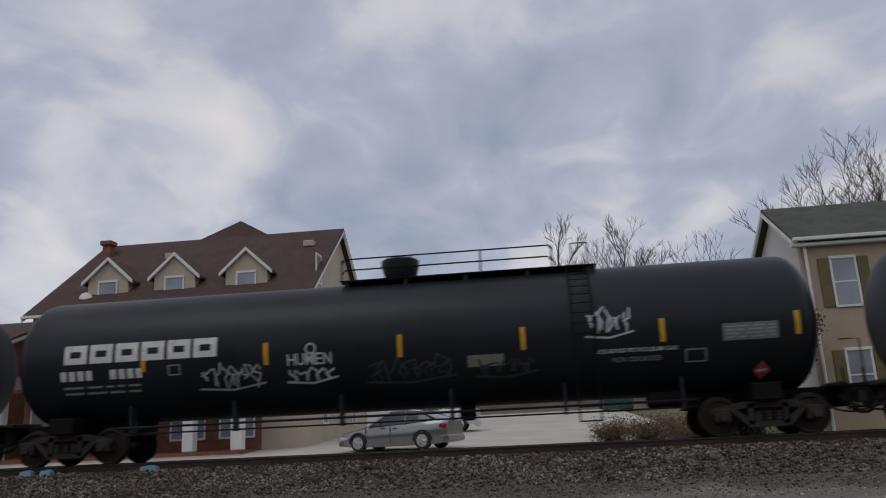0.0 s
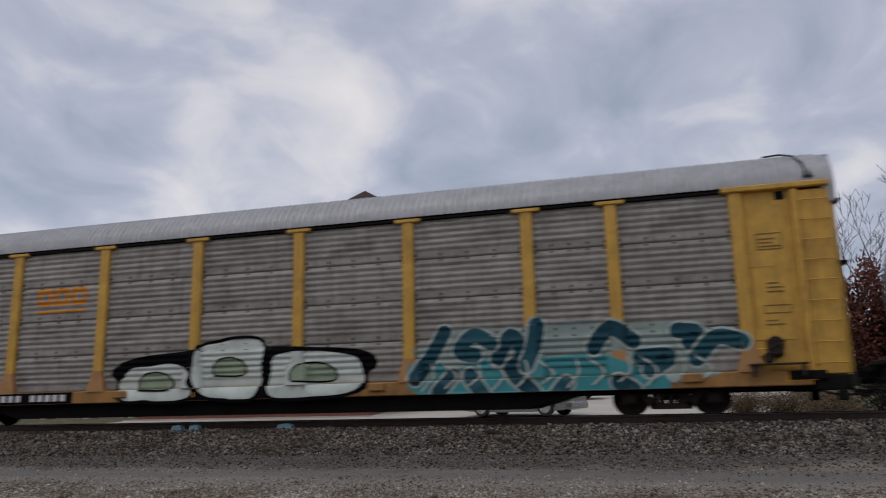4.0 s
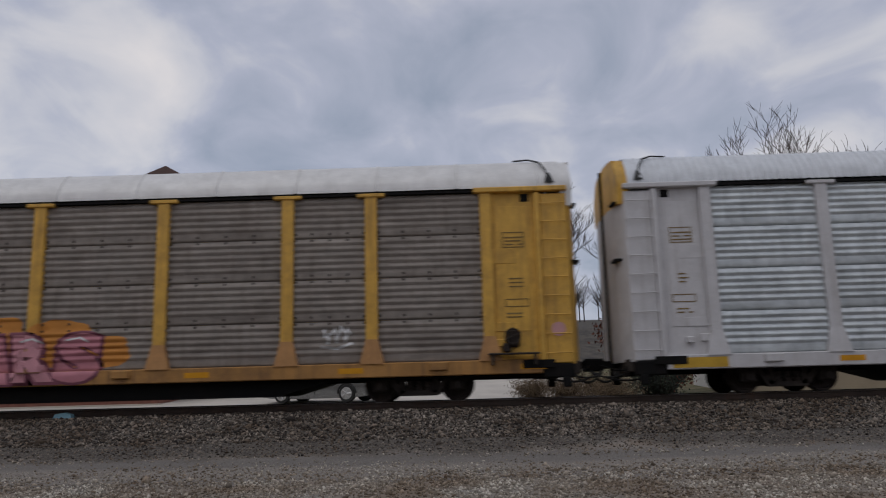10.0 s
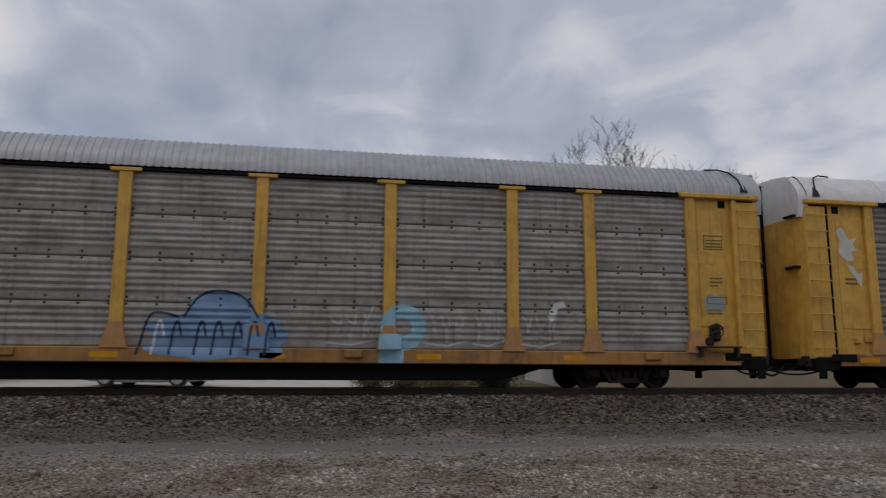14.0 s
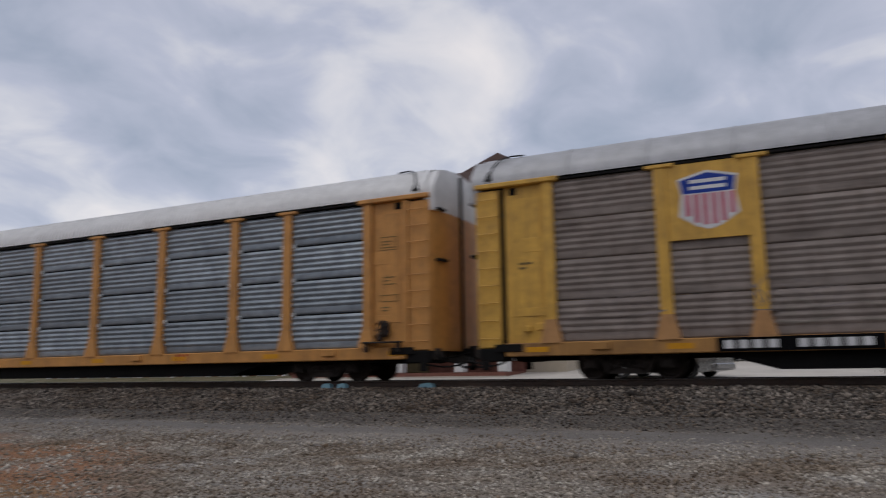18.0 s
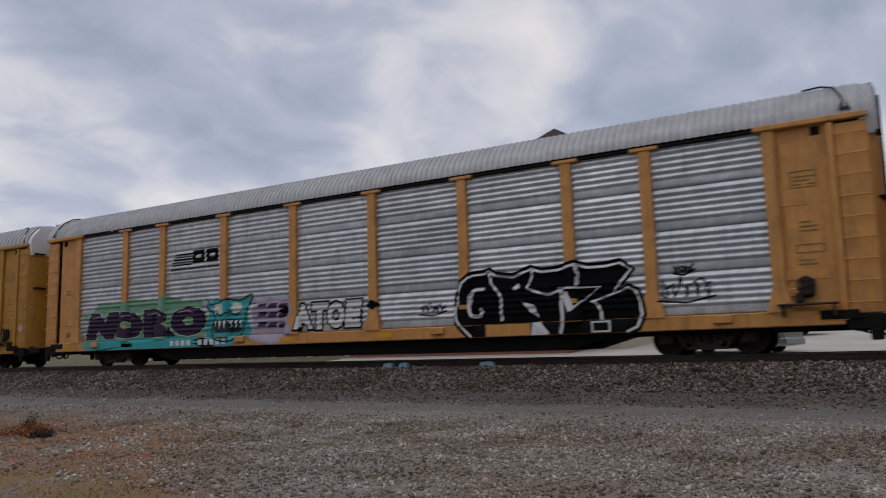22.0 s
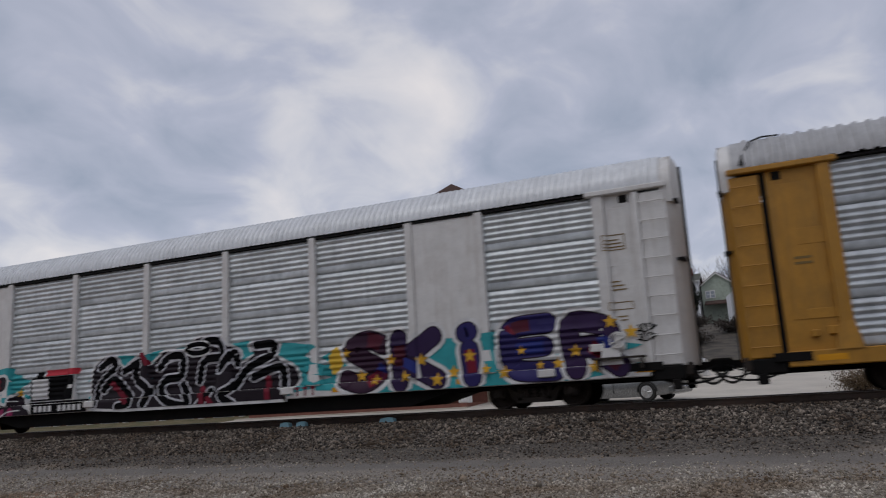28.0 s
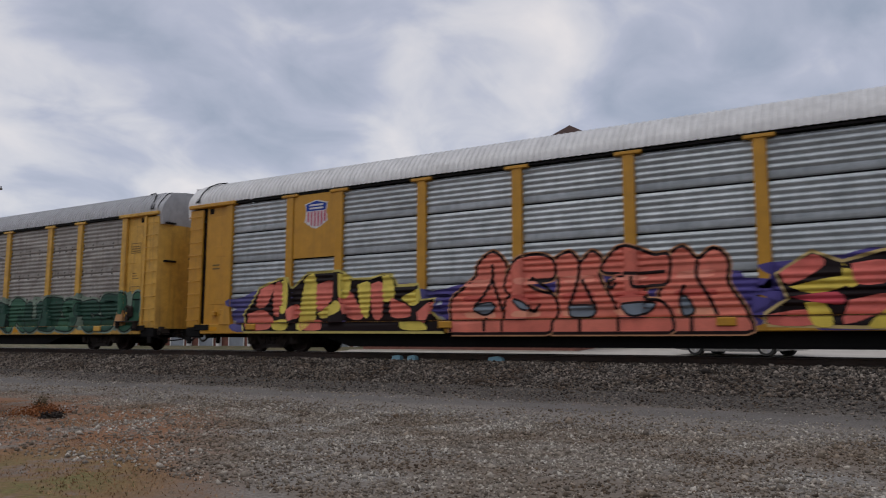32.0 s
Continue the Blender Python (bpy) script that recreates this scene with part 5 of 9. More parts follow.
def wild(car, x0, z0, x1, z1, fills, line, edge, seed, n=7, lw=0.05, patches=None, thick=0.40, each=False, inner=0, inner_m=None):
    """Interlocked letter-like shapes with hooks that cannot be read."""
    rnd = random.Random(seed)
    w = (x1 - x0) / n
    t = w * thick
    shapes = []
    for i in range(n):
        a, b = x0 + i * w + t * 0.3, x0 + (i + 1) * w - t * 0.1
        lo, hi = z0 + t * 0.5, z1 - t * 0.5 - rnd.uniform(0, 0.16) * (z1 - z0)
        q = rnd.uniform(-0.12, 0.12)
        k = rnd.choice((0, 1, 2, 3, 4))
        st = ([[(-0.1, 0.0), (0.3 + q, 0.8), (0.55, 1.0), (0.75, 0.75), (1.1, 0.0)], [(0.3, 0.4), (0.9, 0.45)]],
              [[(0.95, 0.95), (0.2, 1.0), (0.25 + q, 0.6), (0.85, 0.4), (0.6, 0.05), (-0.1, 0.1)]],
              [[(0.05, 1.0), (0.1 + q, 0.3), (0.4, 0.0), (0.85, 0.35), (0.9 + q, 1.0)]],
              [[(0.05, 0.0), (0.1 + q, 0.95), (0.75, 0.85), (0.6, 0.5), (0.2, 0.45)], [(0.45, 0.45), (1.1, 0.0)]],
              [[(-0.1, 0.85), (0.6, 1.0), (0.9, 0.9)], [(0.4, 0.9), (0.3 + q, 0.3), (0.7, 0.0), (1.0, 0.2)]])[k]
        shapes.append([[(a + (b - a) * u, lo + (hi - lo) * v) for u, v in s] for s in st])
    layers(car, shapes, fills, line, edge, rnd, t, lw, lw * 1.2, patches if patches is not None else (fills[0], fills[-1]), each)
    for k, st in enumerate(shapes):
        for _ in range(inner):
            ps = curve(rnd.choice(st))
            i = rnd.randrange(max(1, len(ps) - 5))
            o = rnd.uniform(-0.3, 0.3) * t
            paint(car, "inner_line", stroke([(x + o, z + o * 0.5) for x, z in ps[i:i + rnd.randrange(4, 7)]], rnd.uniform(0.03, 0.07)), inner_m or line, 0.0335 + 0.0004 * (k % 4))


def filled(outer, *holes, n=4, smooth=True):
    """A closed outline, smoothed, with holes cut out."""
    loops = [[Vector((x, max(z, 0.556), 0)) for x, z in (curve([*lp, lp[0]], n)[:-1] if smooth else lp)] for lp in (outer, *holes)]
    return [(v.x, v.y) for lp in loops for v in lp], [tuple(f) for f in tessellate_polygon(loops)]


def edge(pts, w, smooth=True, n=4):
    """A painted line round a closed outline."""
    q = [*pts, pts[0]]
    return stroke([(x, max(z, 0.556)) for x, z in (curve(q, n) if smooth else q)], w)


def star(x, z, r):
    return fan([(x + (r if k % 2 == 0 else r * 0.42) * math.sin(k * math.pi / 5), z + (r if k % 2 == 0 else r * 0.42) * math.cos(k * math.pi / 5)) for k in range(10)])


def ring(x, z, r0, r1, n=28):
    vs = [(x + r * math.cos(2 * math.pi * k / n), z + r * math.sin(2 * math.pi * k / n)) for r in (r0, r1) for k in range(n)]
    return vs, [(k, (k + 1) % n, n + (k + 1) % n, n + k) for k in range(n)]


def disc(x, z, r, n=20):
    return fan([(x + r * math.cos(2 * math.pi * k / n), z + r * math.sin(2 * math.pi * k / n)) for k in range(n)])


C_YEL, C_ORG, C_WHT, C_BLK = colour(214, 150, 30), colour(215, 140, 40), colour(215, 215, 215), mat("black_spray_paint", (0.004, 0.004, 0.005), 0.85, var=0.3, dirty=0.2, dirt=(0.012, 0.011, 0.011), bump=0.03, spec=0.08)
C_TEAL, C_DTEAL, C_CYAN = colour(70, 150, 155), colour(20, 70, 84), colour(56, 158, 164)
C_PINK, C_RED, C_CRIM, C_PURP = colour(196, 140, 148), colour(196, 70, 64), colour(120, 22, 44), colour(84, 74, 140)
C_DPUR, C_GRN, C_PGRN, C_BLUE = colour(52, 26, 62), colour(112, 158, 128), colour(150, 165, 140), colour(92, 136, 178)
C_LBLU, C_GOLD, C_IND, C_LYEL = colour(150, 190, 205), colour(216, 166, 52), colour(40, 34, 92), colour(232, 204, 78)
C_SAL, C_DGRN, C_MAG = colour(206, 104, 84), colour(38, 74, 60), colour(150, 40, 90)


def shield(car, x0, x1, z0, z1, panel, side0, side1, low=2.96):
    """A painted sign bay with a striped shield of plain shapes."""
    d = PANEL_Y - 0.095
    sb = part("sign_panel", Shape().cbox(side0, side1, d, d + 0.03, low, ZE - 0.01, 0.008), panel, car, "painted sign panel")
    w, h, cx = x1 - x0, z1 - z0, (x0 + x1) / 2

    def lay(name, poly, m, lift):
        return onto(name, poly, lambda x, z: d, (), m, sb, lift)
    out = [(x0, z0 + h * 0.25), (cx - w * 0.2, z0 + h * 0.06), (cx, z0), (cx + w * 0.2, z0 + h * 0.06), (x1, z0 + h * 0.25), (x1 - w * 0.06, z0 + h * 0.6), (x1, z1 - h * 0.12), (cx + w * 0.25, z1 - h * 0.06), (cx, z1), (cx - w * 0.25, z1 - h * 0.06), (x0, z1 - h * 0.12), (x0 + w * 0.06, z0 + h * 0.6)]
    lay("shield", fan(out), C_WHT, 0.003)
    for k in range(6):
        x = x0 + w * (0.12 + k * 0.145)
        zb = z0 + h * (0.24 if k in (0, 5) else (0.12 if k in (1, 4) else 0.08))
        lay("shield_stripe", rect(x, zb, x + w * 0.082, z0 + h * 0.6), colour(192, 84, 108), 0.006)
    lay("shield_band", fan([(x0 + w * 0.08, z0 + h * 0.62), (x1 - w * 0.08, z0 + h * 0.62), (x1 - w * 0.04, z1 - h * 0.15), (cx, z1 - h * 0.04), (x0 + w * 0.04, z1 - h * 0.15)]), colour(34, 62, 150), 0.006)
    for z in (0.68, 0.79):
        lay("band_bar", rect(x0 + w * 0.2, z0 + h * z, x1 - w * 0.2, z0 + h * (z + 0.06)), C_WHT, 0.009)


def ribbon_logo(car, x0, z0, x1, z1, m, t=0.11):
    """Two joined looping strokes, as a plain shape."""
    w = x1 - x0
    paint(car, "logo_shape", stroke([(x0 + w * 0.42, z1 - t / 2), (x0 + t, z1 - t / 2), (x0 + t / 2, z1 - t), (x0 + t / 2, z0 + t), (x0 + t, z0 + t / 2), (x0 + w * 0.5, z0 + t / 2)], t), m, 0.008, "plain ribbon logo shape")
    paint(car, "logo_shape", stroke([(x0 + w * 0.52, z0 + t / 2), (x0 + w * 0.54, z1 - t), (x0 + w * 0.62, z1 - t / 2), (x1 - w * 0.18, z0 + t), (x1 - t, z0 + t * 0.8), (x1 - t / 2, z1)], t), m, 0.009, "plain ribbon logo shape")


def sill_marks(car, x0, x1, bars=10, black=True):
    """Blacked-out stretch of the sill with white bars for the wagon's number, and reflective strips."""
    if black:
        paint(car, "number_patch", rect(x0, 0.56, x1, 0.85), C_BLK, 0.004, "black number patch")
    w = (x1 - x0 - 0.3) / bars
    for k in range(bars):
        if k != 4:
            paint(car, "number_bar", rect(x0 + 0.15 + k * w, 0.62, x0 + 0.15 + k * w + w * 0.66, 0.79), C_WHT if black else C_BLK, 0.007)
    for x in (-1.2, -5.2, -8.6, -12.0, -15.4, -22.6, -25.8):
        if not x0 - 0.6 < x < x1:
            paint(car, "reflective_strip", rect(x, 0.64, x + 0.55, 0.76), C_YEL, 0.005)


def red_marks(car, x0, x1, m=None):
    w = (x1 - x0) / 3
    for k in range(3):
        paint(car, "red_mark", join_polys(rect(x0 + k * w + 0.03, 0.77, x0 + (k + 1) * w - 0.04, 0.83), rect(x0 + (k + 0.4) * w, 0.6, x0 + (k + 0.6) * w, 0.77)), m or colour(120, 30, 50), 0.006)


# first autorack
for k in range(3):
    paint(A1, "logo_block", hollow(-19.98 + k * 0.56, 3.18, -19.5 + k * 0.56, 3.66, 0.13), C_ORG, 0.006, "orange block logo")
paint(A1, "logo_line", rect(-19.98, 2.98, -18.36, 3.05), C_ORG, 0.006)
sill_marks(A1, -21.2, -18.5)
paint(A1, "spray_cloud", blob(-9.3, 0.5, -2.1, 2.12, 1, rough=0.12), colour(150, 165, 158), 0.004, "pale spray cloud")
paint(A1, "spray_fill", filled([(-9.25, 0.7), (-9.21, 1.21), (-8.78, 1.41), (-8.12, 1.1), (-7.5, 1.37), (-6.86, 1.14), (-6.25, 1.26), (-5.64, 1.31), (-4.89, 1.33), (-4.14, 1.06), (-3.7, 0.98), (-3.73, 0.4), (-7.45, 0.41), (-8.55, 0.4)]), C_TEAL, 0.007, "teal graffiti field")
for k, pts in enumerate(([(-8.37, 1.95), (-8.7, 1.41), (-9.06, 0.91)],
        [(-7.28, 1.66), (-7.69, 1.85), (-8.02, 1.5), (-7.66, 1.41)],
        [(-7.14, 1.29), (-6.82, 1.82), (-6.58, 1.38), (-6.86, 1.07)],
        [(-6.22, 2.01), (-6.3, 1.59), (-6.48, 1.13)],
        [(-5, 1.47), (-4.64, 1.88), (-4.15, 1.58)],
        [(-4.03, 1.23), (-3.42, 1.23), (-3.84, 0.95)],
        [(-3.23, 1.76), (-2.83, 1.7), (-3.01, 1.51)],
        [(-2.89, 1.16), (-2.46, 1.59), (-1.98, 1.47)],
        [(-8.52, 0.58), (-8.19, 0.96)],
        [(-7.79, 0.95), (-7.45, 0.48)],
        [(-6.78, 0.96), (-6.34, 0.53)],
        [(-5.8, 0.51), (-5.62, 0.72)],
        [(-4.5, 0.72), (-4.21, 0.54)])):
    paint(A1, "letter_edge", fat([pts], 0.44), colour(176, 184, 178), 0.0105 + 0.0105 * (k % 2))
    paint(A1, "letter", fat([pts], 0.33), (C_DTEAL, colour(34, 84, 96))[k % 2], 0.0145 + 0.0105 * (k % 2), "dark teal sprayed letter")
for k in range(12):
    x = -8.9 + 0.55 * k
    paint(A1, "letter_line", stroke(curve([(x, 0.62 + 0.05 * (k % 3)), (x + 0.25, 0.95), (x + 0.2 - 0.3 * (k % 2), 1.25)]), 0.05), colour(186, 192, 186), 0.034)
paint(A1, "spray_cloud", blob(-17.5, 0.45, -9.9, 1.85, 2, waves=5, rough=0.06), C_BLK, 0.004, "black spray cloud")
for k, (a, b, h) in enumerate(((-17.2, -14.9, 1.5), (-15.0, -12.9, 2.1), (-13.0, -10.3, 1.7))):
    vs = blob(a, 0.5, b, h, 5 + k, waves=3, rough=0.1)[0][1:]
    paint(A1, "letter_outline", edge(vs, 0.16, n=1), C_BLK, 0.0115 + 0.005 * k)
    paint(A1, "letter", fan(vs), colour(204, 212, 204), 0.0135 + 0.005 * k, "white bubble letter")
    eye = [((a + b) / 2 + q * (b - a) * 0.2, (0.6 + h) / 2 + w * 0.18) for q, w in ((-1, -1), (0.9, -1.1), (1, 0.2), (0.3, 1.1), (-0.6, 1.0), (-1, 0.1))]
    paint(A1, "letter_hole", edge(eye, 0.09), C_BLK, 0.0275)
    paint(A1, "letter_hole", filled(eye), C_PGRN, 0.0305)
paint(A1, "tag", scribble(-25.1, 1.0, -24.2, 1.5, 8, 0.05, 4), C_WHT, 0.006, "white sprayed tag")

# second autorack
paint(A2, "emblem_ring", ring(-19.2, 3.92, 0.42, 0.55), C_BLK, 0.006, "black ring emblem")
paint(A2, "emblem_shape", fan([(-19.5, 3.72), (-19.2, 3.6), (-18.9, 3.72), (-18.88, 4.0), (-19.52, 4.0)]), colour(120, 124, 126), 0.007)
paint(A2, "emblem_shape", fan([(-19.45, 4.05), (-19.2, 4.02), (-18.95, 4.05), (-18.98, 4.24), (-19.25, 4.3), (-19.48, 4.2)]), C_BLK, 0.008)
paint(A2, "emblem_shape", fan([(-19.33, 3.68), (-19.07, 3.68), (-19.2, 3.95)]), C_BLK, 0.009)
paint(A2, "emblem_base", rect(-19.65, 3.33, -18.75, 3.43), C_BLK, 0.006)
for x in (-19.42, -19.17):
    paint(A2, "emblem_bar", hollow(x, 3.14, x + 0.2, 3.26, 0.04), C_BLK, 0.006)
paint(A2, "cross_logo", stroke([(-9.23, 3.55), (-8.4, 3.12)], 0.17), colour(150, 40, 56), 0.006, "red cross logo")
paint(A2, "cross_logo", stroke([(-9.23, 3.12), (-8.4, 3.55)], 0.17), colour(150, 40, 56), 0.009, "red cross logo")
for k in range(9):
    paint(A2, "logo_bar", hollow(-8.3 + k * 0.178, 3.3, -8.16 + k * 0.178, 3.44, 0.035), C_BLK, 0.006)
red_marks(A2, -9.0, -8.0)
sill_marks(A2, -20.2, -17.9)
paint(A2, "yellow_label", rect(-26.2, 0.58, -25.0, 0.80), colour(200, 160, 60), 0.006)

# third autorack
shield(A3, -21.98, -20.86, 3.12, 4.5, M_YEL, -22.44, -20.80)
sill_marks(A3, -21.6, -19.0)
for k, (x, z) in enumerate(((-14.0, 1.75), (-13.0, 1.9), (-11.5, 1.8), (-10.6, 1.4))):
    paint(A3, "spray_cloud", blob(x - 0.75, 0.9, x + 0.75, z + 0.25, 60 + k, waves=5, rough=0.08), colour(196, 132, 62), 0.004, "orange spray cloud")
word(A3, "TARS", -14.6, 0.6, -10.5, 1.72, (C_PINK, colour(184, 122, 132)), colour(120, 70, 84), None, 4, 0.07, overlap=0.02, shine=C_WHT)
paint(A3, "tag", scribble(-5.6, 1.2, -4.9, 1.75, 9, 0.06, 3), C_WHT, 0.006, "white sprayed tag")
for k in range(6):
    paint(A3, "tag", stroke([(-24.9 + k * 1.0, 1.5), (-24.5 + k * 1.0, 1.62 - 0.05 * k), (-24.1 + k * 1.0, 1.3)], 0.04), colour(150, 150, 140), 0.006)

# fourth autorack
paint(A4, "sign_band", rect(-20.52, 2.92, -17.95, 3.80), colour(206, 158, 58), 0.004, "yellow sign band")
ribbon_logo(A4, -19.66, 3.06, -18.2, 3.70, colour(46, 38, 34))
paint(A4, "number_patch", rect(-24.4, 0.56, -21.3, 0.85), C_BLK, 0.004, "black number patch")
sill_marks(A4, -21.3, -18.2)
paint(A4, "spray_cloud", blob(-14.45, 0.56, -11.3, 1.62, 21, waves=7, rough=0.1), colour(120, 150, 182), 0.005, "pale blue spray cloud")
paint(A4, "spray_cloud", blob(-13.55, 1.1, -12.15, 2.05, 22, waves=2, rough=0.05), colour(124, 154, 186), 0.0065, "pale blue spray cloud")
for pts in ([(-13.6, 1.5), (-13.3, 1.95), (-12.85, 2.08), (-12.35, 1.92), (-12.05, 1.5)], [(-14.5, 0.7), (-14.3, 1.5), (-14.0, 1.58), (-13.7, 1.5)]):
    paint(A4, "letter_line", stroke(curve(pts), 0.05), colour(40, 56, 80), 0.010)
for x in (-14.2, -13.85, -13.35, -13.0, -12.6, -12.25, -11.9):
    paint(A4, "letter_line", stroke(curve([(x, 0.7), (x + 0.05, 1.2), (x + 0.14, 1.42), (x + 0.22, 1.1)]), 0.05), colour(46, 62, 92) if x > -13.9 else C_WHT, 0.010)
paint(A4, "letter", ring(-8.9, 1.35, 0.2, 0.52), C_LBLU, 0.006, "pale blue ring letter")
paint(A4, "letter_leg", rect(-9.45, 0.56, -8.9, 1.2), C_LBLU, 0.005)
for k, (a, b) in enumerate(((-10.6, -9.5), (-8.4, -7.4), (-7.3, -6.6), (-6.2, -5.2))):
    paint(A4, "tag", scribble(a, 0.95, b, 1.85, 70 + k, 0.045, 3), colour(180, 182, 176), 0.006, "white sprayed tag")
paint(A4, "tag", stroke([(-5.5, 1.5), (-5.3, 1.9), (-5.1, 1.95)], 0.16), C_WHT, 0.006)
for k, (a, b, z) in enumerate(((-24.2, -22.3, 1.12), (-21.9, -20.4, 1.4), (-20.3, -18.9, 1.15))):
    paint(A4, "spray_cloud", blob(a, 0.5, b, z, 80 + k, waves=4, rough=0.1), colour(40, 38, 36), 0.005, "black spray cloud")
paint(A4, "spray_cloud", blob(-24.0, 1.1, -22.3, 1.95, 84, waves=5, rough=0.14), colour(132, 160, 148), 0.005, "pale teal spray cloud")
paint(A4, "tag", scribble(-22.9, 1.4, -20.6, 2.25, 85, 0.05, 5), colour(72, 66, 60), 0.006)

# fifth autorack
shield(A5, -22.2, -20.95, 3.16, 4.46, M_YEL, -22.44, -20.80)
sill_marks(A5, -21.6, -18.5)
for k in range(7):
    paint(A5, "tag", scribble(-20.4 + k * 1.5, 1.1, -19.4 + k * 1.5, 1.7, 90 + k, 0.035, 2), colour(128, 120, 110), 0.006)

# sixth autorack
paint(A6, "sign_band", rect(-20.52, 3.10, -17.95, 3.72), colour(205, 205, 205), 0.004, "white sign band")
ribbon_logo(A6, -20.28, 3.18, -18.68, 3.68, colour(140, 36, 62))
sill_marks(A6, -22.4, -19.5)
red_marks(A6, -8.46, -7.9, colour(170, 70, 30))
paint(A6, "tag", scribble(-26.1, 1.4, -25.5, 1.9, 99, 0.04, 4), C_BLK, 0.006, "black sprayed tag")
clip_me = Shape().cbox(-0.045, 0.045, -0.03, 0.02, -0.055, 0.055, 0.01).mesh("sheet_clip", flat("white_clip", (0.6, 0.62, 0.62)))
for d in POSTS:
    for s in (1, 2, 3):
        for sg in (-1, 1):
            part("sheet_clip", clip_me, None, A6, at=(-d + sg * 0.2, PANEL_Y - 0.04, ZS + s * 0.95))

# seventh autorack
for k in range(5):
    paint(A7, "logo_bar", rect(-20.3 + k * 0.06, 3.22 + k * 0.085, -19.3 + k * 0.05, 3.265 + k * 0.085), C_BLK, 0.006, "black speed-line logo")
for k in range(2):
    paint(A7, "logo_block", hollow(-19.25 + k * 0.62, 3.26, -18.72 + k * 0.62, 3.68, 0.15), C_BLK, 0.006, "black block logo")
for k in range(16):
    paint(A7, "logo_bar", rect(-20.3 + k * 0.14, 3.06, -20.2 + k * 0.14, 3.13), C_BLK, 0.006)
sill_marks(A7, -20.3, -17.4)
paint(A7, "spray_cloud", blob(-25.0, 0.42, -18.4, 2.3, 31, waves=12, rough=0.10, n=70), C_GRN, 0.004, "pale green spray cloud")
paint(A7, "spray_cloud", blob(-24.9, 0.4, -18.6, 1.0, 32, waves=14, rough=0.10, n=60), C_CYAN, 0.005, "teal spray cloud")
word(A7, "NORO", -24.6, 0.95, -18.7, 1.86, colour(44, 24, 56), colour(24, 14, 34), colour(160, 180, 150), 5, 0.085, 0.05, 0.03, colour(150, 120, 160), 0.05)
paint(A7, "face_shape", blob(-18.7, 0.45, -16.6, 2.1, 33, waves=5, rough=0.12), C_CYAN, 0.006, "teal monster face shape")
for pts in ([(-18.6, 1.8), (-18.2, 1.5), (-18.35, 1.0), (-18.0, 0.75), (-17.4, 0.72), (-17.0, 1.0), (-16.85, 1.6), (-16.6, 2.1), (-17.1, 1.95), (-17.65, 2.0), (-18.1, 1.9), (-18.6, 1.85)], [(-18.15, 1.6), (-17.85, 1.5), (-17.6, 1.6), (-17.3, 1.5), (-17.05, 1.62)]):
    paint(A7, "face_line", stroke(curve(pts), 0.05), colour(16, 40, 46), 0.013)
for sx in (-1, 1):
    paint(A7, "ear", fan([(-17.65 + sx * 0.5, 1.75), (-17.65 + sx * 1.0, 2.12), (-17.65 + sx * 0.8, 1.6)]), C_CYAN, 0.010)
    paint(A7, "eye", blob(-17.65 + sx * 0.38 - 0.26, 1.55, -17.65 + sx * 0.38 + 0.26, 1.9, 34, waves=2, rough=0.1), colour(200, 205, 190), 0.012)
paint(A7, "mouth", blob(-18.3, 0.95, -17.0, 1.4, 36, waves=2, rough=0.06), colour(16, 40, 46), 0.012)
for k in range(6):
    paint(A7, "tooth", ([(-18.15 + k * 0.2, 1.34), (-18.03 + k * 0.2, 1.34), (-18.09 + k * 0.2, 1.08)], [(0, 1, 2)]), C_WHT, 0.016)
paint(A7, "spray_cloud", blob(-16.7, 0.5, -14.9, 2.0, 37, waves=6, rough=0.1), colour(165, 155, 172), 0.004, "pale lilac spray cloud")
for k, z in enumerate((1.1, 1.4, 1.68)):
    for j in range(3):
        paint(A7, "tag_bar", rect(-16.4 + j * 0.42, z - 0.03 * j, -16.06 + j * 0.42, z + 0.14 - 0.03 * j, 0.05), C_DPUR, 0.008)
word(A7, "ATOE", -14.85, 0.94, -12.5, 1.74, C_WHT, C_BLK, None, 6, 0.07, 0.08, 0.02, None, 0.055)
for x in (-15.35, -12.15):
    paint(A7, "arrow", fan([(x - 0.22, 1.52), (x + 0.1, 1.40), (x + 0.3, 1.55), (x + 0.05, 1.68)]), C_BLK, 0.008)
GRZ_TOP = [(-9.02, 0.56), (-9.27, 0.79), (-9.42, 0.98), (-9.46, 1.16), (-9.43, 1.57), (-9.28, 1.93), (-9.02, 2.11), (-8.66, 2.13), (-8.53, 2.19), (-8.36, 2.06), (-7.87, 1.99),
           (-7.38, 2.16), (-7.11, 2.06), (-6.69, 2.08), (-6.24, 2.18), (-5.94, 2.08), (-5.51, 2.08), (-5.17, 2.14), (-4.93, 1.97), (-5.15, 1.73), (-5.40, 1.42), (-5.0, 1.56), (-4.84, 1.47), (-4.73, 1.22), (-4.68, 0.94), (-4.81, 0.67), (-5.06, 0.56)]
paint(A7, "spray_fill", join_polys(fan(GRZ_TOP), ([(x, z, 0.0006) for x, z in stroke(GRZ_TOP, 0.22)[0]], stroke(GRZ_TOP, 0.22)[1])), C_BLK, 0.008, "black graffiti field")
paint(A7, "letter_line", stroke(GRZ_TOP, 0.062), C_WHT, 0.013, "white graffiti edge")
paint(A7, "sill_gap", rect(-8.61, 0.56, -7.41, 0.845), M_ORA, 0.0125)
red_marks(A7, -8.4, -7.7, colour(170, 70, 30))
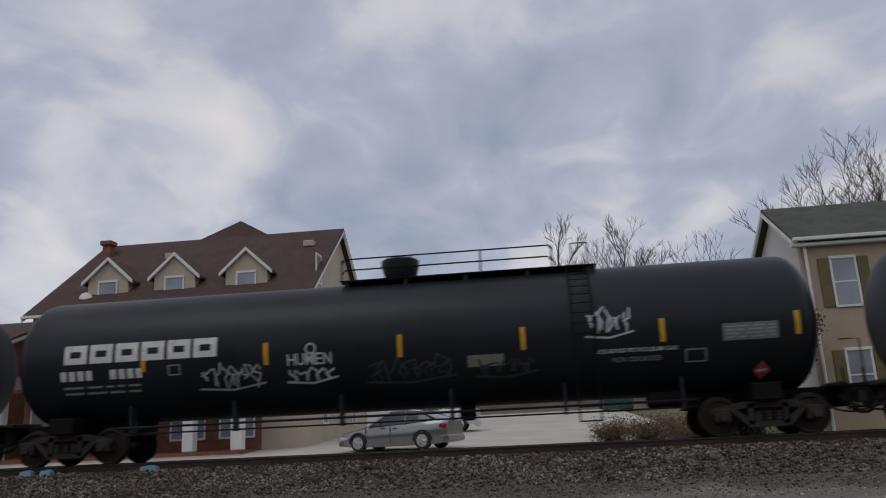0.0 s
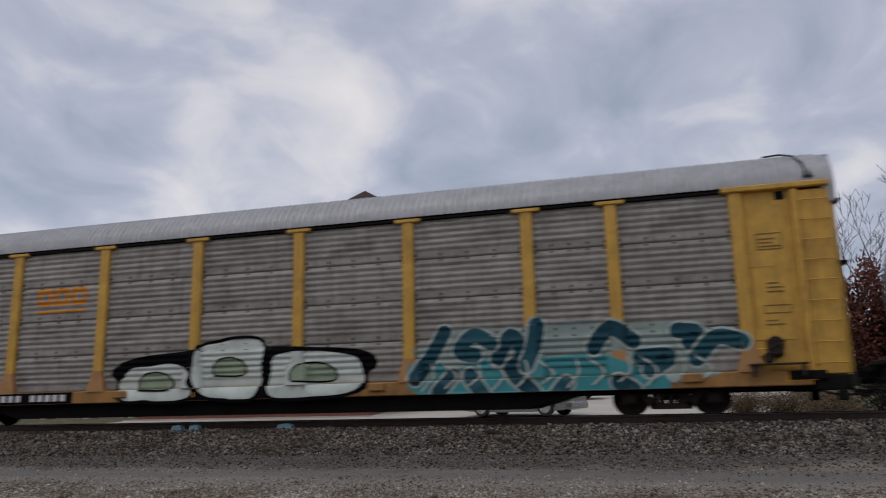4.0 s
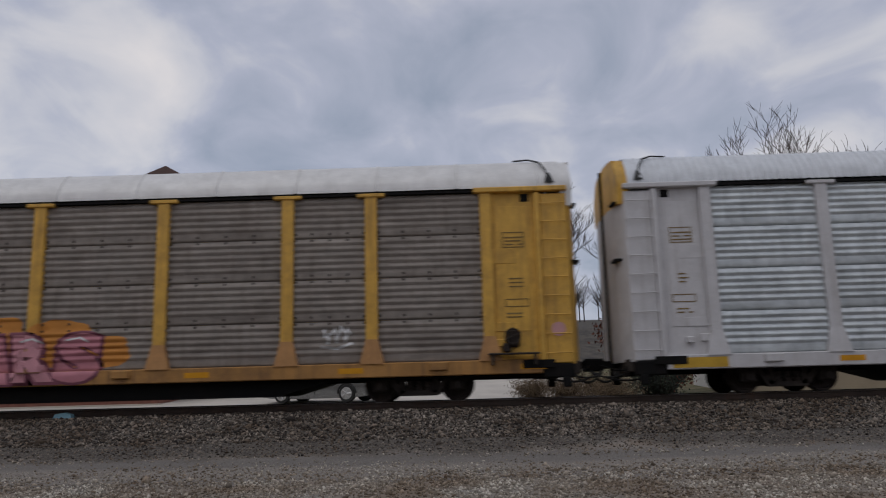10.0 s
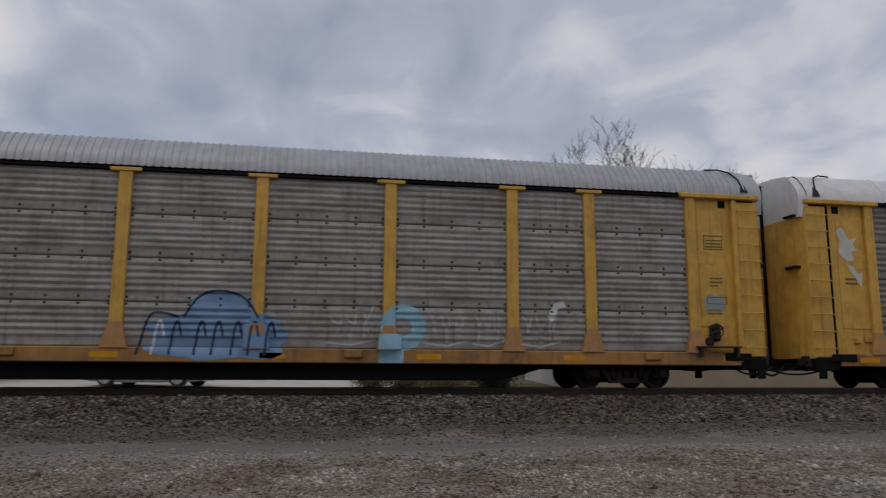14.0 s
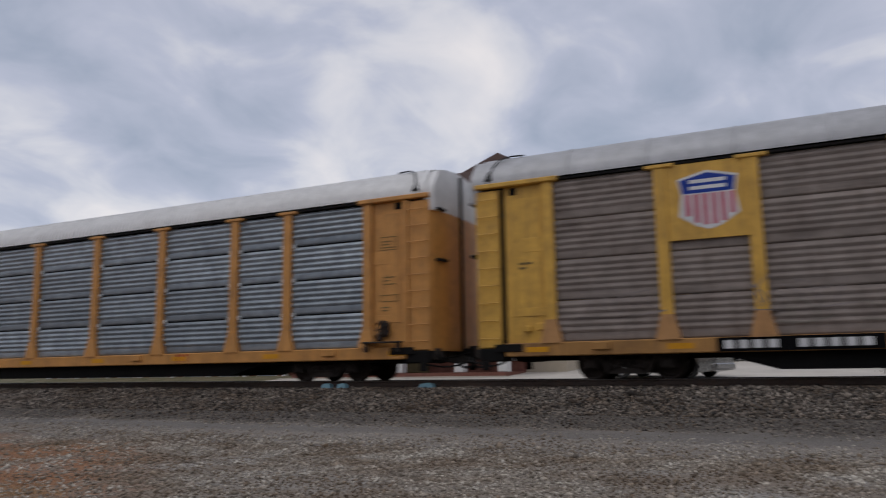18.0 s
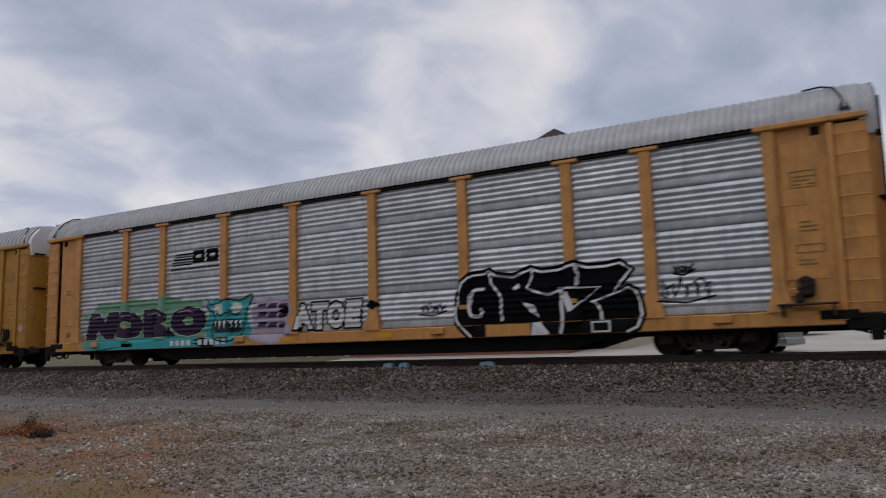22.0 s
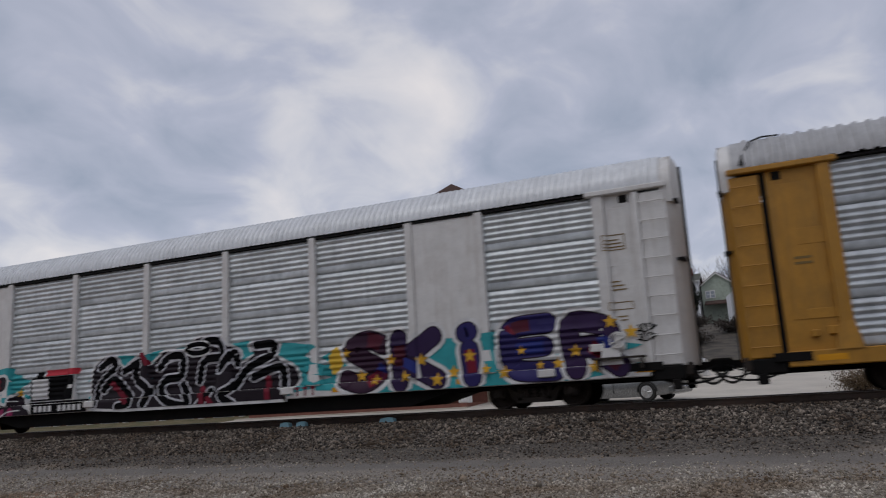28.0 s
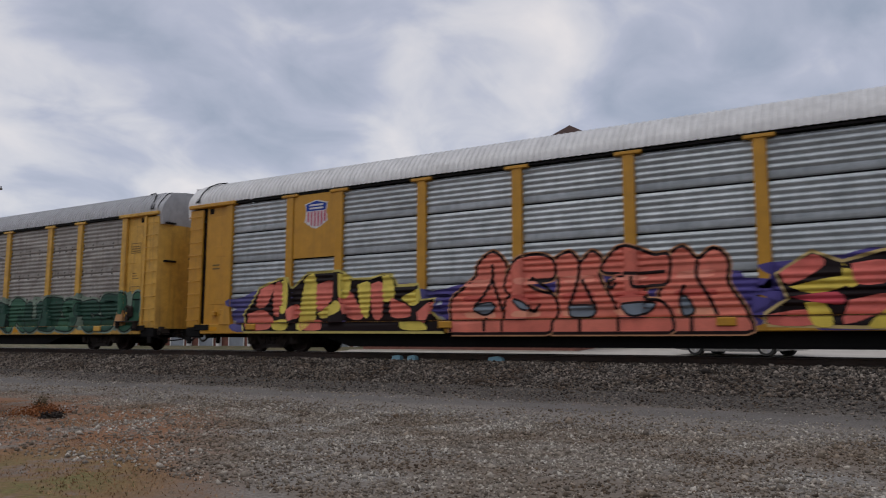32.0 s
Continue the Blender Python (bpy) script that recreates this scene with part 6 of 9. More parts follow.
for pts, w in (([(-8.67, 1.75), (-8.98, 1.72), (-9.07, 1.46), (-9.03, 1.14), (-8.85, 1.07), (-8.75, 1.16), (-8.79, 1.27)], 0.09), ([(-8.51, 2.14), (-8.47, 1.87), (-8.23, 1.55), (-8.22, 1.19), (-8.21, 0.93)], 0.07),
               ([(-7.34, 2.13), (-7.4, 1.89), (-7.5, 1.72), (-7.32, 1.62), (-6.95, 1.51), (-6.63, 1.62)], 0.06), ([(-6.67, 1.67), (-6.6, 1.32), (-6.57, 0.9), (-6.64, 0.57)], 0.08),
               ([(-6.24, 2.16), (-6.19, 1.93), (-6.22, 1.68)], 0.06), ([(-5.81, 1.28), (-5.69, 1.11), (-5.66, 0.86)], 0.07)):
    paint(A7, "letter_line", stroke(curve(pts), w), C_WHT, 0.014, "white letter line")
paint(A7, "letter_line", join_polys(stroke([(-6.64, 1.64), (-5.66, 1.62), (-6.38, 1.10), (-6.62, 1.60)], 0.06)), C_WHT, 0.0155)
paint(A7, "letter_shine", fan([(-6.62, 1.55), (-6.45, 1.55), (-6.3, 1.2), (-6.43, 1.06)]), C_WHT, 0.0165)
paint(A7, "letter_line", stroke([(-5.4, 1.42), (-5.9, 1.28)], 0.05), C_WHT, 0.0155)
paint(A7, "letter_hole", fan([(-7.88, 1.74), (-7.73, 1.84), (-7.69, 1.73), (-7.84, 1.65)]), C_WHT, 0.014)
paint(A7, "letter_hole", fan([(-7.66, 1.38), (-7.33, 1.28), (-7.21, 0.97), (-7.43, 1.11)]), C_WHT, 0.014)
paint(A7, "letter_hole", fan([(-7.35, 0.85), (-7.16, 0.89), (-6.91, 0.56), (-7.39, 0.56)]), C_WHT, 0.014)
paint(A7, "stencil_box", hollow(-5.88, 0.57, -5.43, 0.83, 0.04), C_WHT, 0.014)
for a, b, z0, z1, sd, m in ((-4.35, -3.1, 1.15, 1.75, 41, C_BLK), (-10.65, -9.75, 1.15, 1.5, 42, C_DPUR), (-4.0, -3.5, 1.75, 2.0, 43, C_BLK)):
    paint(A7, "tag", scribble(a, z0, b, z1, sd, 0.04, 5), m, 0.008, "dark sprayed tag")

# eighth autorack
paint(A8, "logo_bracket", stroke([(-19.6, 3.56), (-19.82, 3.56), (-19.82, 3.05), (-19.6, 3.05)], 0.06), C_BLK, 0.006)
paint(A8, "logo_bracket", stroke([(-18.66, 3.56), (-18.44, 3.56), (-18.44, 3.05), (-18.66, 3.05)], 0.06), C_BLK, 0.006)
for k in range(3):
    paint(A8, "logo_block", hollow(-19.6 + k * 0.33, 3.18, -19.32 + k * 0.33, 3.44, 0.08), C_BLK, 0.006, "black block logo")
sill_marks(A8, -20.0, -17.5)
red_marks(A8, -8.6, -7.7)

# ninth autorack
def side_band(car, x0, z0, x1, z1, m, seed):
    paint(car, "spray_cloud", blob(x0, z0, x1, z1, seed, waves=11, rough=0.09, n=80), m, 0.004, "bright spray cloud")


side_band(A9, -25.6, 0.4, -19.4, 2.12, C_CYAN, 101)
side_band(A9, -17.2, 0.4, -8.8, 2.2, C_CYAN, 102)
side_band(A9, -9.4, 0.4, -0.8, 1.85, C_CYAN, 103)
WORD = [(-24.86, 0.58), (-24.8, 0.89), (-24.34, 1.17), (-24.54, 1.69), (-24.04, 1.79), (-23.54, 1.51), (-23.31, 1.82), (-22.81, 1.81), (-22.18, 1.84), (-21.55, 1.67), (-20.95, 1.75), (-20.47, 1.74), (-20.51, 1.37), (-20.84, 1.29), (-20.72, 0.99), (-20.37, 0.86), (-20.28, 1.08), (-19.86, 1.2), (-19.62, 0.8), (-19.38, 0.66), (-19.47, 0.27), (-21.95, 0.38), (-24.42, 0.42)]
paint(A9, "letter_edge", stroke(curve(WORD[:20]), 0.17), C_WHT, 0.008, "white graffiti edge")
paint(A9, "spray_fill", filled(WORD), colour(26, 13, 27), 0.0135, "black graffiti field")
for k, (x, z) in enumerate([(-24.32, 1.5), (-24.02, 0.61), (-22.54, 1.56), (-21.82, 1.35), (-21.85, 0.69), (-20.88, 1.53), (-20.19, 0.58), (-23.36, 0.86), (-20.61, 0.58), (-22.94, 1.62)]):
    paint(A9, "colour_patch", blob(x - 0.17, z - 0.24, x + 0.17, z + 0.24, 220 + k, waves=3, rough=0.18), (C_MAG, C_CRIM)[k % 2], 0.0165)
for pts in ([(-22.85, 1.76), (-22.63, 1.4), (-22.37, 1.39), (-22.18, 1.53)],
            [(-22.37, 1.39), (-22.57, 1.12), (-22.94, 1.03)],
            [(-22.18, 1.53), (-22.01, 1.16), (-21.99, 0.88), (-22.26, 0.39)],
            [(-21.26, 1.58), (-21.05, 1.32), (-21.02, 0.83), (-21.13, 0.39)],
            [(-20.98, 1.3), (-20.69, 1.29)],
            [(-21.01, 0.9), (-20.58, 0.95)],
            [(-20.36, 1.01), (-20.01, 0.99)],
            [(-24.39, 1.06), (-24.18, 0.75), (-24.24, 0.45)],
            [(-20.76, 0.45), (-20.32, 0.67), (-19.77, 0.71)]):
    paint(A9, "letter_line", stroke(curve(pts), 0.036), C_WHT, 0.0195, "white letter line")
paint(A9, "letter_hole", filled([(-24.04, 1.61), (-23.65, 1.51), (-23.77, 1.18), (-23.9, 0.95), (-23.99, 1.19)]), C_WHT, 0.0215)
for hole, m in (([(-21.62, 1.58), (-21.43, 1.74), (-21.36, 1.2), (-21.53, 0.75), (-21.7, 0.83), (-21.7, 1.32)], C_CYAN), ([(-23.26, 1.53), (-23.04, 1.43), (-23.1, 1.16), (-23.3, 1.12)], C_WHT)):
    paint(A9, "letter_hole", edge(hole, 0.06), C_WHT, 0.0215)
    paint(A9, "letter_hole", filled(hole), m, 0.0235)
for x, z in ((-22.25, 0.54), (-21.24, 1.63), (-19.87, 1.24)):
    paint(A9, "star", star(x, z, 0.16), C_GOLD, 0.0255, "gold star")
MIDDLE = [(-16.85, 0.64), (-16.89, 1.28), (-16.76, 1.88), (-16.1, 2.13), (-15.69, 1.73), (-14.99, 2.07), (-14.7, 1.74), (-14.39, 1.92), (-14.11, 2.08), (-13.44, 2.04), (-13.18, 2.1), (-13.03, 2.34), (-12.52, 2.39), (-12.11, 2.28), (-11.93, 2.1), (-11.52, 1.87), (-11.51, 1.55), (-11.08, 1.77), (-11.17, 2.08), (-10.31, 2.06), (-10.33, 1.66), (-9.76, 1.33), (-9.66, 0.99), (-10.05, 0.68), (-10.09, 0.49), (-11.61, 0.46), (-12.14, 0.33), (-12.86, 0.4), (-15.03, 0.52)]
paint(A9, "letter_edge", edge(MIDDLE, 0.16), C_WHT, 0.008)
paint(A9, "spray_fill", filled(MIDDLE), colour(28, 18, 28), 0.0135, "black graffiti field")
for k, pts in enumerate(([(-16.55, 1.79), (-16.14, 2), (-16.03, 1.75), (-16.57, 1.26), (-16.7, 0.74)],
        [(-16.41, 1.14), (-15.96, 1.41), (-15.33, 0.78), (-15.78, 0.62)],
        [(-15.62, 1.63), (-15.03, 1.87), (-15.21, 1.48), (-14.64, 1.04), (-14.84, 0.65)],
        [(-14.29, 1.64), (-14.01, 1.89), (-13.51, 1.9), (-13.52, 1.37), (-14.04, 1.29), (-14.25, 0.98), (-13.88, 0.66), (-13.22, 0.57), (-13.44, 1.11)],
        [(-13.11, 1.99), (-12.61, 2.26), (-12.16, 2.17), (-12.11, 1.81), (-12.71, 1.73), (-12.87, 1.19)],
        [(-12.15, 1.46), (-11.71, 1.88), (-11.58, 1.59)],
        [(-10.99, 2.02), (-10.43, 2.01), (-10.52, 1.72), (-11.23, 1.43), (-11.7, 0.96), (-12.1, 0.76), (-11.7, 0.5)],
        [(-11.06, 1.18), (-10.19, 1.39), (-10.09, 0.92)],
        [(-12.5, 0.88), (-12.86, 0.48)])):
    paint(A9, "letter_edge", fat([pts], 0.32), colour(196, 196, 202), 0.0165 + 0.0085 * (k % 2))
    paint(A9, "letter", fat([pts], 0.21), C_BLK, 0.0205 + 0.0085 * (k % 2), "black sprayed letter")
for pts in ([(-12.77, 0.97), (-12.72, 0.48)], [(-10.59, 1.12), (-10.55, 0.51)], [(-14.89, 2.04), (-14.73, 1.81)], [(-16.06, 1.3), (-15.48, 0.76)], [(-12.5, 0.68), (-12.36, 0.46)]):
    paint(A9, "colour_patch", fat([pts], 0.17), C_CRIM, 0.0345)
for w_, m_, l_ in ((0.22, C_WHT, 0.036), (0.13, C_BLK, 0.038)):
    paint(A9, "halo", stroke([(-12.95 + 0.38 * math.cos(a * 0.524), 2.08 + 0.13 * math.sin(a * 0.524)) for a in range(13)], w_), m_, l_)
paint(A9, "box_shape", rect(-19.4, 1.0, -18.7, 1.62), C_WHT, 0.008, "white box shape")
paint(A9, "box_shape", rect(-18.7, 0.95, -17.6, 1.62), C_BLK, 0.008, "black box shape")
paint(A9, "box_roof", rect(-18.8, 1.68, -17.4, 1.86), colour(190, 50, 64), 0.008, "red box roof")
paint(A9, "box_frame", hollow(-19.45, 0.95, -17.55, 1.66, 0.05), C_BLK, 0.012)
paint(A9, "box_chimney", rect(-19.2, 1.66, -18.9, 1.82), C_BLK, 0.008)
paint(A9, "box_bumper", rect(-19.5, 0.86, -17.0, 0.92), C_BLK, 0.010)
sill_marks(A9, -19.3, -17.0)
red_marks(A9, -9.75, -9.05)
piece(A9, "SKIER", -8.45, 0.56, -1.2, 2.12, (colour(50, 22, 46), colour(44, 26, 66), C_IND, C_IND, colour(50, 30, 70)), colour(30, 12, 30), C_WHT, 7, 0.44, 0.03, 0.10, (C_CRIM, colour(34, 46, 120), colour(80, 20, 40)), squeeze=0.5, each=True)
rs_ = random.Random(77)
for k in range(18):
    paint(A9, "star", star(-8.2 + k * 0.42, rs_.uniform(0.75, 1.8), rs_.uniform(0.11, 0.19)), C_GOLD, 0.034, "gold star")
paint(A9, "glow", blob(-8.75, 1.05, -8.3, 1.8, 131, waves=4), colour(220, 180, 60), 0.005)
for z in (1.3, 1.5):
    paint(A9, "tag", scribble(-0.95, z, -0.5, z + 0.2, 132, 0.03, 3), C_BLK, 0.008)

# tenth autorack
shield(A10, -21.75, -20.88, 3.60, 4.46, M_GOLD2, -22.18, -20.55, low=2.75)
sill_marks(A10, -21.0, -18.6)
side_band(A10, -25.2, 0.45, -16.6, 1.95, colour(92, 88, 140), 141)
side_band(A10, -17.6, 0.45, -8.6, 2.0, C_PURP, 142)
side_band(A10, -9.6, 0.45, -1.7, 2.2, C_PURP, 143)
SPIKY = [(-24.07, 0.63), (-24.15, 1.16), (-23.84, 1.46), (-23.55, 1.91), (-22.69, 2.16), (-22.34, 2.15), (-22.19, 1.86), (-21.62, 2.28), (-20.37, 2.28), (-19.96, 2.03), (-19.35, 2.02), (-18.93, 2.12), (-18.64, 2.11), (-18.43, 1.8), (-17.71, 1.81), (-17.63, 1.38), (-17.24, 1.43), (-17.39, 1.11), (-17.01, 0.78), (-16.86, 0.59)]
paint(A10, "letter_edge", edge(SPIKY, 0.14, False), colour(206, 190, 110), 0.008)
paint(A10, "spray_fill", filled(SPIKY, smooth=False), colour(24, 8, 10), 0.0135, "black graffiti field")
for k, (hue, bar) in enumerate((("s", [(-23.52, 1.89), (-22.97, 2.04), (-23.22, 1.41), (-23.66, 1.36)]),
        ("s", [(-22.97, 1.98), (-22.65, 2.06), (-22.63, 1.15), (-22.93, 1.13)]),
        ("y", [(-22.63, 2.1), (-22.33, 2.13), (-22.34, 1.26), (-22.57, 1.19)]),
        ("s", [(-23.99, 1.16), (-23.37, 1.26), (-22.95, 0.96), (-23.04, 0.68), (-23.96, 0.69)]),
        ("y", [(-22.94, 0.92), (-22.3, 0.95), (-22.34, 0.66), (-22.83, 0.67)]),
        ("s", [(-22.36, 1.24), (-21.98, 1.41), (-21.87, 1.12), (-22.23, 0.91)]),
        ("y", [(-21.73, 2.15), (-21.33, 2.23), (-21.3, 0.97), (-21.93, 0.68)]),
        ("s", [(-21.28, 1.97), (-20.63, 2.03), (-20.71, 1.49), (-21.21, 1.18)]),
        ("y", [(-20.41, 2.24), (-20.04, 2.12), (-20.11, 1.58), (-20.38, 1.59)]),
        ("y", [(-21.21, 1.11), (-20.48, 1.48), (-20.34, 1.17), (-21.02, 0.97)]),
        ("s", [(-20.38, 1.52), (-20.1, 1.79), (-19.56, 1), (-20.12, 0.99)]),
        ("y", [(-19.78, 1.9), (-19.34, 1.93), (-19.39, 1), (-19.64, 1.14)]),
        ("s", [(-19.32, 1.9), (-18.93, 1.91), (-18.93, 1), (-19.25, 1.01)]),
        ("y", [(-18.92, 2.09), (-18.63, 2.08), (-18.51, 1.53), (-18.87, 1.41)]),
        ("s", [(-18.63, 1.5), (-18.01, 1.24), (-18.02, 0.98), (-18.62, 0.99)]),
        ("y", [(-18.31, 1.49), (-17.69, 1.71), (-17.67, 1.33), (-17.98, 1.27)]),
        ("s", [(-17.71, 1.08), (-17.28, 1.37), (-17.43, 0.85), (-17.62, 0.79)]),
        ("y", [(-18.26, 0.86), (-17.63, 0.85), (-17.39, 0.63), (-18.18, 0.64)]),
        ("s", [(-21.81, 0.9), (-21.11, 0.93), (-21.01, 0.65), (-21.76, 0.66)]))):
    paint(A10, "letter", filled(bar, n=3), {"s": colour(226, 124, 108), "y": colour(228, 206, 96)}[hue], 0.0175 + 0.0035 * (k % 3), "sprayed letter stroke")
# the salmon letters: outline, hole and inner lines of each
SALMON = [
    ([(-16.64, 0.56), (-16.7, 1.32), (-16.31, 1.66), (-15.95, 1.99), (-15.91, 2.24), (-15.5, 2.54), (-15.15, 2.21), (-15.17, 1.93), (-15.02, 1.43), (-14.79, 1), (-14.81, 0.55)],
     [(-16.04, 1.12), (-15.95, 1.22), (-15.56, 1.27), (-15.48, 1.14), (-15.74, 1.01)], ([(-15.51, 2.26), (-15.52, 1.88), (-15.73, 1.52), (-16.02, 1.21)], [(-15.52, 1.87), (-15.38, 1.5), (-15.23, 1.07)], [(-15.7, 0.92), (-15.7, 0.58)],)),  # A
    ([(-15.17, 0.54), (-15.17, 0.97), (-15.11, 1.33), (-14.98, 1.43), (-15.14, 1.65), (-15.08, 1.97), (-14.8, 2.3), (-14.45, 2.4), (-14.06, 2.36), (-13.86, 2.18), (-13.88, 1.88), (-14.13, 1.81), (-14.42, 1.85), (-14.53, 1.66), (-14.19, 1.49), (-13.89, 1.4), (-13.78, 1.08), (-13.9, 0.78), (-14.04, 0.54)],
     [(-14.9, 1.34), (-14.65, 1.26), (-14.49, 1.11), (-14.69, 1.14)], ([(-14.45, 1.87), (-14.19, 1.72), (-13.89, 1.5)], [(-14.5, 1.1), (-14.35, 1.06), (-14.23, 1.23)],)),  # S
    ([(-13.9, 0.54), (-14.01, 0.92), (-13.78, 1.33), (-13.7, 1.74), (-13.86, 2.19), (-13.45, 2.42), (-13.18, 2.16), (-12.89, 2.4), (-12.66, 2.17), (-12.76, 1.9), (-12.63, 1.56), (-12.4, 1.22), (-12.23, 0.89), (-12.24, 0.53)],
     [(-13.45, 1.15), (-12.88, 1.13), (-12.94, 0.92), (-13.41, 0.93)], ([(-13.2, 2.18), (-13.26, 1.72), (-13.49, 1.11)], [(-13.15, 1.78), (-12.98, 1.44), (-12.81, 1.1)], [(-13.17, 0.9), (-13.18, 0.55)],)),  # A
    ([(-12.23, 0.53), (-12.23, 0.86), (-12.34, 1.22), (-12.5, 1.59), (-12.16, 1.88), (-12.65, 1.98), (-12.33, 2.39), (-12.09, 2.47), (-11.76, 2.37), (-11.43, 2.23), (-11.13, 2.22), (-11.14, 1.83), (-11.21, 1.63), (-11.65, 1.58), (-11.66, 1.26), (-11.34, 1.2), (-11.12, 0.94), (-11.13, 0.53)],
     [(-12.18, 1.15), (-11.79, 1.18), (-11.45, 1.15), (-11.72, 0.95), (-12, 0.95)], ([(-12.16, 1.88), (-11.84, 1.86), (-11.19, 1.88)], [(-11.94, 1.8), (-11.91, 1.57), (-11.65, 1.56)], [(-12.52, 1.76), (-12.44, 1.54), (-12.33, 1.68)],)),  # E
    ([(-11.11, 0.53), (-11.09, 0.87), (-11.24, 1.13), (-11.32, 1.39), (-11.13, 1.7), (-11.08, 2.18), (-10.79, 2.38), (-10.49, 2.09), (-10.15, 2.31), (-9.89, 2.05), (-9.91, 1.59), (-9.7, 1.22), (-9.54, 0.91), (-9.53, 0.52)],
     [(-10.88, 1.24), (-10.76, 1.29), (-10.62, 1), (-10.81, 0.92)], ([(-10.49, 2.09), (-10.52, 1.74), (-10.28, 1.29), (-10.11, 0.89)], [(-10.78, 1.56), (-10.85, 1.44), (-10.88, 1.24)], [(-10.63, 0.87), (-10.64, 0.54)],)),  # N
]
for k, (outer, hole, inner) in enumerate(SALMON):
    up = 0.0075 * (k % 2)
    paint(A10, "letter_edge", edge(outer, 0.21), colour(206, 150, 110), 0.008 + up)
    paint(A10, "letter_outline", edge(outer, 0.14), colour(26, 8, 10), 0.014 + up)
    paint(A10, "letter", filled(outer), (colour(228, 128, 108), colour(222, 120, 102))[k % 2], 0.0185 + up, "salmon sprayed letter")
    x0, x1 = min(p[0] for p in outer), max(p[0] for p in outer)
    for j in range(3):
        z = 1.0 + 0.4 * j
        paint(A10, "letter_shade", blob(x0 + 0.16 * (x1 - x0), z - 0.1, x1 - 0.3 * (x1 - x0), z + 0.08, 300 + 5 * k + j, waves=2, rough=0.12), (colour(234, 158, 128), colour(206, 98, 86), colour(236, 150, 128))[j], 0.0205 + up)
    paint(A10, "letter_hole", edge(hole, 0.10), colour(26, 8, 10), 0.0315)
    paint(A10, "letter_hole", filled(hole), colour(120, 130, 140), 0.0345)
    for pts in inner:
        paint(A10, "letter_line", stroke(curve(pts), 0.075), colour(26, 8, 10), 0.0325)
paint(A10, "deck_line", rect(-24.4, 0.85, -2.0, 0.875), colour(40, 14, 18), 0.0375)
SPIKES = [(-9.13, 0.7), (-9.13, 0.88), (-8.7, 1.2), (-8.91, 1.71), (-8.24, 2.13), (-7.71, 1.89), (-6.98, 2.08), (-6.08, 2.05), (-5.59, 2.14), (-4.76, 1.92), (-4.13, 2.06), (-3.52, 2.16), (-2.96, 1.72), (-2.43, 1.26), (-2.51, 1.05), (-2.16, 0.89), (-2.18, 0.62), (-2.34, 0.59), (-4.72, 0.6), (-5.83, 0.6)]
paint(A10, "letter_edge", edge(SPIKES, 0.14, False), colour(206, 180, 120), 0.008)
paint(A10, "spray_fill", filled(SPIKES, smooth=False), colour(24, 8, 10), 0.0135, "black graffiti field")
for k, (hue, bar) in enumerate((("s", [(-9.09, 0.88), (-8.43, 0.98), (-8.27, 0.67), (-9.06, 0.68)]),
        ("y", [(-8.42, 1.12), (-8.04, 1.08), (-7.92, 0.66), (-8.27, 0.67)]),
        ("r", [(-8.7, 1.24), (-7.83, 1.32), (-7.73, 1.07), (-8.26, 1.13)]),
        ("s", [(-8.86, 1.75), (-8.24, 2.09), (-8.03, 1.86), (-8.69, 1.49)]),
        ("y", [(-8.69, 1.45), (-7.71, 1.64), (-7.67, 1.43), (-8.26, 1.3)]),
        ("s", [(-7.62, 1.15), (-6.89, 1.27), (-7, 0.96), (-7.73, 0.67)]),
        ("y", [(-7.71, 1.89), (-7.4, 1.54), (-7.61, 1.39), (-7.71, 1.64)]),
        ("s", [(-7.55, 1.87), (-6.93, 1.91), (-6.89, 1.51), (-7.46, 1.46)]),
        ("y", [(-6.94, 1.27), (-6.23, 1.79), (-6.3, 1.24), (-6.8, 1.19)]),
        ("y", [(-6.85, 1.11), (-6.6, 1.02), (-6.91, 0.64), (-7.32, 0.64)]),
        ("s", [(-6.23, 1.71), (-5.8, 1.53), (-6.11, 1.08), (-6.3, 1.16)]),
        ("s", [(-6.7, 0.95), (-6.11, 1), (-6.02, 0.62), (-6.81, 0.62)]),
        ("y", [(-5.69, 1.99), (-5.32, 1.88), (-5.58, 1.05), (-5.77, 0.98)]),
        ("s", [(-5.24, 1.49), (-4.76, 1.88), (-4.7, 1.31), (-5.34, 1.27)]),
        ("y", [(-4.59, 1.76), (-4.27, 1.81), (-4.35, 1.14), (-4.61, 1.23)]),
        ("s", [(-4.22, 1.96), (-3.61, 2.1), (-3.71, 1.7), (-4.24, 1.58)]),
        ("y", [(-3.62, 1.77), (-3.04, 1.69), (-3.39, 1.39), (-3.68, 1.48)]),
        ("s", [(-3.99, 1.35), (-2.89, 1.46), (-2.58, 1.2), (-4, 1.13)]),
        ("s", [(-5.3, 1.04), (-4.84, 0.98), (-5.08, 0.65), (-5.32, 0.62)]),
        ("y", [(-5.17, 0.88), (-4.44, 0.92), (-4.46, 0.64), (-5.18, 0.62)]),
        ("s", [(-4.44, 1), (-3.96, 0.98), (-4.1, 0.65), (-4.46, 0.64)]),
        ("y", [(-3.96, 1.09), (-3.07, 1.04), (-3.58, 0.92), (-3.96, 0.94)]),
        ("s", [(-3.66, 0.96), (-2.75, 0.99), (-2.69, 0.71), (-3.68, 0.67)]),
        ("y", [(-3.08, 0.86), (-2.31, 1.01), (-2.34, 0.62), (-3.1, 0.62)]))):
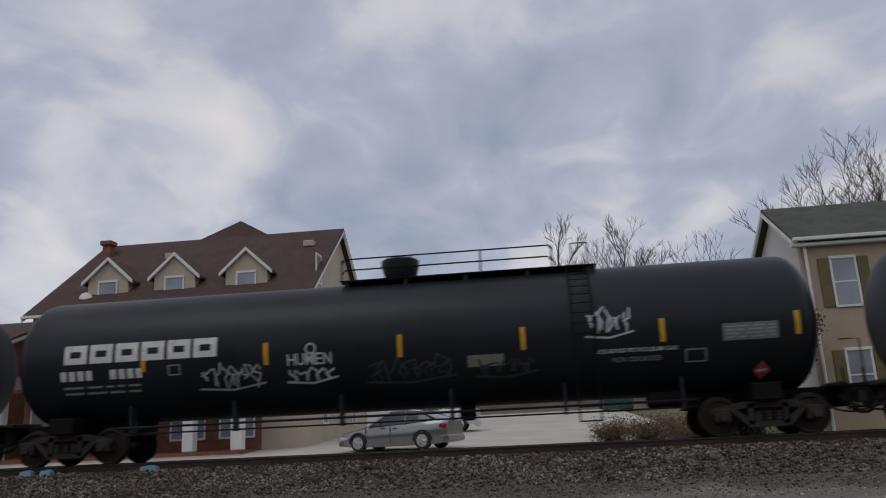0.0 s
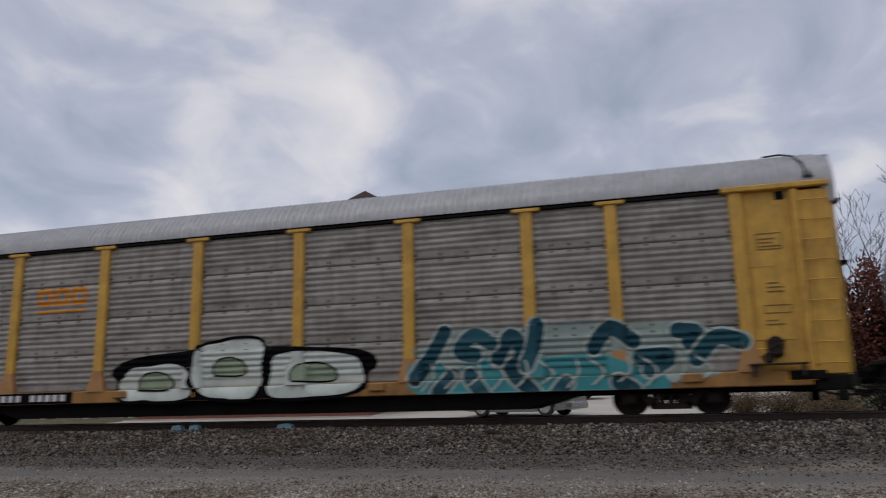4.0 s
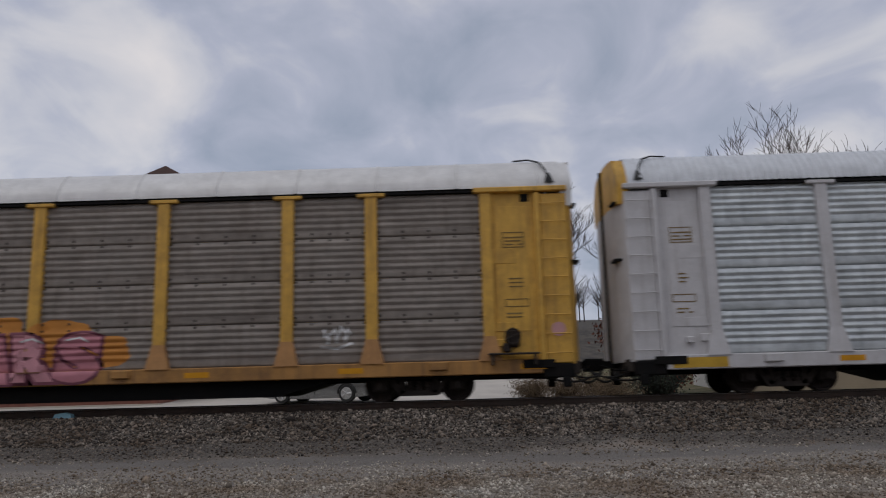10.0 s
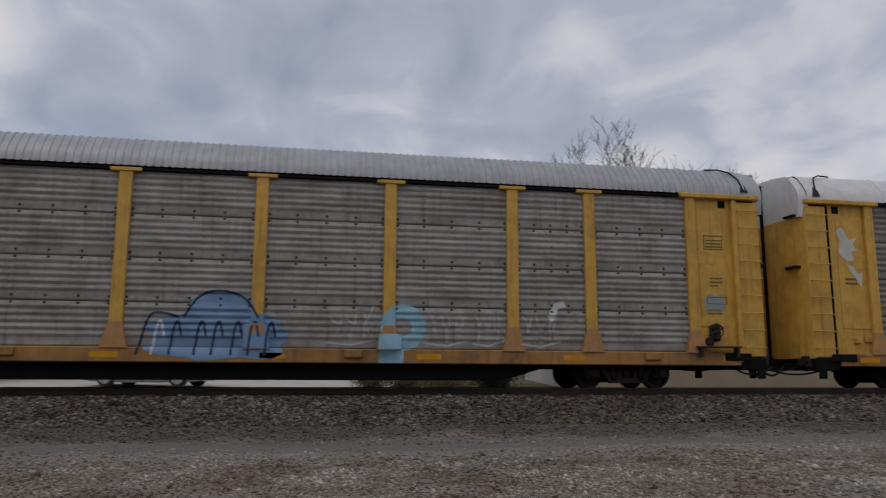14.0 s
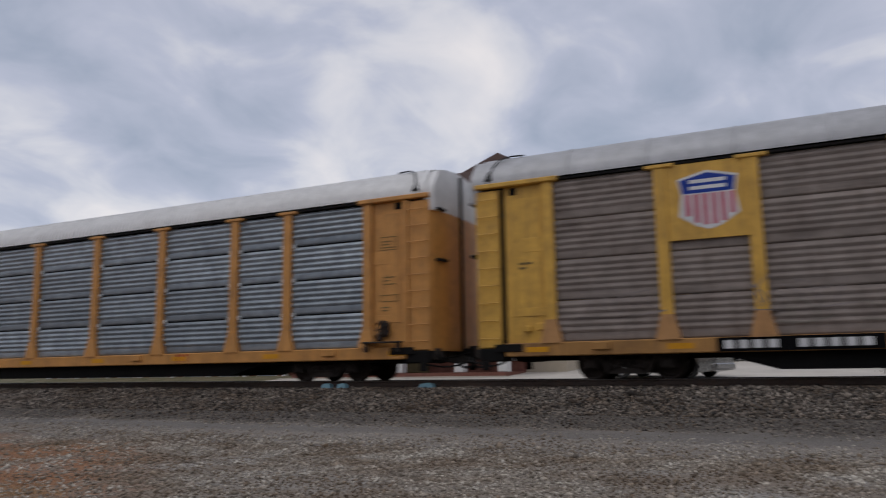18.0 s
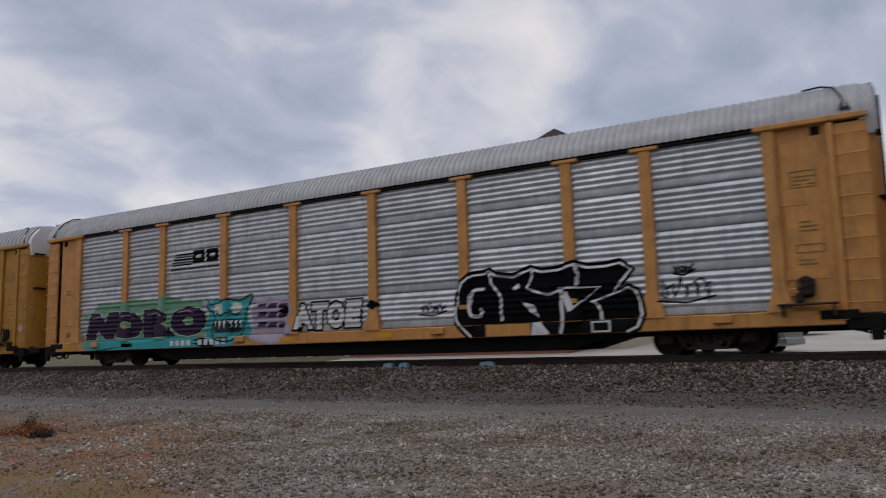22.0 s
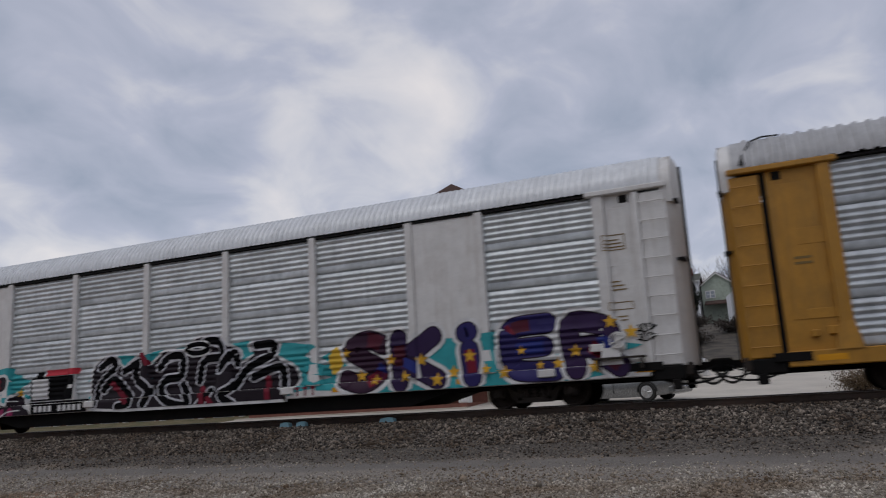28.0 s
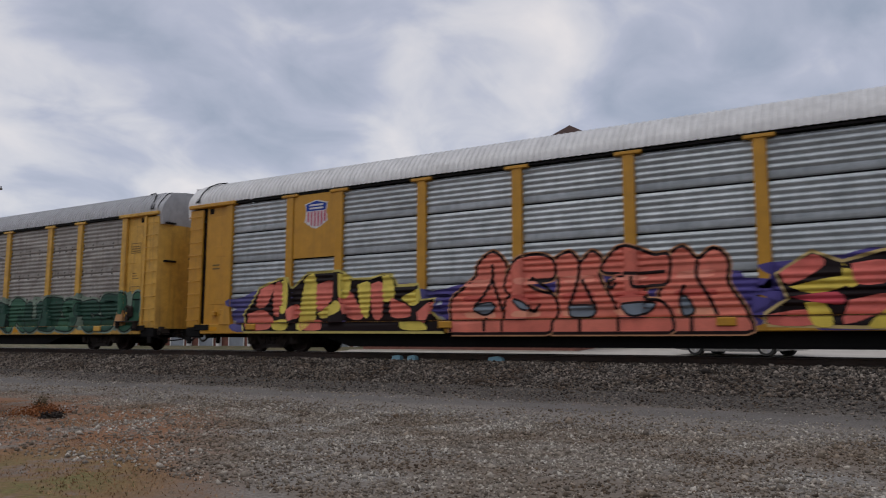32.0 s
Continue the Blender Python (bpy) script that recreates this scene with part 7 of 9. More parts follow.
    paint(A10, "letter", filled(bar, n=3), {"s": colour(226, 116, 104), "y": colour(228, 202, 86), "r": colour(206, 80, 92)}[hue], 0.0175 + 0.0035 * (k % 3), "sprayed letter stroke")
paint(A10, "smudge", blob(-5.6, 2.9, -4.55, 3.75, 153, waves=5), colour(96, 98, 98), 0.004, "dark smudge")
paint(A10, "tag_bar", rect(-1.5, 1.75, -0.9, 1.85), C_BLK, 0.006)

# last autorack
for k in range(4):
    paint(A11, "spray_cloud", blob(-10.2 + k * 2.4, 0.62, -8.2 + k * 2.4, 2.1, 161 + k, waves=7), colour(120, 138, 122), 0.004, "pale green spray cloud")
wild(A11, -10.0, 0.65, -0.9, 2.0, (C_DGRN, colour(54, 96, 74), C_DGRN), colour(20, 40, 34), colour(130, 146, 130), 171, n=8)
sill_marks(A11, -21.0, -18.4)

# stencils, stickers and grime on the flat ends
C_GRIME, C_STK = colour(116, 80, 34), colour(196, 150, 150)
for k, (off_, car) in enumerate(RACKS):
    we, L = CAR_DEPTH[car.name][1:3]
    dk = colour(126, 104, 62)
    for ex, sg in ((0.0, -1), (-L, 1)):
        def box_at(a, z0, b, z1, t, ex=ex, sg=sg):
            p, q = sorted((ex + sg * a, ex + sg * b))
            return hollow(p, z0, q, z1, t)
        p, q = sorted((ex + sg * 1.0, ex + sg * 1.5))
        if sg < 0 or k in (1, 8):
            paint(car, "stencil_frame", box_at(1.0, 3.36, 1.5, 3.72, 0.022), dk, 0.004)
            paint(car, "stencil_line", lines(p + 0.05, q - 0.03, 3.42, 3, 0.03, 0.05), dk, 0.004)
            paint(car, "stencil_frame", box_at(0.95, 2.02, 1.48, 2.2, 0.02), dk, 0.004)
            paint(car, "stencil_line", lines(p + 0.12, q - 0.05, 2.46, 3, 0.03, 0.06), dk, 0.004)
            paint(car, "stencil_line", lines(p + 0.04, q - 0.1, 1.78, 2, 0.03, 0.05), dk, 0.004)
        else:
            paint(car, "stencil_line", lines(p + 0.08, q - 0.08, 2.6, 2, 0.05, 0.06), dk, 0.004)
    if k in (2, 7, 9):
        paint(car, "sticker", disc(-0.33, 1.5, 0.16, 14), C_STK, 0.004, "round pink sticker")
for k, sp in enumerate(([(-26.12, 3.95), (-25.96, 4.07), (-25.85, 3.92), (-25.75, 3.74), (-25.52, 3.83), (-25.65, 3.63), (-25.53, 3.48), (-25.71, 3.44), (-25.63, 3.24), (-25.82, 3.2), (-26, 3.3), (-26.08, 3.44), (-26.02, 3.71)], [(-25.87, 3.1), (-25.69, 3.06), (-25.57, 2.86), (-25.44, 2.93), (-25.47, 2.7), (-25.51, 2.53), (-25.6, 2.7), (-25.75, 2.87)])):
    paint(A3, "splash", filled(sp, n=2), colour(206, 200, 190), 0.004 + 0.001 * k, "white paint splash")
paint(A3, "tag", scribble(-21.5, 1.2, -20.0, 1.9, 203, 0.04, 5), colour(150, 146, 140), 0.006)
paint(A4, "paint_patch", blob(-1.62, 1.78, -0.95, 2.3, 204, waves=6, rough=0.2), colour(150, 158, 152), 0.0032, "pale overpaint patch")
for k in range(6):
    paint(A5, "tag", scribble(-24.6 + k * 3.6, 1.35, -22.6 + k * 3.6, 2.1, 210 + k, 0.035, 5), colour(134, 124, 120), 0.005, "faint chalk tag")

# plain warning words on the tanks, then scribbles on the black one
def tank_words(car, text, x0, x1, z0, z1, m):
    shell = [c for c in car.children if c.name.startswith("tank_shell")][0]
    vs, fs = glyph(text, 0.01, 0.0)
    ax, bx, az, bz = min(v[0] for v in vs), max(v[0] for v in vs), min(v[1] for v in vs), max(v[1] for v in vs)
    vs = [(x0 + (x - ax) / (bx - ax) * (x1 - x0), z0 + (z - az) / (bz - az) * (z1 - z0)) for x, z in vs]
    onto("lettering", (vs, fs), lambda x, z: -math.sqrt(max(0.01, 1.545 ** 2 - (z - 2.485) ** 2)), (), m, shell, 0.008, "white stencilled words")


for car, x0, x1, z in ((TANKS[1][1], -4.95, -3.2, 1.86), (TANKS[2][1], -4.45, -2.55, 1.92)):
    tank_words(car, "LIQUEFIED PETROLEUM GAS", x0, x1, z, z + 0.10, P_WH)
    tank_words(car, "NON-ODORIZED", x0 + 0.35, x1 - 0.35, z - 0.18, z - 0.08, P_GRY)

TK = [c for c in TANKS[1][1].children if c.name.startswith("tank_shell")][0]


def tank_paint(name, polys, m, lift=0.008, label=""):
    return onto(name, polys, lambda x, z: -math.sqrt(max(0.01, 1.545 ** 2 - (z - 2.485) ** 2)), [1.2 + 0.1 * k for k in range(20)], m, TK, lift, label)


tank_paint("tag", scribble(-14.0, 1.55, -12.4, 2.2, 181, 0.045, 6), colour(170, 175, 180), label="white sprayed tag")
for k, ch in enumerate("HUMEN"):
    tank_paint("tag_letter", fit_text(ch, -11.85 + k * 0.21, 2.0, -11.66 + k * 0.21, 2.26, 0.01), colour(190, 195, 200), label="white sprayed letter")
tank_paint("tag", scribble(-11.9, 1.6, -10.7, 1.95, 183, 0.05, 4), colour(190, 195, 200))
tank_paint("tag_halo", ring(-11.3, 2.36, 0.09, 0.13), colour(190, 195, 200))
tank_paint("tag", scribble(-10.1, 1.5, -8.0, 2.1, 184, 0.05, 6), colour(66, 70, 74), label="faded sprayed tag")
tank_paint("tag", scribble(-7.6, 1.5, -6.2, 1.95, 185, 0.05, 4), colour(66, 70, 74), label="faded sprayed tag")
tank_paint("tag", scribble(-5.15, 2.2, -4.1, 2.9, 186, 0.045, 5), colour(190, 195, 200), label="white sprayed tag")

# an unseen plain wall, added behind the onlooker to close the place and block low sky light
M_BEHIND = mat("dark_sky_blocker", (0.11, 0.10, 0.09), 0.9, scale=0.4, var=0.2)
wall_s = part("wall_south", Shape().box(-140, 140, -19.0, -18.0, -0.3, 8.5), M_BEHIND)
tagged(wall_s, "unseen dark wall added behind the onlooker to block low sky light", "wall", kind="structure")

# ---------------------------------------------------------------- houses beyond the track
M_ROOFB = mat("brown_shingles", (0.075, 0.042, 0.034), 0.9, scale=1.5, fine=18, var=0.25, bump=0.6)
M_ROOFN = mat("green_grey_shingles", (0.075, 0.08, 0.065), 0.9, scale=1.5, fine=18, var=0.25, bump=0.6)
M_BEIGE = mat("beige_siding", (0.50, 0.43, 0.33), 0.7, scale=1.0, var=0.08, dirty=0.15, dirt=(0.3, 0.25, 0.18))
M_TAN = mat("tan_siding", (0.42, 0.34, 0.24), 0.7, scale=1.0, var=0.08, dirty=0.15, dirt=(0.3, 0.24, 0.16))
M_WSID = mat("white_siding", (0.66, 0.67, 0.70), 0.7, scale=1.0, var=0.06, dirty=0.15, dirt=(0.4, 0.4, 0.4))
M_TRIM = mat("white_trim_paint", (0.74, 0.74, 0.73), 0.6, var=0.05)
M_BRK = mat("red_brown_brick", (0.22, 0.09, 0.065), 0.9, scale=4, fine=30, var=0.25, bump=0.5)
M_SHUT = mat("olive_shutter", (0.15, 0.12, 0.05), 0.7)
M_GLASS = mat("dark_window_glass", (0.05, 0.06, 0.07), 0.08, var=0.1, bump=0.0)
# pale base colour paints in the reflected sky as well as curtains
M_PANE = mat("sky_and_curtain_window_glass", (0.30, 0.33, 0.37), 0.12, var=0.25, scale=0.7, bump=0.0)
M_WOOD = mat("weathered_pole_wood", (0.10, 0.08, 0.065), 0.9, scale=3, streak=0.4, bump=0.5)


def window(house, x, y, z, w, h, face="y", shutters=False, ac=False):
    """A sash window on a wall that faces -y (or +x); x, y, z is its lower middle."""
    turn = 0 if face == "y" else 90
    fr = part("window", shared(("window", round(w, 2), round(h, 2)), lambda: Shape().cbox(-w / 2 - 0.09, w / 2 + 0.09, -0.06, 0.0, -0.09, 0.0, 0.01)
              .cbox(-w / 2 - 0.09, w / 2 + 0.09, -0.06, 0.0, h, h + 0.12, 0.01).cbox(-w / 2 - 0.09, -w / 2, -0.05, 0.0, 0, h, 0.01).cbox(w / 2, w / 2 + 0.09, -0.05, 0.0, 0, h, 0.01)
              .box(-w / 2, w / 2, -0.04, 0.0, h / 2 - 0.03, h / 2 + 0.03), M_TRIM), None, house, "white sash window", at=pose(x, y, z, 0, 0, turn))
    part("pane", shared(("pane", round(w, 2), round(h, 2)), lambda: Shape().box(-w / 2, w / 2, -0.022, -0.003, 0, h), M_PANE), None, fr, "grey glass")
    if shutters:
        for s in (-1, 1):
            part("shutter", shared(("shutter", round(h, 2)), lambda: Shape().cbox(-0.2, 0.2, -0.05, 0.0, -0.05, h + 0.05, 0.01), M_SHUT), None, fr, "olive shutter", at=(s * (w / 2 + 0.31), 0, 0))
    if ac:
        part("air_conditioner", Shape().cbox(-0.3, 0.3, -0.4, 0.0, 0.03, 0.4, 0.02), M_BLACK, fr, "window air conditioner")
    return fr


def gable_house(name, label, x0, x1, y0, y1, z0, ze, zr, wall, roof, over=0.35, ridge="x"):
    """Walls, gables and two roof slopes; the ridge runs along x or y."""
    h = thing(name, label, "house", at=(0, 0, 0))
    ym, xm = (y0 + y1) / 2, (x0 + x1) / 2
    w = 0.25
    if ridge == "x":
        part("wall_front", Shape().box(x0, x1, y0, y0 + w, z0, ze), wall, h)
        part("wall_back", Shape().box(x0, x1, y1 - w, y1, z0, ze), wall, h)
        for a in (x0, x1 - w):
            part("wall_side", Shape().prism([(y0 + w, z0), (y1 - w, z0), (y1 - w, ze), (ym, zr - 0.15), (y0 + w, ze)], "x", a, a + w), wall, h)
        for s, ye in ((-1, y0), (1, y1)):
            sl = (zr - ze) / abs(ym - y0)
            yo, zo = ye + s * over, ze - sl * over
            part("roof_slope", Shape().prism([(yo, zo), (ym, zr), (ym, zr + 0.16), (yo, zo + 0.14)], "x", x0 - over, x1 + over), roof, h)
            part("gutter", Shape().cbox(x0 - over, x1 + over, *sorted((yo, yo + s * 0.12)), zo - 0.02, zo + 0.12, 0.02), M_TRIM, h)
            for a in (x0 - over, x1 + over - 0.05):
                part("rake_board", Shape().prism([(yo, zo - 0.16), (ym, zr - 0.16), (ym, zr + 0.02), (yo, zo + 0.02)], "x", a - 0.04, a + 0.06), M_TRIM, h)
    else:
        for a in (y0, y1 - w):
            part("wall_front", Shape().prism([(x0, z0), (x1, z0), (x1, ze), (xm, zr - 0.15), (x0, ze)], "y", a, a + w), wall, h)
        part("wall_side", Shape().box(x0, x0 + w, y0 + w, y1 - w, z0, ze), wall, h)
        part("wall_side", Shape().box(x1 - w, x1, y0 + w, y1 - w, z0, ze), wall, h)
        for s, xe in ((-1, x0), (1, x1)):
            sl = (zr - ze) / abs(xm - x0)
            xo, zo = xe + s * over, ze - sl * over
            part("roof_slope", Shape().prism([(xo, zo), (xm, zr), (xm, zr + 0.16), (xo, zo + 0.14)], "y", y0 - over, y1 + over), roof, h)
            part("rake_board", Shape().prism([(xo, zo - 0.16), (xm, zr - 0.16), (xm, zr + 0.02), (xo, zo + 0.02)], "y", y0 - over - 0.04, y0 - over + 0.06), M_TRIM, h)
    return h


# the large house with dormers
big = gable_house("dormer_house", "large beige three-storey house with a brown shingle roof and dormers", -23.6, -10.3, 33.5, 46.5, 1.0, 8.05, 12.85, M_BEIGE, M_ROOFB)
big["category"] = "apartment house"
part("cross_roof", Shape().add([(-18.7, 39.9, 12.8), (-14.0, 39.9, 12.8), (-16.3, 40.9, 14.2), (-16.3, 46.6, 14.2), (-18.7, 46.6, 12.5), (-14.0, 46.6, 12.5)], [(0, 1, 2), (0, 2, 3, 4), (1, 5, 3, 2), (3, 5, 4), (0, 4, 5, 1)]), M_ROOFB, big, "cross roof peak")
for dx, ac in ((-13.5, True), (-17.15, False), (-20.6, False)):
    zb, zp = 8.1, 10.75
    d = part("dormer", Shape().prism([(dx - 1.05, zb), (dx + 1.05, zb), (dx + 1.05, 9.85), (dx, zp), (dx - 1.05, 9.85)], "y", 34.7, 38.2), M_BEIGE, big, "beige gabled dormer")
    for s in (-1, 1):
        part("dormer_roof", Shape().prism([(dx + s * 1.30, 9.56), (dx, zp + 0.02), (dx, zp + 0.14), (dx + s * 1.30, 9.68)], "y", 34.62, 39.0), M_ROOFB, d)
        part("dormer_rake", Shape().prism([(dx + s * 1.32, 9.50), (dx, zp - 0.03), (dx, zp + 0.14), (dx + s * 1.32, 9.68)], "y", 34.5, 34.62), M_TRIM, d, "white rake board")
    part("dormer_sill", Shape().cbox(dx - 0.6, dx + 0.6, 34.55, 34.7, 7.94, 8.03, 0.01), M_TRIM, d)
    window(big, dx, 34.69, 8.12, 0.86, 1.5, ac=ac)
for sx, sy in ((-11.4, 38.35), (-19.0, 38.1)):
    z = 8.05 + (sy - 33.5) * 4.8 / 6.5
    part("roof_vent", Shape().cbox(sx - 0.3, sx + 0.3, sy - 0.3, sy + 0.3, z, z + 0.32, 0.03), M_BEIGE, big, "pale roof vent")
part("chimney", Shape().cbox(-23.4, -22.95, 38.6, 39.1, 11.0, 12.7, 0.03).cbox(-23.5, -22.85, 38.5, 39.2, 12.7, 12.95, 0.02), M_BRK, big, "brick chimney")
part("satellite_dish", Shape().lathe([(0, 0.02), (0.05, 0.2), (0.14, 0.36), (0.16, 0.36), (0.07, 0.18), (0.03, 0.02)], "y", 16, (-21.6, 34.3, 8.8)), M_TRIM, big, "pale satellite dish")
for x, zz in ((-12.2, 5.6), (-15.0, 5.6), (-18.2, 5.6), (-21.4, 5.6)):
    window(big, x, 33.49, zz, 0.95, 1.5)
for y, zz in ((36.0, 9.2), (38.5, 5.6), (42.5, 5.6), (37.0, 2.4), (43.0, 2.4)):
    window(big, -10.29, y, zz, 0.8, 1.3, face="x")
porch = part("porch", Shape().box(-23.6, -12.2, 30.9, 33.5, 1.0, 1.32), M_BRK, big, "brick porch base")
part("porch_step", Shape().box(-24.0, -12.0, 30.3, 30.9, 0.9, 1.16), M_LOT, porch)
part("porch_roof", Shape().prism([(30.6, 4.1), (33.5, 5.0), (33.5, 5.15), (30.6, 4.25)], "x", -23.9, -11.9), M_ROOFB, big)
for x in (-23.2, -20.4, -17.6, -14.5, -12.4):
    part("porch_pillar", Shape().cbox(x - 0.24, x + 0.24, 31.0, 31.48, 1.32, 4.1, 0.03), M_TRIM, big, "white square pillar")
part("ground_floor", Shape().box(-23.6, -12.2, 33.40, 33.49, 1.0, 4.6), M_BRK, big, "brick ground floor")
for x in (-22.4, -20.0, -15.6, -13.3):
    window(big, x, 33.39, 1.9, 1.5, 1.7)
part("front_door", Shape().cbox(-18.6, -17.2, 33.3, 33.4, 1.32, 3.5, 0.02), M_SHUT, big, "dark front door")

# the tan house, behind the red bush
M_PALE = mat("pale_side_wall", (0.60, 0.58, 0.55), 0.7, scale=1.0, var=0.06)
tan = gable_house("tan_house", "tan two-storey house with olive shutters and a mossy roof", 10.35, 27.0, 29.5, 34.9, 0.9, 8.25, 10.0, M_TAN, M_ROOFN, over=0.35)
# the side walls get a paler colour than the front
for ob in tan.children:
    if ob.name.startswith("wall_side"):
        ob.data.materials[0] = M_PALE
for x in (11.8, 14.6, 17.6, 20.6, 23.6):
    window(tan, x, 29.49, 5.55, 0.8, 1.75, shutters=True)
    window(tan, x, 29.49, 2.1, 0.8, 1.75, shutters=True)
part("downpipe", Shape().tube([(10.5, 29.40, 8.1), (10.5, 29.40, 1.0)], 0.06, 8), M_TRIM, tan, "white downpipe")
part("lower_roof_line", Shape().cbox(10.0, 14.5, 29.2, 29.5, 7.82, 7.95, 0.02), M_TRIM, tan)

# houses further up the hill
white = gable_house("white_house", "white clapboard house with a grey roof", -13.2, -7.6, 55, 64, 2.4, 8.9, 11.3, M_WSID, M_ROOFN, ridge="y")
for x in (-11.9, -9.2):
    for z in (3.6, 6.6):
        window(white, x, 54.99, z, 0.9, 1.6)
white2 = gable_house("white_cottage", "small white house with a gable towards the street, on the slope", -3.42, 1.31, 110, 119, 8.6, 14.5, 16.2, M_WSID, M_ROOFN, ridge="y", over=0.3)
for x, z in ((-1.75, 12.9), (-0.1, 13.1), (-1.5, 10.4), (-0.75, 10.4)):
    window(white2, x, 109.99, z, 0.75, 1.3)
part("side_wing", Shape().prism([(-4.6, 8.6), (-3.43, 8.6), (-3.43, 14.1), (-4.6, 13.2)], "y", 110.6, 117), M_WSID, white2, "low white side wing")
part("terrace", Shape().box(-3.2, 2.6, 106.6, 109.9, 8.4, 9.2), M_BEIGE, white2, "pale terrace wall")
green_h = gable_house("green_house", "pale green house with a brown gable roof, on the slope", -8.0, -3.6, 114.5, 123, 9.0, 15.6, 17.2, mat("pale_green_siding", (0.36, 0.41, 0.34), 0.7), M_ROOFB, ridge="y", over=0.3)
for x in (-7.15, -6.5):
    window(green_h, x, 114.49, 13.7, 0.5, 0.9)
part("porch_roof", Shape().prism([(112.6, 12.5), (114.5, 13.1), (114.5, 13.25), (112.6, 12.65)], "x", -7.6, -4.0), M_ROOFB, green_h)
cream = gable_house("hill_house", "white house with a chimney, half hidden by an evergreen", -12.2, -8.2, 112, 120, 9.2, 16.0, 17.4, M_WSID, M_ROOFN, over=0.3)
for x in (-11.5, -10.6):
    window(cream, x, 111.99, 14.2, 0.6, 1.2)
part("chimney", Shape().cbox(-9.4, -8.9, 115, 115.5, 16.5, 18.3, 0.03), M_BRK, cream)
far_r = gable_house("grey_roof_house", "house with a grey roof beyond the tan one", 33.5, 46, 31, 39, 1.0, 8.6, 11.6, M_WSID, M_ROOFN)
for x in (35.5, 38.5, 41.5):
    window(far_r, x, 30.99, 5.6, 0.9, 1.5)
shop = gable_house("street_shop", "low brown shop with white framed windows", -45, -25.8, 33.5, 43, 0.9, 6.6, 8.4, M_BRK, M_ROOFB)
for k in range(7):
    window(shop, -43.4 + k * 2.7, 33.49, 1.2, 1.2, 1.5)
for k in range(8):
    part("white_post", Shape().box(-44.9 + k * 2.7, -44.65 + k * 2.7, 33.2, 33.45, 0.9, 3.8), M_TRIM, shop)

# ---------------------------------------------------------------- parked cars
M_SIL = mat("silver_car_paint", (0.24, 0.245, 0.25), 0.25, 0.6, var=0.04, coat=0.6, bump=0.0)
M_CWH = mat("white_car_paint", (0.62, 0.62, 0.62), 0.3, 0.0, var=0.04, coat=0.6, bump=0.0)
M_RIM = mat("alloy_rim", (0.55, 0.55, 0.55), 0.35, 0.5, bump=0.0)
M_LAMPR = mat("red_lamp_glass", (0.35, 0.02, 0.02), 0.15, bump=0.0)
M_LAMPW = mat("clear_lamp_glass", (0.6, 0.6, 0.6), 0.12, bump=0.0)


def loft(sections):
    """Rings of equal length joined into a skin, closed at both ends."""
    s, n = Shape(), len(sections[0])
    vs = [p for ring in sections for p in ring]
    fs = [(i * n + k, i * n + (k + 1) % n, (i + 1) * n + (k + 1) % n, (i + 1) * n + k) for i in range(len(sections) - 1) for k in range(n)]
    fs += [tuple(range(n))[::-1], tuple(range((len(sections) - 1) * n, len(sections) * n))]
    return s.add(vs, fs)


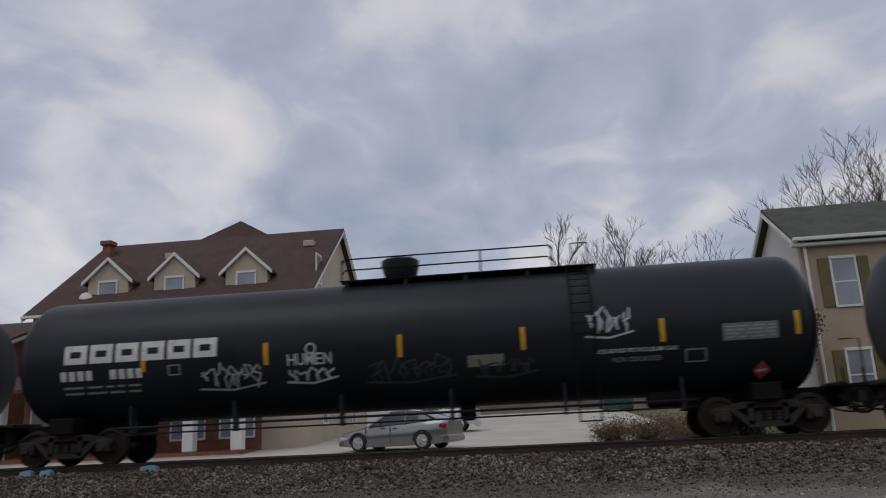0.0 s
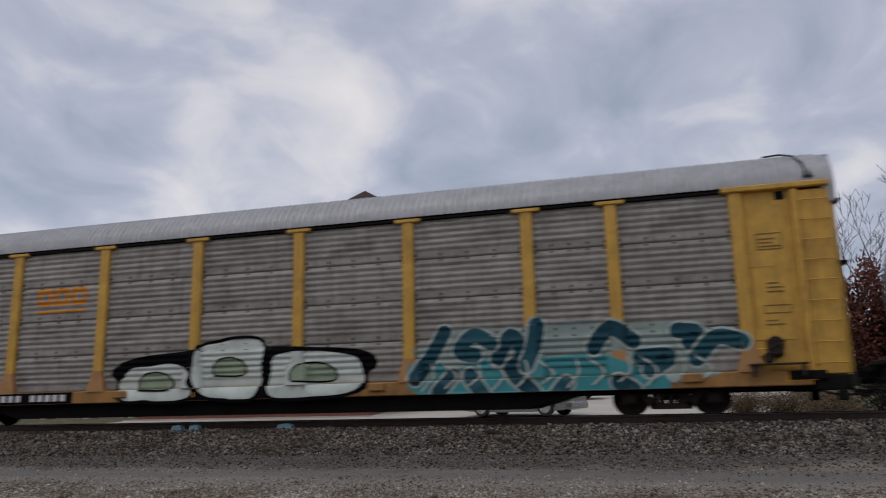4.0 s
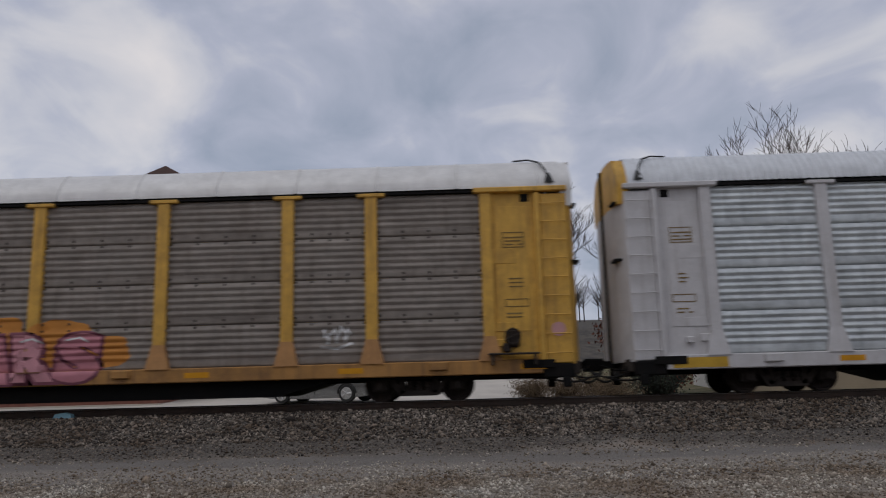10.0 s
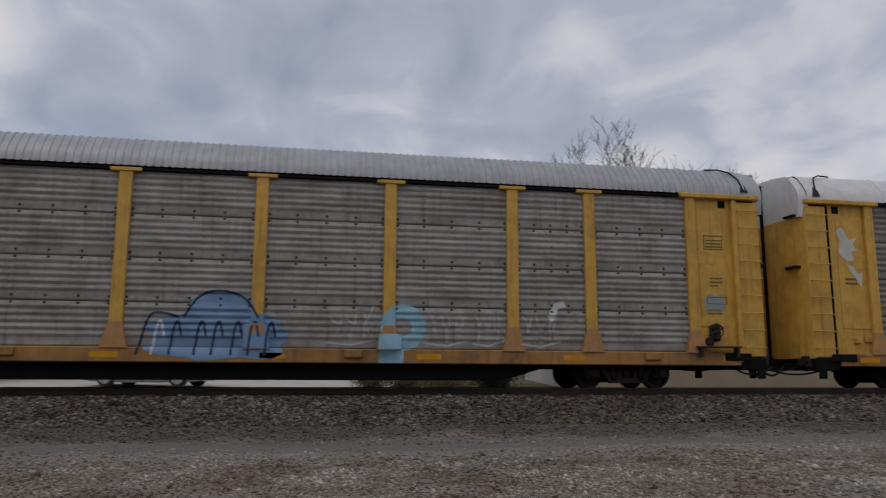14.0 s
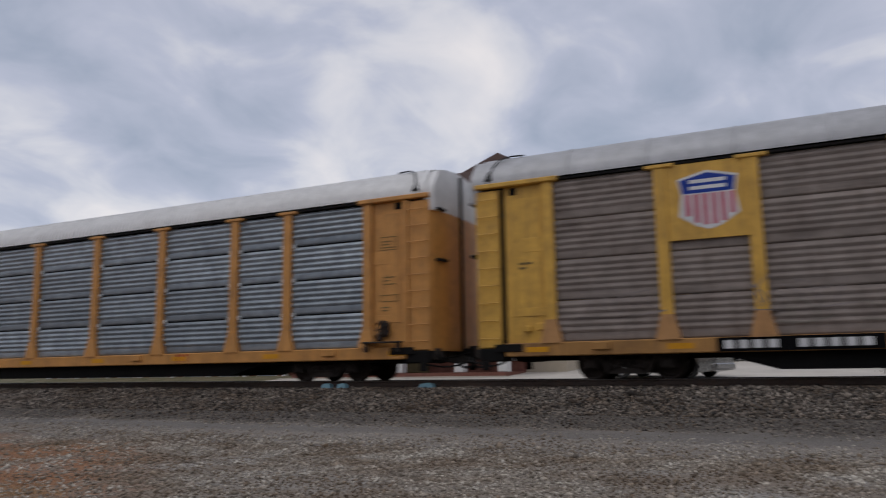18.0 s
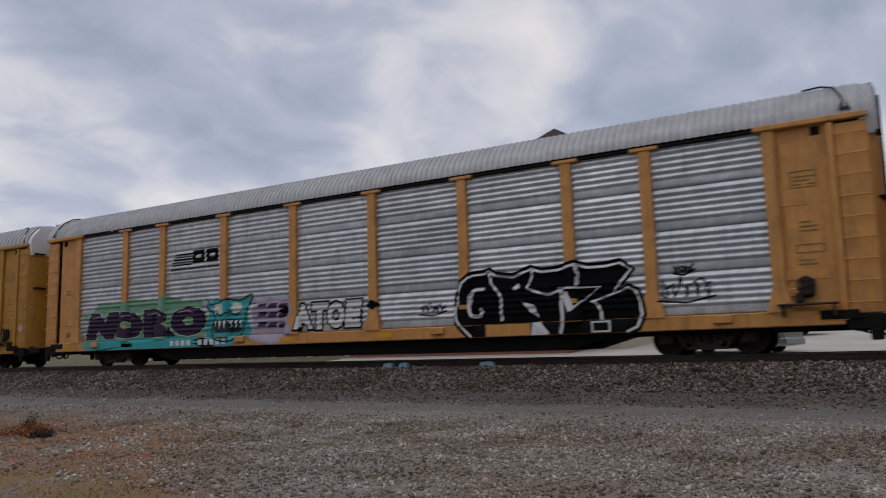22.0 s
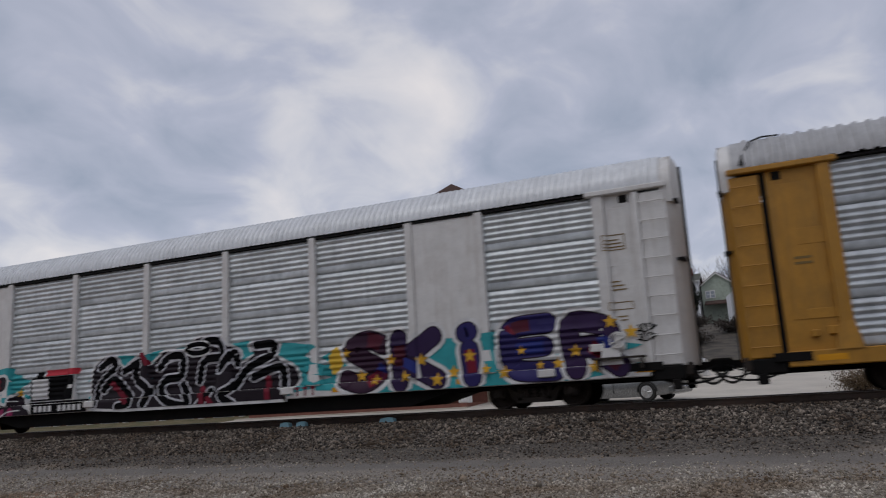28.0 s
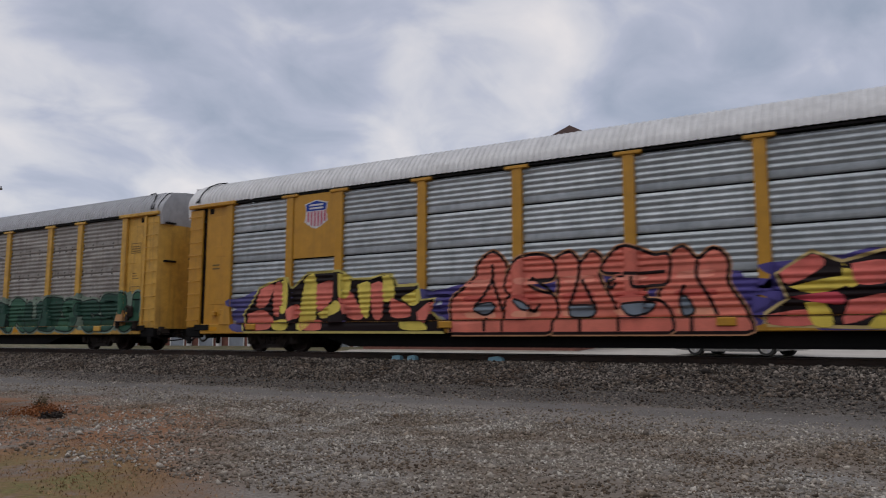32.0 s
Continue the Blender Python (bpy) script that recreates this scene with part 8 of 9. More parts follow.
def parked_car(name, label, at, paint, spec):
    """A car that faces -x, with its wheels on the ground. spec: (x, deck height, half width) sections and the cabin's."""
    car = thing(name, label, "car", at=at)
    body, cabin, wb, r = spec
    rings = []
    for x, lo, hi, hw in body:
        rings.append([(x, -hw * 0.92, lo), (x, -hw, lo + (hi - lo) * 0.35), (x, -hw * 0.97, lo + (hi - lo) * 0.8), (x, -hw * 0.82, hi),
                      (x, hw * 0.82, hi), (x, hw * 0.97, lo + (hi - lo) * 0.8), (x, hw, lo + (hi - lo) * 0.35), (x, hw * 0.92, lo)])
    part("body", loft(rings), paint, car, smooth=50)
    glass, roofs = [], []
    for x, lo, hi, hw in cabin:
        glass.append([(x, -hw, lo), (x, -hw * 0.82, hi), (x, hw * 0.82, hi), (x, hw, lo)])
    part("glasshouse", loft(glass), M_GLASS, car, "dark car windows", smooth=40)
    rr = []
    for x, lo, hi, hw in cabin[1:-1]:
        rr.append([(x, -hw * 0.84, hi - 0.05), (x, -hw * 0.78, hi + 0.03), (x, hw * 0.78, hi + 0.03), (x, hw * 0.84, hi - 0.05)])
    part("roof_panel", loft(rr), paint, car, smooth=40)
    for i in (0, len(cabin) // 2, len(cabin) - 2):
        a, b = cabin[i], cabin[i + 1]
        for sg in (-1, 1):
            if i == len(cabin) // 2:
                p0, p1 = (a[0], sg * a[3] * 1.005, a[1]), (a[0] + 0.05, sg * a[3] * 0.83, a[2])
            else:
                p0, p1 = ((a[0], sg * a[3], a[1]), (b[0], sg * b[3] * 0.82, b[2])) if i == 0 else ((b[0], sg * b[3], b[1]), (a[0], sg * a[3] * 0.82, a[2]))
            part("pillar", Shape().tube([p0, p1], 0.035, 6), paint, car)
    for x in wb:
        for sg in (-1, 1):
            w = part("wheel", Shape().lathe([(sg * 0.66, r * 0.6), (sg * 0.66, r * 0.96), (sg * 0.72, r), (sg * 0.86, r), (sg * 0.905, r * 0.95), (sg * 0.905, r * 0.68)], "y", 24, (x, 0, r)), M_RUB, car, "black tyre")
            part("rim", Shape().lathe([(sg * 0.905, r * 0.70), (sg * 0.912, r * 0.69), (sg * 0.912, r * 0.12)], "y", 20, (x, 0, r)), M_RIM, w, "alloy rim")
            for k in range(5):
                a = k * 1.2566
                part("spoke", Shape().tube([(x + r * 0.1 * math.cos(a), sg * 0.915, r + r * 0.1 * math.sin(a)), (x + r * 0.6 * math.cos(a), sg * 0.915, r + r * 0.6 * math.sin(a))], 0.035, 5), M_RIM, w)
            part("wheel_arch", Shape().tube([(x + r * 1.13 * math.cos(q * 0.314 - 0.0), sg * 0.885, r + r * 1.13 * math.sin(q * 0.314)) for q in range(11)], 0.035, 6), M_RUB, car)
    f, b = body[0], body[-1]
    for sg in (-1, 1):
        part("headlight", Shape().cbox(f[0] + 0.02, f[0] + 0.42, sg * 0.66 - 0.17, sg * 0.66 + 0.17, f[2] - 0.20, f[2] - 0.06, 0.04), M_LAMPW, car)
        part("tail_light", Shape().cbox(b[0] - 0.35, b[0] - 0.01, sg * 0.70 - 0.13, sg * 0.70 + 0.13, b[2] - 0.26, b[2] - 0.08, 0.04), M_LAMPR, car)
        part("mirror", Shape().cbox(cabin[0][0] + 0.42, cabin[0][0] + 0.6, sg * 0.95 - 0.1, sg * 0.95 + 0.1, cabin[0][1] + 0.03, cabin[0][1] + 0.17, 0.04), paint, car)
        part("door_handle", Shape().cbox(0.1, 0.28, sg * 0.885 - 0.02, sg * 0.885 + 0.02, 0.80, 0.83, 0.008), paint, car)
        part("door_seam", Shape().box(-0.02, -0.008, sg * 0.885 - 0.012, sg * 0.885 + 0.012, 0.3, 0.9).box(-1.05, -1.038, sg * 0.88 - 0.012, sg * 0.88 + 0.012, 0.3, 0.9), M_RUB, car)
    part("bumper", Shape().cbox(f[0] - 0.06, f[0] + 0.2, -0.8, 0.8, 0.22, 0.42, 0.05), paint, car)
    part("bumper", Shape().cbox(b[0] - 0.2, b[0] + 0.06, -0.8, 0.8, 0.25, 0.5, 0.05), paint, car)
    return car


SEDAN = ([(-2.25, 0.30, 0.62, 0.70), (-2.05, 0.20, 0.72, 0.82), (-1.4, 0.16, 0.84, 0.885), (-0.8, 0.15, 0.93, 0.89), (0.6, 0.15, 0.97, 0.89), (1.3, 0.16, 1.02, 0.89), (1.95, 0.20, 1.05, 0.86), (2.25, 0.26, 0.98, 0.74)],
         [(-0.95, 0.90, 0.92, 0.80), (-0.05, 0.93, 1.40, 0.78), (0.55, 0.96, 1.45, 0.78), (1.15, 1.0, 1.38, 0.77), (1.95, 1.03, 1.06, 0.74)], (-1.38, 1.30), 0.32)
PICKUP = ([(-2.6, 0.45, 0.98, 0.80), (-2.4, 0.38, 1.08, 0.90), (-1.2, 0.36, 1.16, 0.93), (0.4, 0.36, 1.18, 0.93), (0.5, 0.36, 1.15, 0.93), (2.4, 0.38, 1.15, 0.93), (2.6, 0.45, 1.10, 0.88)],
          [(-1.2, 1.12, 1.15, 0.86), (-0.6, 1.15, 1.75, 0.84), (0.0, 1.16, 1.80, 0.84), (0.45, 1.16, 1.76, 0.84), (0.60, 1.14, 1.2, 0.84)], (-1.65, 1.6), 0.38)
parked_car("sedan", "silver sedan parked on the concrete lot", pose(-5.2, 29.4, gz(-5.2, 29.4) + 0.03, 0, 0, -17), M_SIL, SEDAN)
parked_car("pickup_truck", "white pickup truck parked behind the silver sedan", (-5.55, 40.0, gz(-5.55, 40.0) + 0.03), M_CWH, PICKUP)

# ---------------------------------------------------------------- trees and bushes
M_BARK = mat("grey_brown_bark", (0.062, 0.05, 0.043), 0.95, scale=6, bump=0.5)


def limb(sh, p, d, ln, r, depth, rnd, spread, kids=2):
    n = 3
    pts, rs = [p], [r]
    q, dd = Vector(p), Vector(d)
    for i in range(n):
        dd = (dd + Vector((rnd.uniform(-1, 1), rnd.uniform(-1, 1), rnd.uniform(-0.4, 0.9))) * 0.16).normalized()
        q = q + dd * (ln / n)
        pts.append(tuple(q))
        rs.append(r * (1 - 0.42 * (i + 1) / n))
    sh.tube(pts, rs, 7 if depth > 3 else (5 if depth > 1 else 3), caps=False)
    if depth == 0:
        return
    for k in range(kids + (1 if rnd.random() < 0.72 else 0)):
        i = rnd.choice((1, 2, 3, 3))
        side = Vector((rnd.uniform(-1, 1), rnd.uniform(-1, 1), rnd.uniform(-0.1, 0.5))).normalized()
        nd = (dd + side * spread).normalized()
        limb(sh, pts[i], nd, ln * rnd.uniform(0.58, 0.8), max(rs[i] * 0.62, 0.017), depth - 1, rnd, spread, kids)


def bare_tree(name, label, x, y, height, seed, depth=5, stems=1, spread=0.66, r=0.28, fork=0.0):
    rnd = random.Random(seed)
    t = thing(name, label, "tree", "bare winter trees", at=(x, y, gz(x, y) - 0.05))
    tr, cr_ = Shape(), Shape()
    if fork:
        # a short thick trunk that parts into two upright leaders
        tr.tube([(0, 0, 0), (0, 0, 0.6), (0.05, 0, height * 0.22), (0, 0, height * 0.30)], [r * 1.4, r, r * 0.9, r * 0.85], 12)
        for s in (-1, 1):
            a, b, c = Vector((s * 0.15, 0, height * 0.28)), Vector((s * fork * 0.55, s * 0.3, height * 0.42)), Vector((s * fork, s * 0.5, height * 0.62))
            tr.tube([tuple(a), tuple(b), tuple(c)], [r * 0.62, r * 0.5, r * 0.36], 10)
            for k in range(34):
                f = rnd.uniform(0.15, 1.0)
                p = a.lerp(b, f * 2) if f < 0.5 else b.lerp(c, f * 2 - 1)
                d = Vector((rnd.uniform(-1, 1) + s * 0.1, rnd.uniform(-1, 1), rnd.uniform(0.0, 0.95))).normalized()
                limb(cr_, tuple(p), d, height * rnd.uniform(0.11, 0.18), r * 0.2, depth - 2, rnd, spread)
            limb(cr_, tuple(c), Vector((s * 0.1, 0, 1)), height * 0.2, r * 0.34, depth - 2, rnd, spread, 3)
        stems = 0
    for s in range(stems):
        lean = Vector((rnd.uniform(-0.25, 0.25), rnd.uniform(-0.2, 0.2), 1)).normalized() if stems > 1 else Vector((0.02, 0.02, 1))
        h = height * 0.34
        base = (rnd.uniform(-0.3, 0.3) * (stems > 1), rnd.uniform(-0.3, 0.3) * (stems > 1), 0)
        topp = tuple(Vector(base) + lean * h)
        tr.tube([base, tuple(Vector(base) + lean * h * 0.1), tuple(Vector(base) + lean * h * 0.5), topp], [r * 1.35, r, r * 0.85, r * 0.7], 10)
        for k in range(4):
            d = (lean * 1.0 + Vector((rnd.uniform(-1, 1), rnd.uniform(-1, 1), rnd.uniform(0.0, 0.4))) * 0.6).normalized()
            limb(cr_, tuple(Vector(base) + lean * h * rnd.uniform(0.75, 1.0)), d, height * 0.25, r * 0.45, depth, rnd, spread)
    part("trunk", tr, M_BARK, t)
    part("crown", cr_, M_BARK, t, "bare branching crown")
    return t


bare_tree("tree", "large bare tree behind the lot with a forked trunk", 5.5, 62, 14.2, 11, depth=6, fork=2.5, spread=0.72, r=0.46)
bare_tree("tree", "tall bare tree behind the tan house", 21.9, 52, 18.0, 13)
bare_tree("tree", "tall bare tree behind the tan house", 24.7, 53, 19.5, 14)
bare_tree("tree", "tall bare tree behind the tan house", 28.6, 54, 17.5, 15)
bare_tree("tree", "low bare tree beside the tan house", 13.0, 58, 13.5, 16, depth=4)
bare_tree("tree", "bare tree behind the hillside houses", -4.6, 129, 10.5, 91, depth=4, stems=3)
bare_tree("tree", "bare tree behind the hillside houses", -1.2, 131, 10.0, 92, depth=4, stems=3)
bare_tree("tree", "bare tree far off behind the houses", 58, 66, 19, 18, depth=4)


def far_woods(count, seed):
    sh, rnd = Shape(), random.Random(seed)
    for k in range(count):
        x, y = rnd.uniform(-170, 150), rnd.uniform(132, 205)
        z, h = gz(x, y), rnd.uniform(8, 14)
        sh.tube([(x, y, z - 0.3), (x, y, z + h * 0.5)], [0.2, 0.12], 4, caps=False)
        for j in range(14):
            a, e = rnd.uniform(0, 6.28), rnd.uniform(0.5, 1.3)
            b = z + h * rnd.uniform(0.25, 0.55)
            ln = h * rnd.uniform(0.3, 0.5)
            tip = (x + math.cos(a) * math.cos(e) * ln, y + math.sin(a) * math.cos(e) * ln, b + math.sin(e) * ln)
            sh.tube([(x, y, b), tip], [0.09, 0.025], 3, caps=False)
            for q in range(4):
                f = rnd.uniform(0.3, 1.0)
                m = Vector((x, y, b)).lerp(Vector(tip), f)
                sh.tube([tuple(m), tuple(m + Vector((rnd.uniform(-1, 1), rnd.uniform(-1, 1), rnd.uniform(0.2, 1.4))) * h * 0.09)], [0.035, 0.015], 3, caps=False)
    ob = part("woods", sh, M_BARK, smooth=0)
    return tagged(ob, "bare winter woods on the far hillside", "woods", kind="stuff")


far_woods(260, 5)


def leaf_bush(name, label, x, y, w, h, col, seed, count=2600, leaf=0.07, stalk=None):
    rnd = random.Random(seed)
    t = thing(name, label, "bush", at=(x, y, gz(x, y)))
    st, lv = Shape(), Shape()
    for k in range(26):
        a = rnd.uniform(0, 6.28)
        e = rnd.uniform(0.15, 1.0) * w / 2
        hh = h * rnd.uniform(0.55, 1.0) * (1 - 0.3 * e / (w / 2))
        pts = [(rnd.uniform(-0.15, 0.15), rnd.uniform(-0.15, 0.15), 0), (math.cos(a) * e * 0.5, math.sin(a) * e * 0.5, hh * 0.5), (math.cos(a) * e, math.sin(a) * e, hh)]
        k_ = min(1.0, h / 1.2)
        st.tube(pts, [0.035 * k_, 0.022 * k_, 0.008 * k_], 4, caps=False)
        for j in range(count // 26):
            f = rnd.uniform(0.25, 1.0)
            c = Vector(pts[1]).lerp(Vector(pts[2]), (f - 0.5) * 2) if f > 0.5 else Vector(pts[0]).lerp(Vector(pts[1]), f * 2)
            c += Vector((rnd.gauss(0, 1), rnd.gauss(0, 1), rnd.gauss(0, 1))) * min(0.20, 0.16 * w, 0.6 * h)
            c.z = max(c.z, 0.02)
            u = Vector((rnd.gauss(0, 1), rnd.gauss(0, 1), rnd.gauss(0, 1))).normalized() * leaf
            v = u.orthogonal().normalized() * leaf * 0.55
            lv.add([tuple(c - u), tuple(c + v), tuple(c + u), tuple(c - v)], [(0, 1, 2, 3)])
    part("branchwork", st, stalk or M_BARK, t)
    part("foliage", lv, col, t, smooth=0)
    return t


def leaf_mat(name, lo, hi):
    return stone_material(name, lo, hi, tuple((a + b) / 2 for a, b in zip(lo, hi)))


leaf_bush("bush", "tall bush with dry red-brown leaves beside the tan house", 7.6, 28.2, 5.0, 6.4, leaf_mat("dry_red_leaves", (0.07, 0.02, 0.012), (0.26, 0.08, 0.045)), 21, 20000, 0.085)
leaf_bush("bush", "dark evergreen bush beyond the track", 6.4, 25.4, 2.2, 1.5, leaf_mat("dark_evergreen_leaves", (0.008, 0.012, 0.008), (0.03, 0.04, 0.02)), 22, 2600, 0.05)
for i, (bx, by, bw, bh) in enumerate(((3.6, 26.0, 2.6, 0.9), (5.0, 27.2, 2.8, 1.0), (2.6, 28.5, 2.0, 0.8), (4.6, 24.4, 2.4, 0.6))):
    leaf_bush("bush", "low clump of dry brown weeds at the lot's edge", bx, by, bw, bh, leaf_mat("dry_brown_weeds", (0.07, 0.045, 0.024), (0.23, 0.155, 0.085)), 30 + i, 5200, 0.032)

leaf_bush("evergreen", "tall dark evergreen on the slope before the houses", -9.3, 105.5, 3.4, 7.2, leaf_mat("black_green_needles", (0.006, 0.010, 0.006), (0.022, 0.03, 0.016)), 71, 9000, 0.16)
leaf_bush("evergreen", "small dark evergreen between the houses", -2.4, 124.0, 3.0, 7.5, leaf_mat("black_green_needles", (0.006, 0.010, 0.006), (0.022, 0.03, 0.016)), 72, 5000, 0.18)
for i, (bx, by, bw, bh) in enumerate(((-10.5, 84, 5, 1.6), (-6.8, 80, 4.5, 1.5), (-3.4, 86, 5.5, 1.8), (0.6, 82, 5, 1.6), (-8.0, 94, 5, 1.6), (-1.0, 96, 5, 1.5))):
    leaf_bush("bush", "tangle of bare brown brush on the bank", bx, by, bw, bh, leaf_mat("bare_brown_brush", (0.03, 0.024, 0.019), (0.085, 0.066, 0.052)), 80 + i, 2600, 0.10)

# ---------------------------------------------------------------- beside the camera: cabinets, sign, pole
M_GALP = mat("galvanised_post", (0.45, 0.45, 0.44), 0.6, 0.2, var=0.12, dirty=0.25, dirt=(0.2, 0.19, 0.18))
M_CAB = mat("grey_cabinet_paint", (0.33, 0.335, 0.355), 0.5, var=0.07, scale=1.5, dirty=0.15, dirt=(0.15, 0.15, 0.15))
g0 = gz(-16, 7.8)
cab = thing("signal_cabinet", "small grey signal cabinet on a galvanised post", "signal cabinet", at=pose(-16.02, 7.96, g0, 0, 0, 28))
part("body", Shape().cbox(-0.48, 0.48, -0.3, 0.3, 1.45, 3.05, 0.025), M_CAB, cab)
part("lid", Shape().cbox(-0.52, 0.52, -0.34, 0.34, 3.05, 3.10, 0.015), M_CAB, cab)
part("label_plate", Shape().box(-0.02, 0.26, -0.306, -0.300, 2.32, 2.48), P_WH, cab, "white label plate")
part("lifting_eye", Shape().cbox(-0.12, 0.06, -0.06, 0.02, 3.10, 3.28, 0.03), M_TRIM, cab)
part("lifting_eye", Shape().cbox(-0.45, -0.36, -0.06, 0.02, 3.10, 3.22, 0.03), M_TRIM, cab)
part("conduit", Shape().tube([(-0.30, 0.0, 1.46), (-0.36, 0.0, -0.1)], 0.075, 10), M_TRIM, cab, "white conduit to the ground")
big_cab = thing("signal_house", "large grey signal housing on a post with blue sign", "signal housing", at=pose(-16.50, 7.52, g0, 0, 0, 64))
part("post", Shape().cbox(-0.17, -0.135, -0.2, 0.2, -0.3, 3.95, 0.01).cbox(0.12, 0.155, -0.2, 0.2, -0.3, 3.95, 0.01).cbox(-0.135, 0.12, -0.06, -0.02, -0.3, 3.95, 0.01), M_GALP, big_cab, "galvanised channel post")
part("body", Shape().cbox(-2.6, 0.0, 0.26, 1.4, 0.85, 4.0, 0.03), M_CAB, big_cab)
part("lid", Shape().prism([(-2.7, 4.0), (0.05, 4.0), (-0.1, 4.14), (-2.6, 4.18)], "y", 0.2, 1.56), M_CAB, big_cab)
part("lifting_eye", Shape().cbox(0.0, 0.2, -0.05, 0.05, 3.95, 4.25, 0.03), M_GALP, big_cab)
part("floor_beam", Shape().cbox(-2.6, 0.0, 0.24, 1.5, 0.75, 0.85, 0.02), M_TRIM, big_cab)
for z in (1.7, 3.1):
    part("bolt", Shape().tube([(-0.36, -0.17, z), (-0.14, -0.17, z)], 0.02, 6), M_BLACK, big_cab)
sign = part("number_sign", Shape().cbox(-1.55, -0.16, 0.225, 0.255, 3.42, 3.88, 0.01), flat("blue_sign_paint", (0.02, 0.035, 0.26)), big_cab, "blue sign with white figures")
vs, fs = mesh_text("29", 0.46, 0.012)
part("figures", Shape().add([(x - 0.80, 0.219, z + 3.49) for x, z in vs], fs), P_WH, sign, "white figures", smooth=0)

pole = thing("utility_pole", "weathered wooden utility pole with two crossarms", "utility pole", at=(-63.4, 32.2, gz(-63, 32) - 0.2))
part("shaft", Shape().tube([(0, 0, 0), (0, 0, 13.3)], [0.2, 0.13], 10), M_WOOD, pole)
for z, w in ((12.9, 1.35), (11.3, 1.25)):
    arm = part("crossarm", Shape().cbox(-w, w, -0.06, 0.06, z - 0.07, z + 0.07, 0.01), M_WOOD, pole, at=pose(0, 0, 0, 0, 0, 60))
    for k in (-0.92, -0.55, 0.55, 0.92):
        part("insulator", Shape().lathe([(z + 0.07, 0.03), (z + 0.12, 0.06), (z + 0.2, 0.06), (z + 0.26, 0.03)], "z", 8, (k * w, 0, 0)), M_CAB, arm)
for a in (-0.5, 0.5):
    part("transformer", Shape().lathe([(9.6, 0.22), (9.65, 0.25), (10.4, 0.25), (10.5, 0.15)], "z", 12, (a, a * 0.3, 0)), M_CAB, pole)

dump = thing("dumpster", "dark green steel dumpster at the far end of the lot", "dumpster", at=(5.6, 55.0, gz(5.6, 55.0) + 0.02))
M_DUMP = mat("dark_green_dumpster_paint", (0.012, 0.075, 0.05), 0.55, dirty=0.3)
part("bin", Shape().prism([(-0.98, 0.15), (0.98, 0.15), (1.05, 1.62), (0.8, 1.9), (-0.8, 1.9), (-1.05, 1.62)], "y", -0.9, 0.9), M_DUMP, dump)
for x in (-0.4, 0.4):
    part("lid", Shape().cbox(x - 0.38, x + 0.38, -0.95, 0.95, 1.9, 2.0, 0.03), M_RUB, dump)
for x in (-0.55, 0.0, 0.55):
    part("rib", Shape().cbox(x - 0.05, x + 0.05, -0.97, -0.9, 0.2, 1.88, 0.02), M_DUMP, dump)
for x in (-0.85, 0.85):
    for y in (-0.7, 0.7):
        part("caster", Shape().lathe([(y - 0.05, 0.1), (y + 0.05, 0.1)], "y", 10, (x, 0, 0.1)), M_RUB, dump)


def blades(name, count, seed, material):
    """Thin dead grass blades in the weed patch beside the cabinet."""
    rnd, sh = random.Random(seed), Shape()
    while count:
        x, y = rnd.uniform(-18, -4), rnd.uniform(4.2, 11.0)
        if x + 1.02 * y > rnd.gauss(-0.8, 0.8) or noise.noise(Vector((x * 0.7, y * 0.7, 9.0))) < rnd.uniform(-0.2, 0.3):
            continue
        count -= 1
        z, h, a = gz(x, y), rnd.uniform(0.008, 0.032), rnd.uniform(0, 6.28)
        lx, ly = math.cos(a) * h * rnd.uniform(0.8, 2.4), math.sin(a) * h * rnd.uniform(0.8, 2.4)
        w = 0.008
        sh.add([(x - w * math.sin(a), y + w * math.cos(a), z - 0.01), (x + w * math.sin(a), y - w * math.cos(a), z - 0.01), (x + lx, y + ly, z + h)], [(0, 1, 2)])
    ob = part(name, sh, material, smooth=0)
    return tagged(ob, "short blades of grass, dead or green, on the gravel", "grass", kind="stuff")


blades("dead_grass", 16000, 61, leaf_mat("dead_grass_blade", (0.24, 0.10, 0.04), (0.52, 0.31, 0.15)))
blades("green_grass", 1500, 62, leaf_mat("green_grass_blade", (0.05, 0.07, 0.015), (0.14, 0.15, 0.04)))

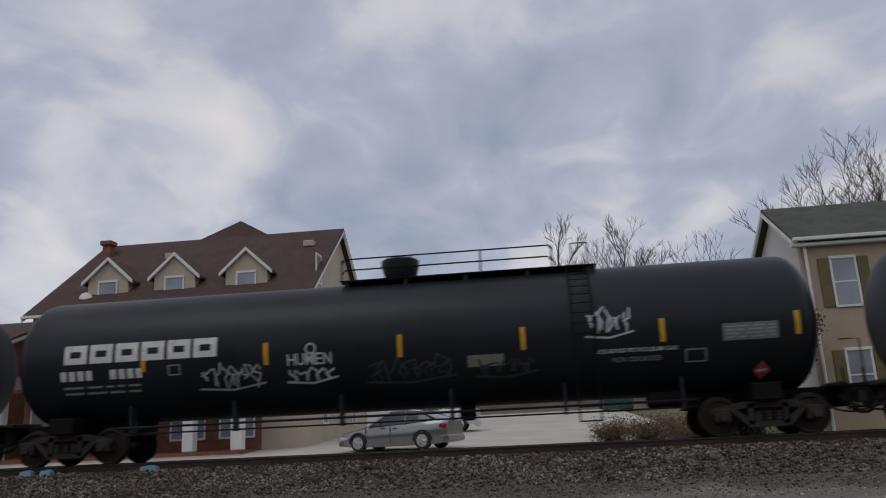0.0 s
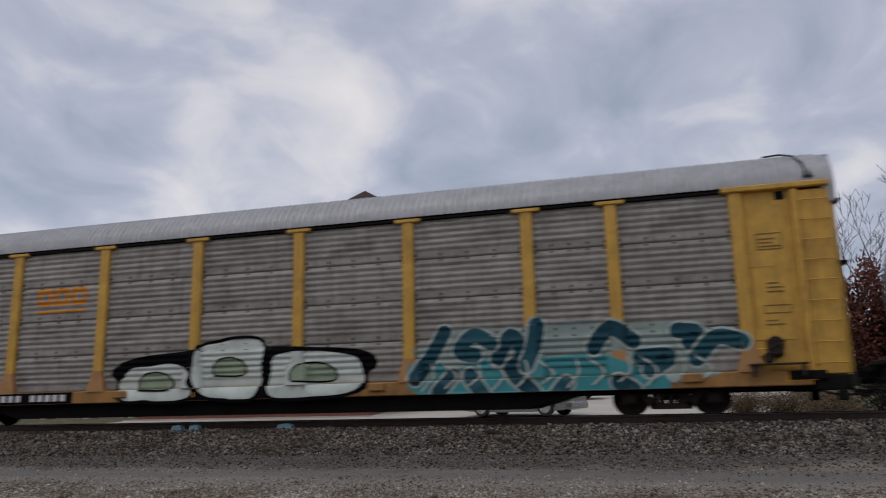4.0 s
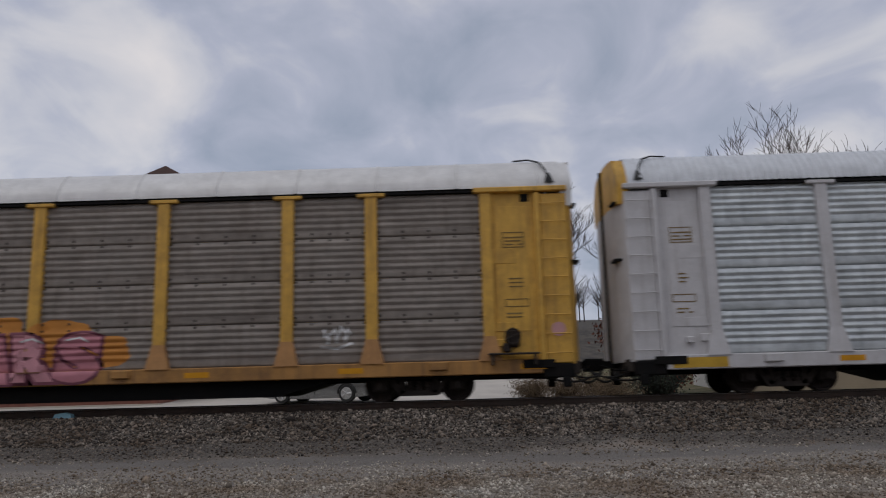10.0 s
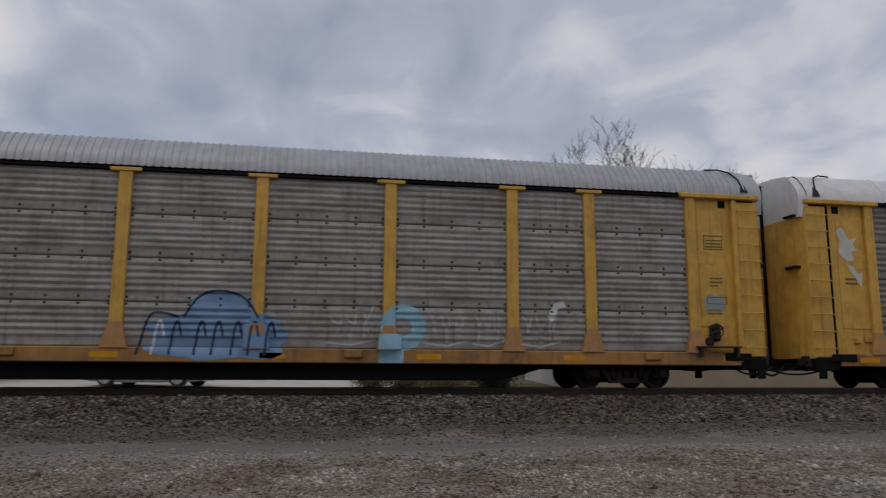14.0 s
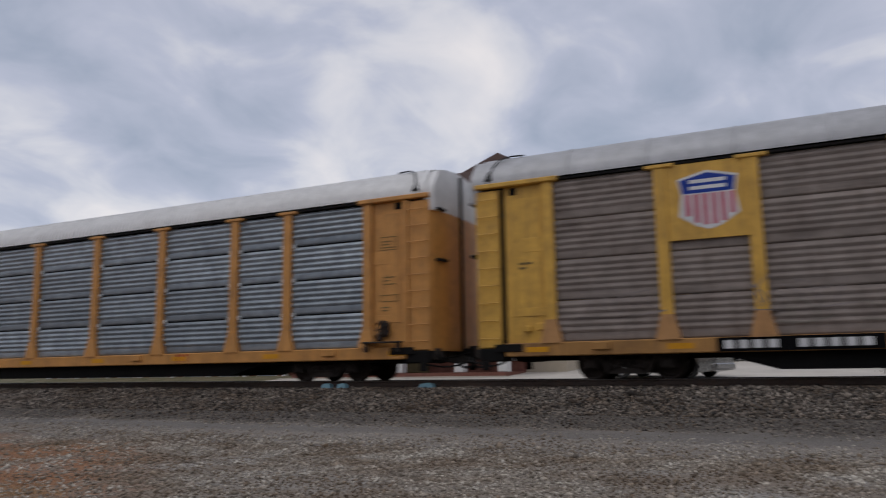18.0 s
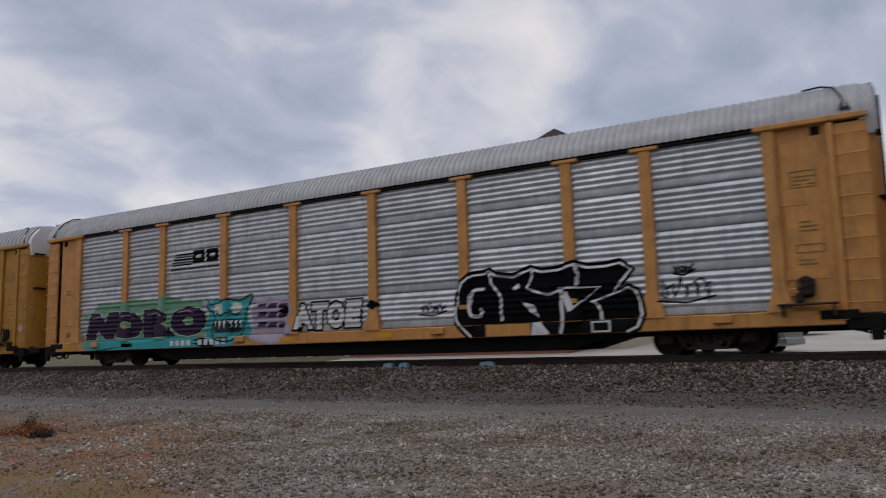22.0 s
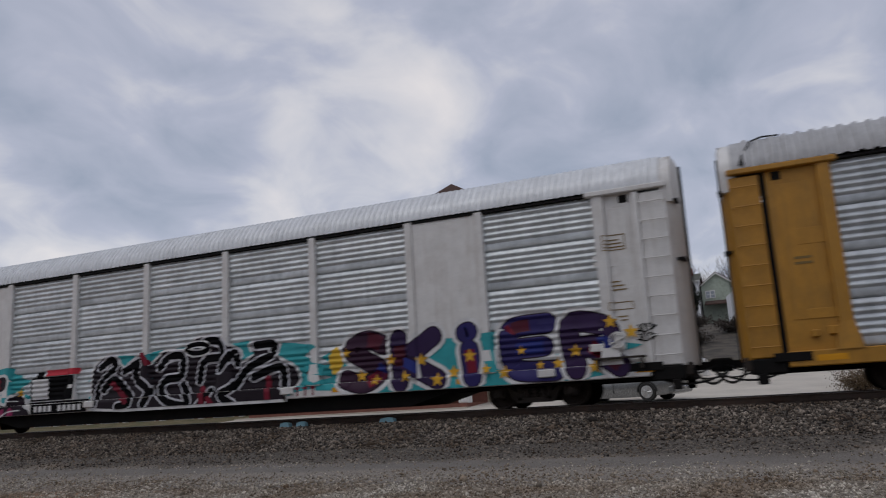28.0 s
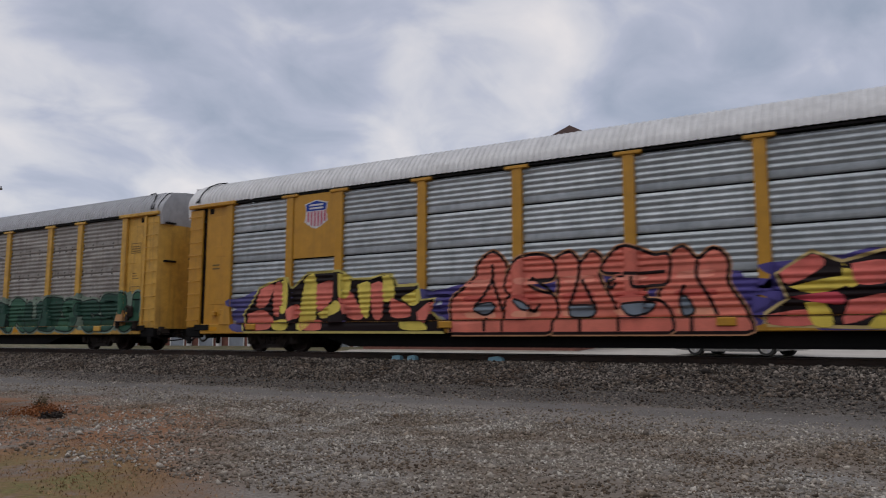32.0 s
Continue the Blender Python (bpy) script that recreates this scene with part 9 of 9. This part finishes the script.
# weeds by the cabinet, blue debris by the rail
M_WEED = leaf_mat("dead_orange_weed", (0.22, 0.07, 0.02), (0.50, 0.20, 0.07))
M_DRY = leaf_mat("dry_stalk", (0.12, 0.09, 0.05), (0.26, 0.20, 0.12))
for i, (wx, wy, ww, wh) in enumerate(((-14.4, 8.75, 1.5, 0.10), (-13.6, 8.45, 0.5, 0.07), (-14.6, 8.85, 0.30, 0.42))):
    leaf_bush("weed", "dead orange weed clump on the gravel", wx, wy, ww, wh, M_WEED if i == 0 else M_DRY if i == 2 else leaf_mat("dark_dead_weed", (0.02, 0.015, 0.012), (0.08, 0.06, 0.05)), 50 + i, (2600, 500, 120)[i], (0.022, 0.03, 0.035)[i], stalk=(M_WEED, M_DRY, M_DRY)[i])
M_BLUE = mat("faded_blue_plastic", (0.22, 0.40, 0.48), 0.6, var=0.2)
for bx, bw in ((-8.93, 0.42), (-11.45, 0.28), (-11.95, 0.3)):
    d = part("plastic_scrap", Shape().prism([(-bw / 2, 0), (bw / 2, 0), (bw * 0.45, 0.09), (bw * 0.1, 0.13), (-bw * 0.4, 0.10)], "y", -0.08, 0.08), M_BLUE, at=(bx, 17.2, 1.03))
    tagged(d, "faded blue plastic scrap on the ballast", "plastic scrap", "scraps by the rail")


# ---------------------------------------------------------------- motion
def motions():
    ts = [0.0, 4.0, 8.0, 12.0, 16.0, 20.0, 24.0, 28.0, 32.0]
    where = {}
    for off, car in TANKS + RACKS:
        walk(car, [(t, pose(head(t) + off, TRACK_Y, RAIL_Z)) for t in ts])
        where[car] = off
    for w, car, x, r in SPINNERS:
        off = where[car]
        a = [k / FPS for k in range(int(32 * FPS) + 1) if -38 < head(k / FPS) + off - 13 < 32]
        times = sorted({0.0, 32.0, *a})
        rows, ang, last = [], 0.0, None
        for t in times:
            if last is not None and t - last < 0.05:
                ang += math.degrees((head(t) - head(last)) / r)
            last = t
            rows.append((t, pose(x, 0, r, 0, ang % 360.0, 0)))
        walk(w, rows)


motions()
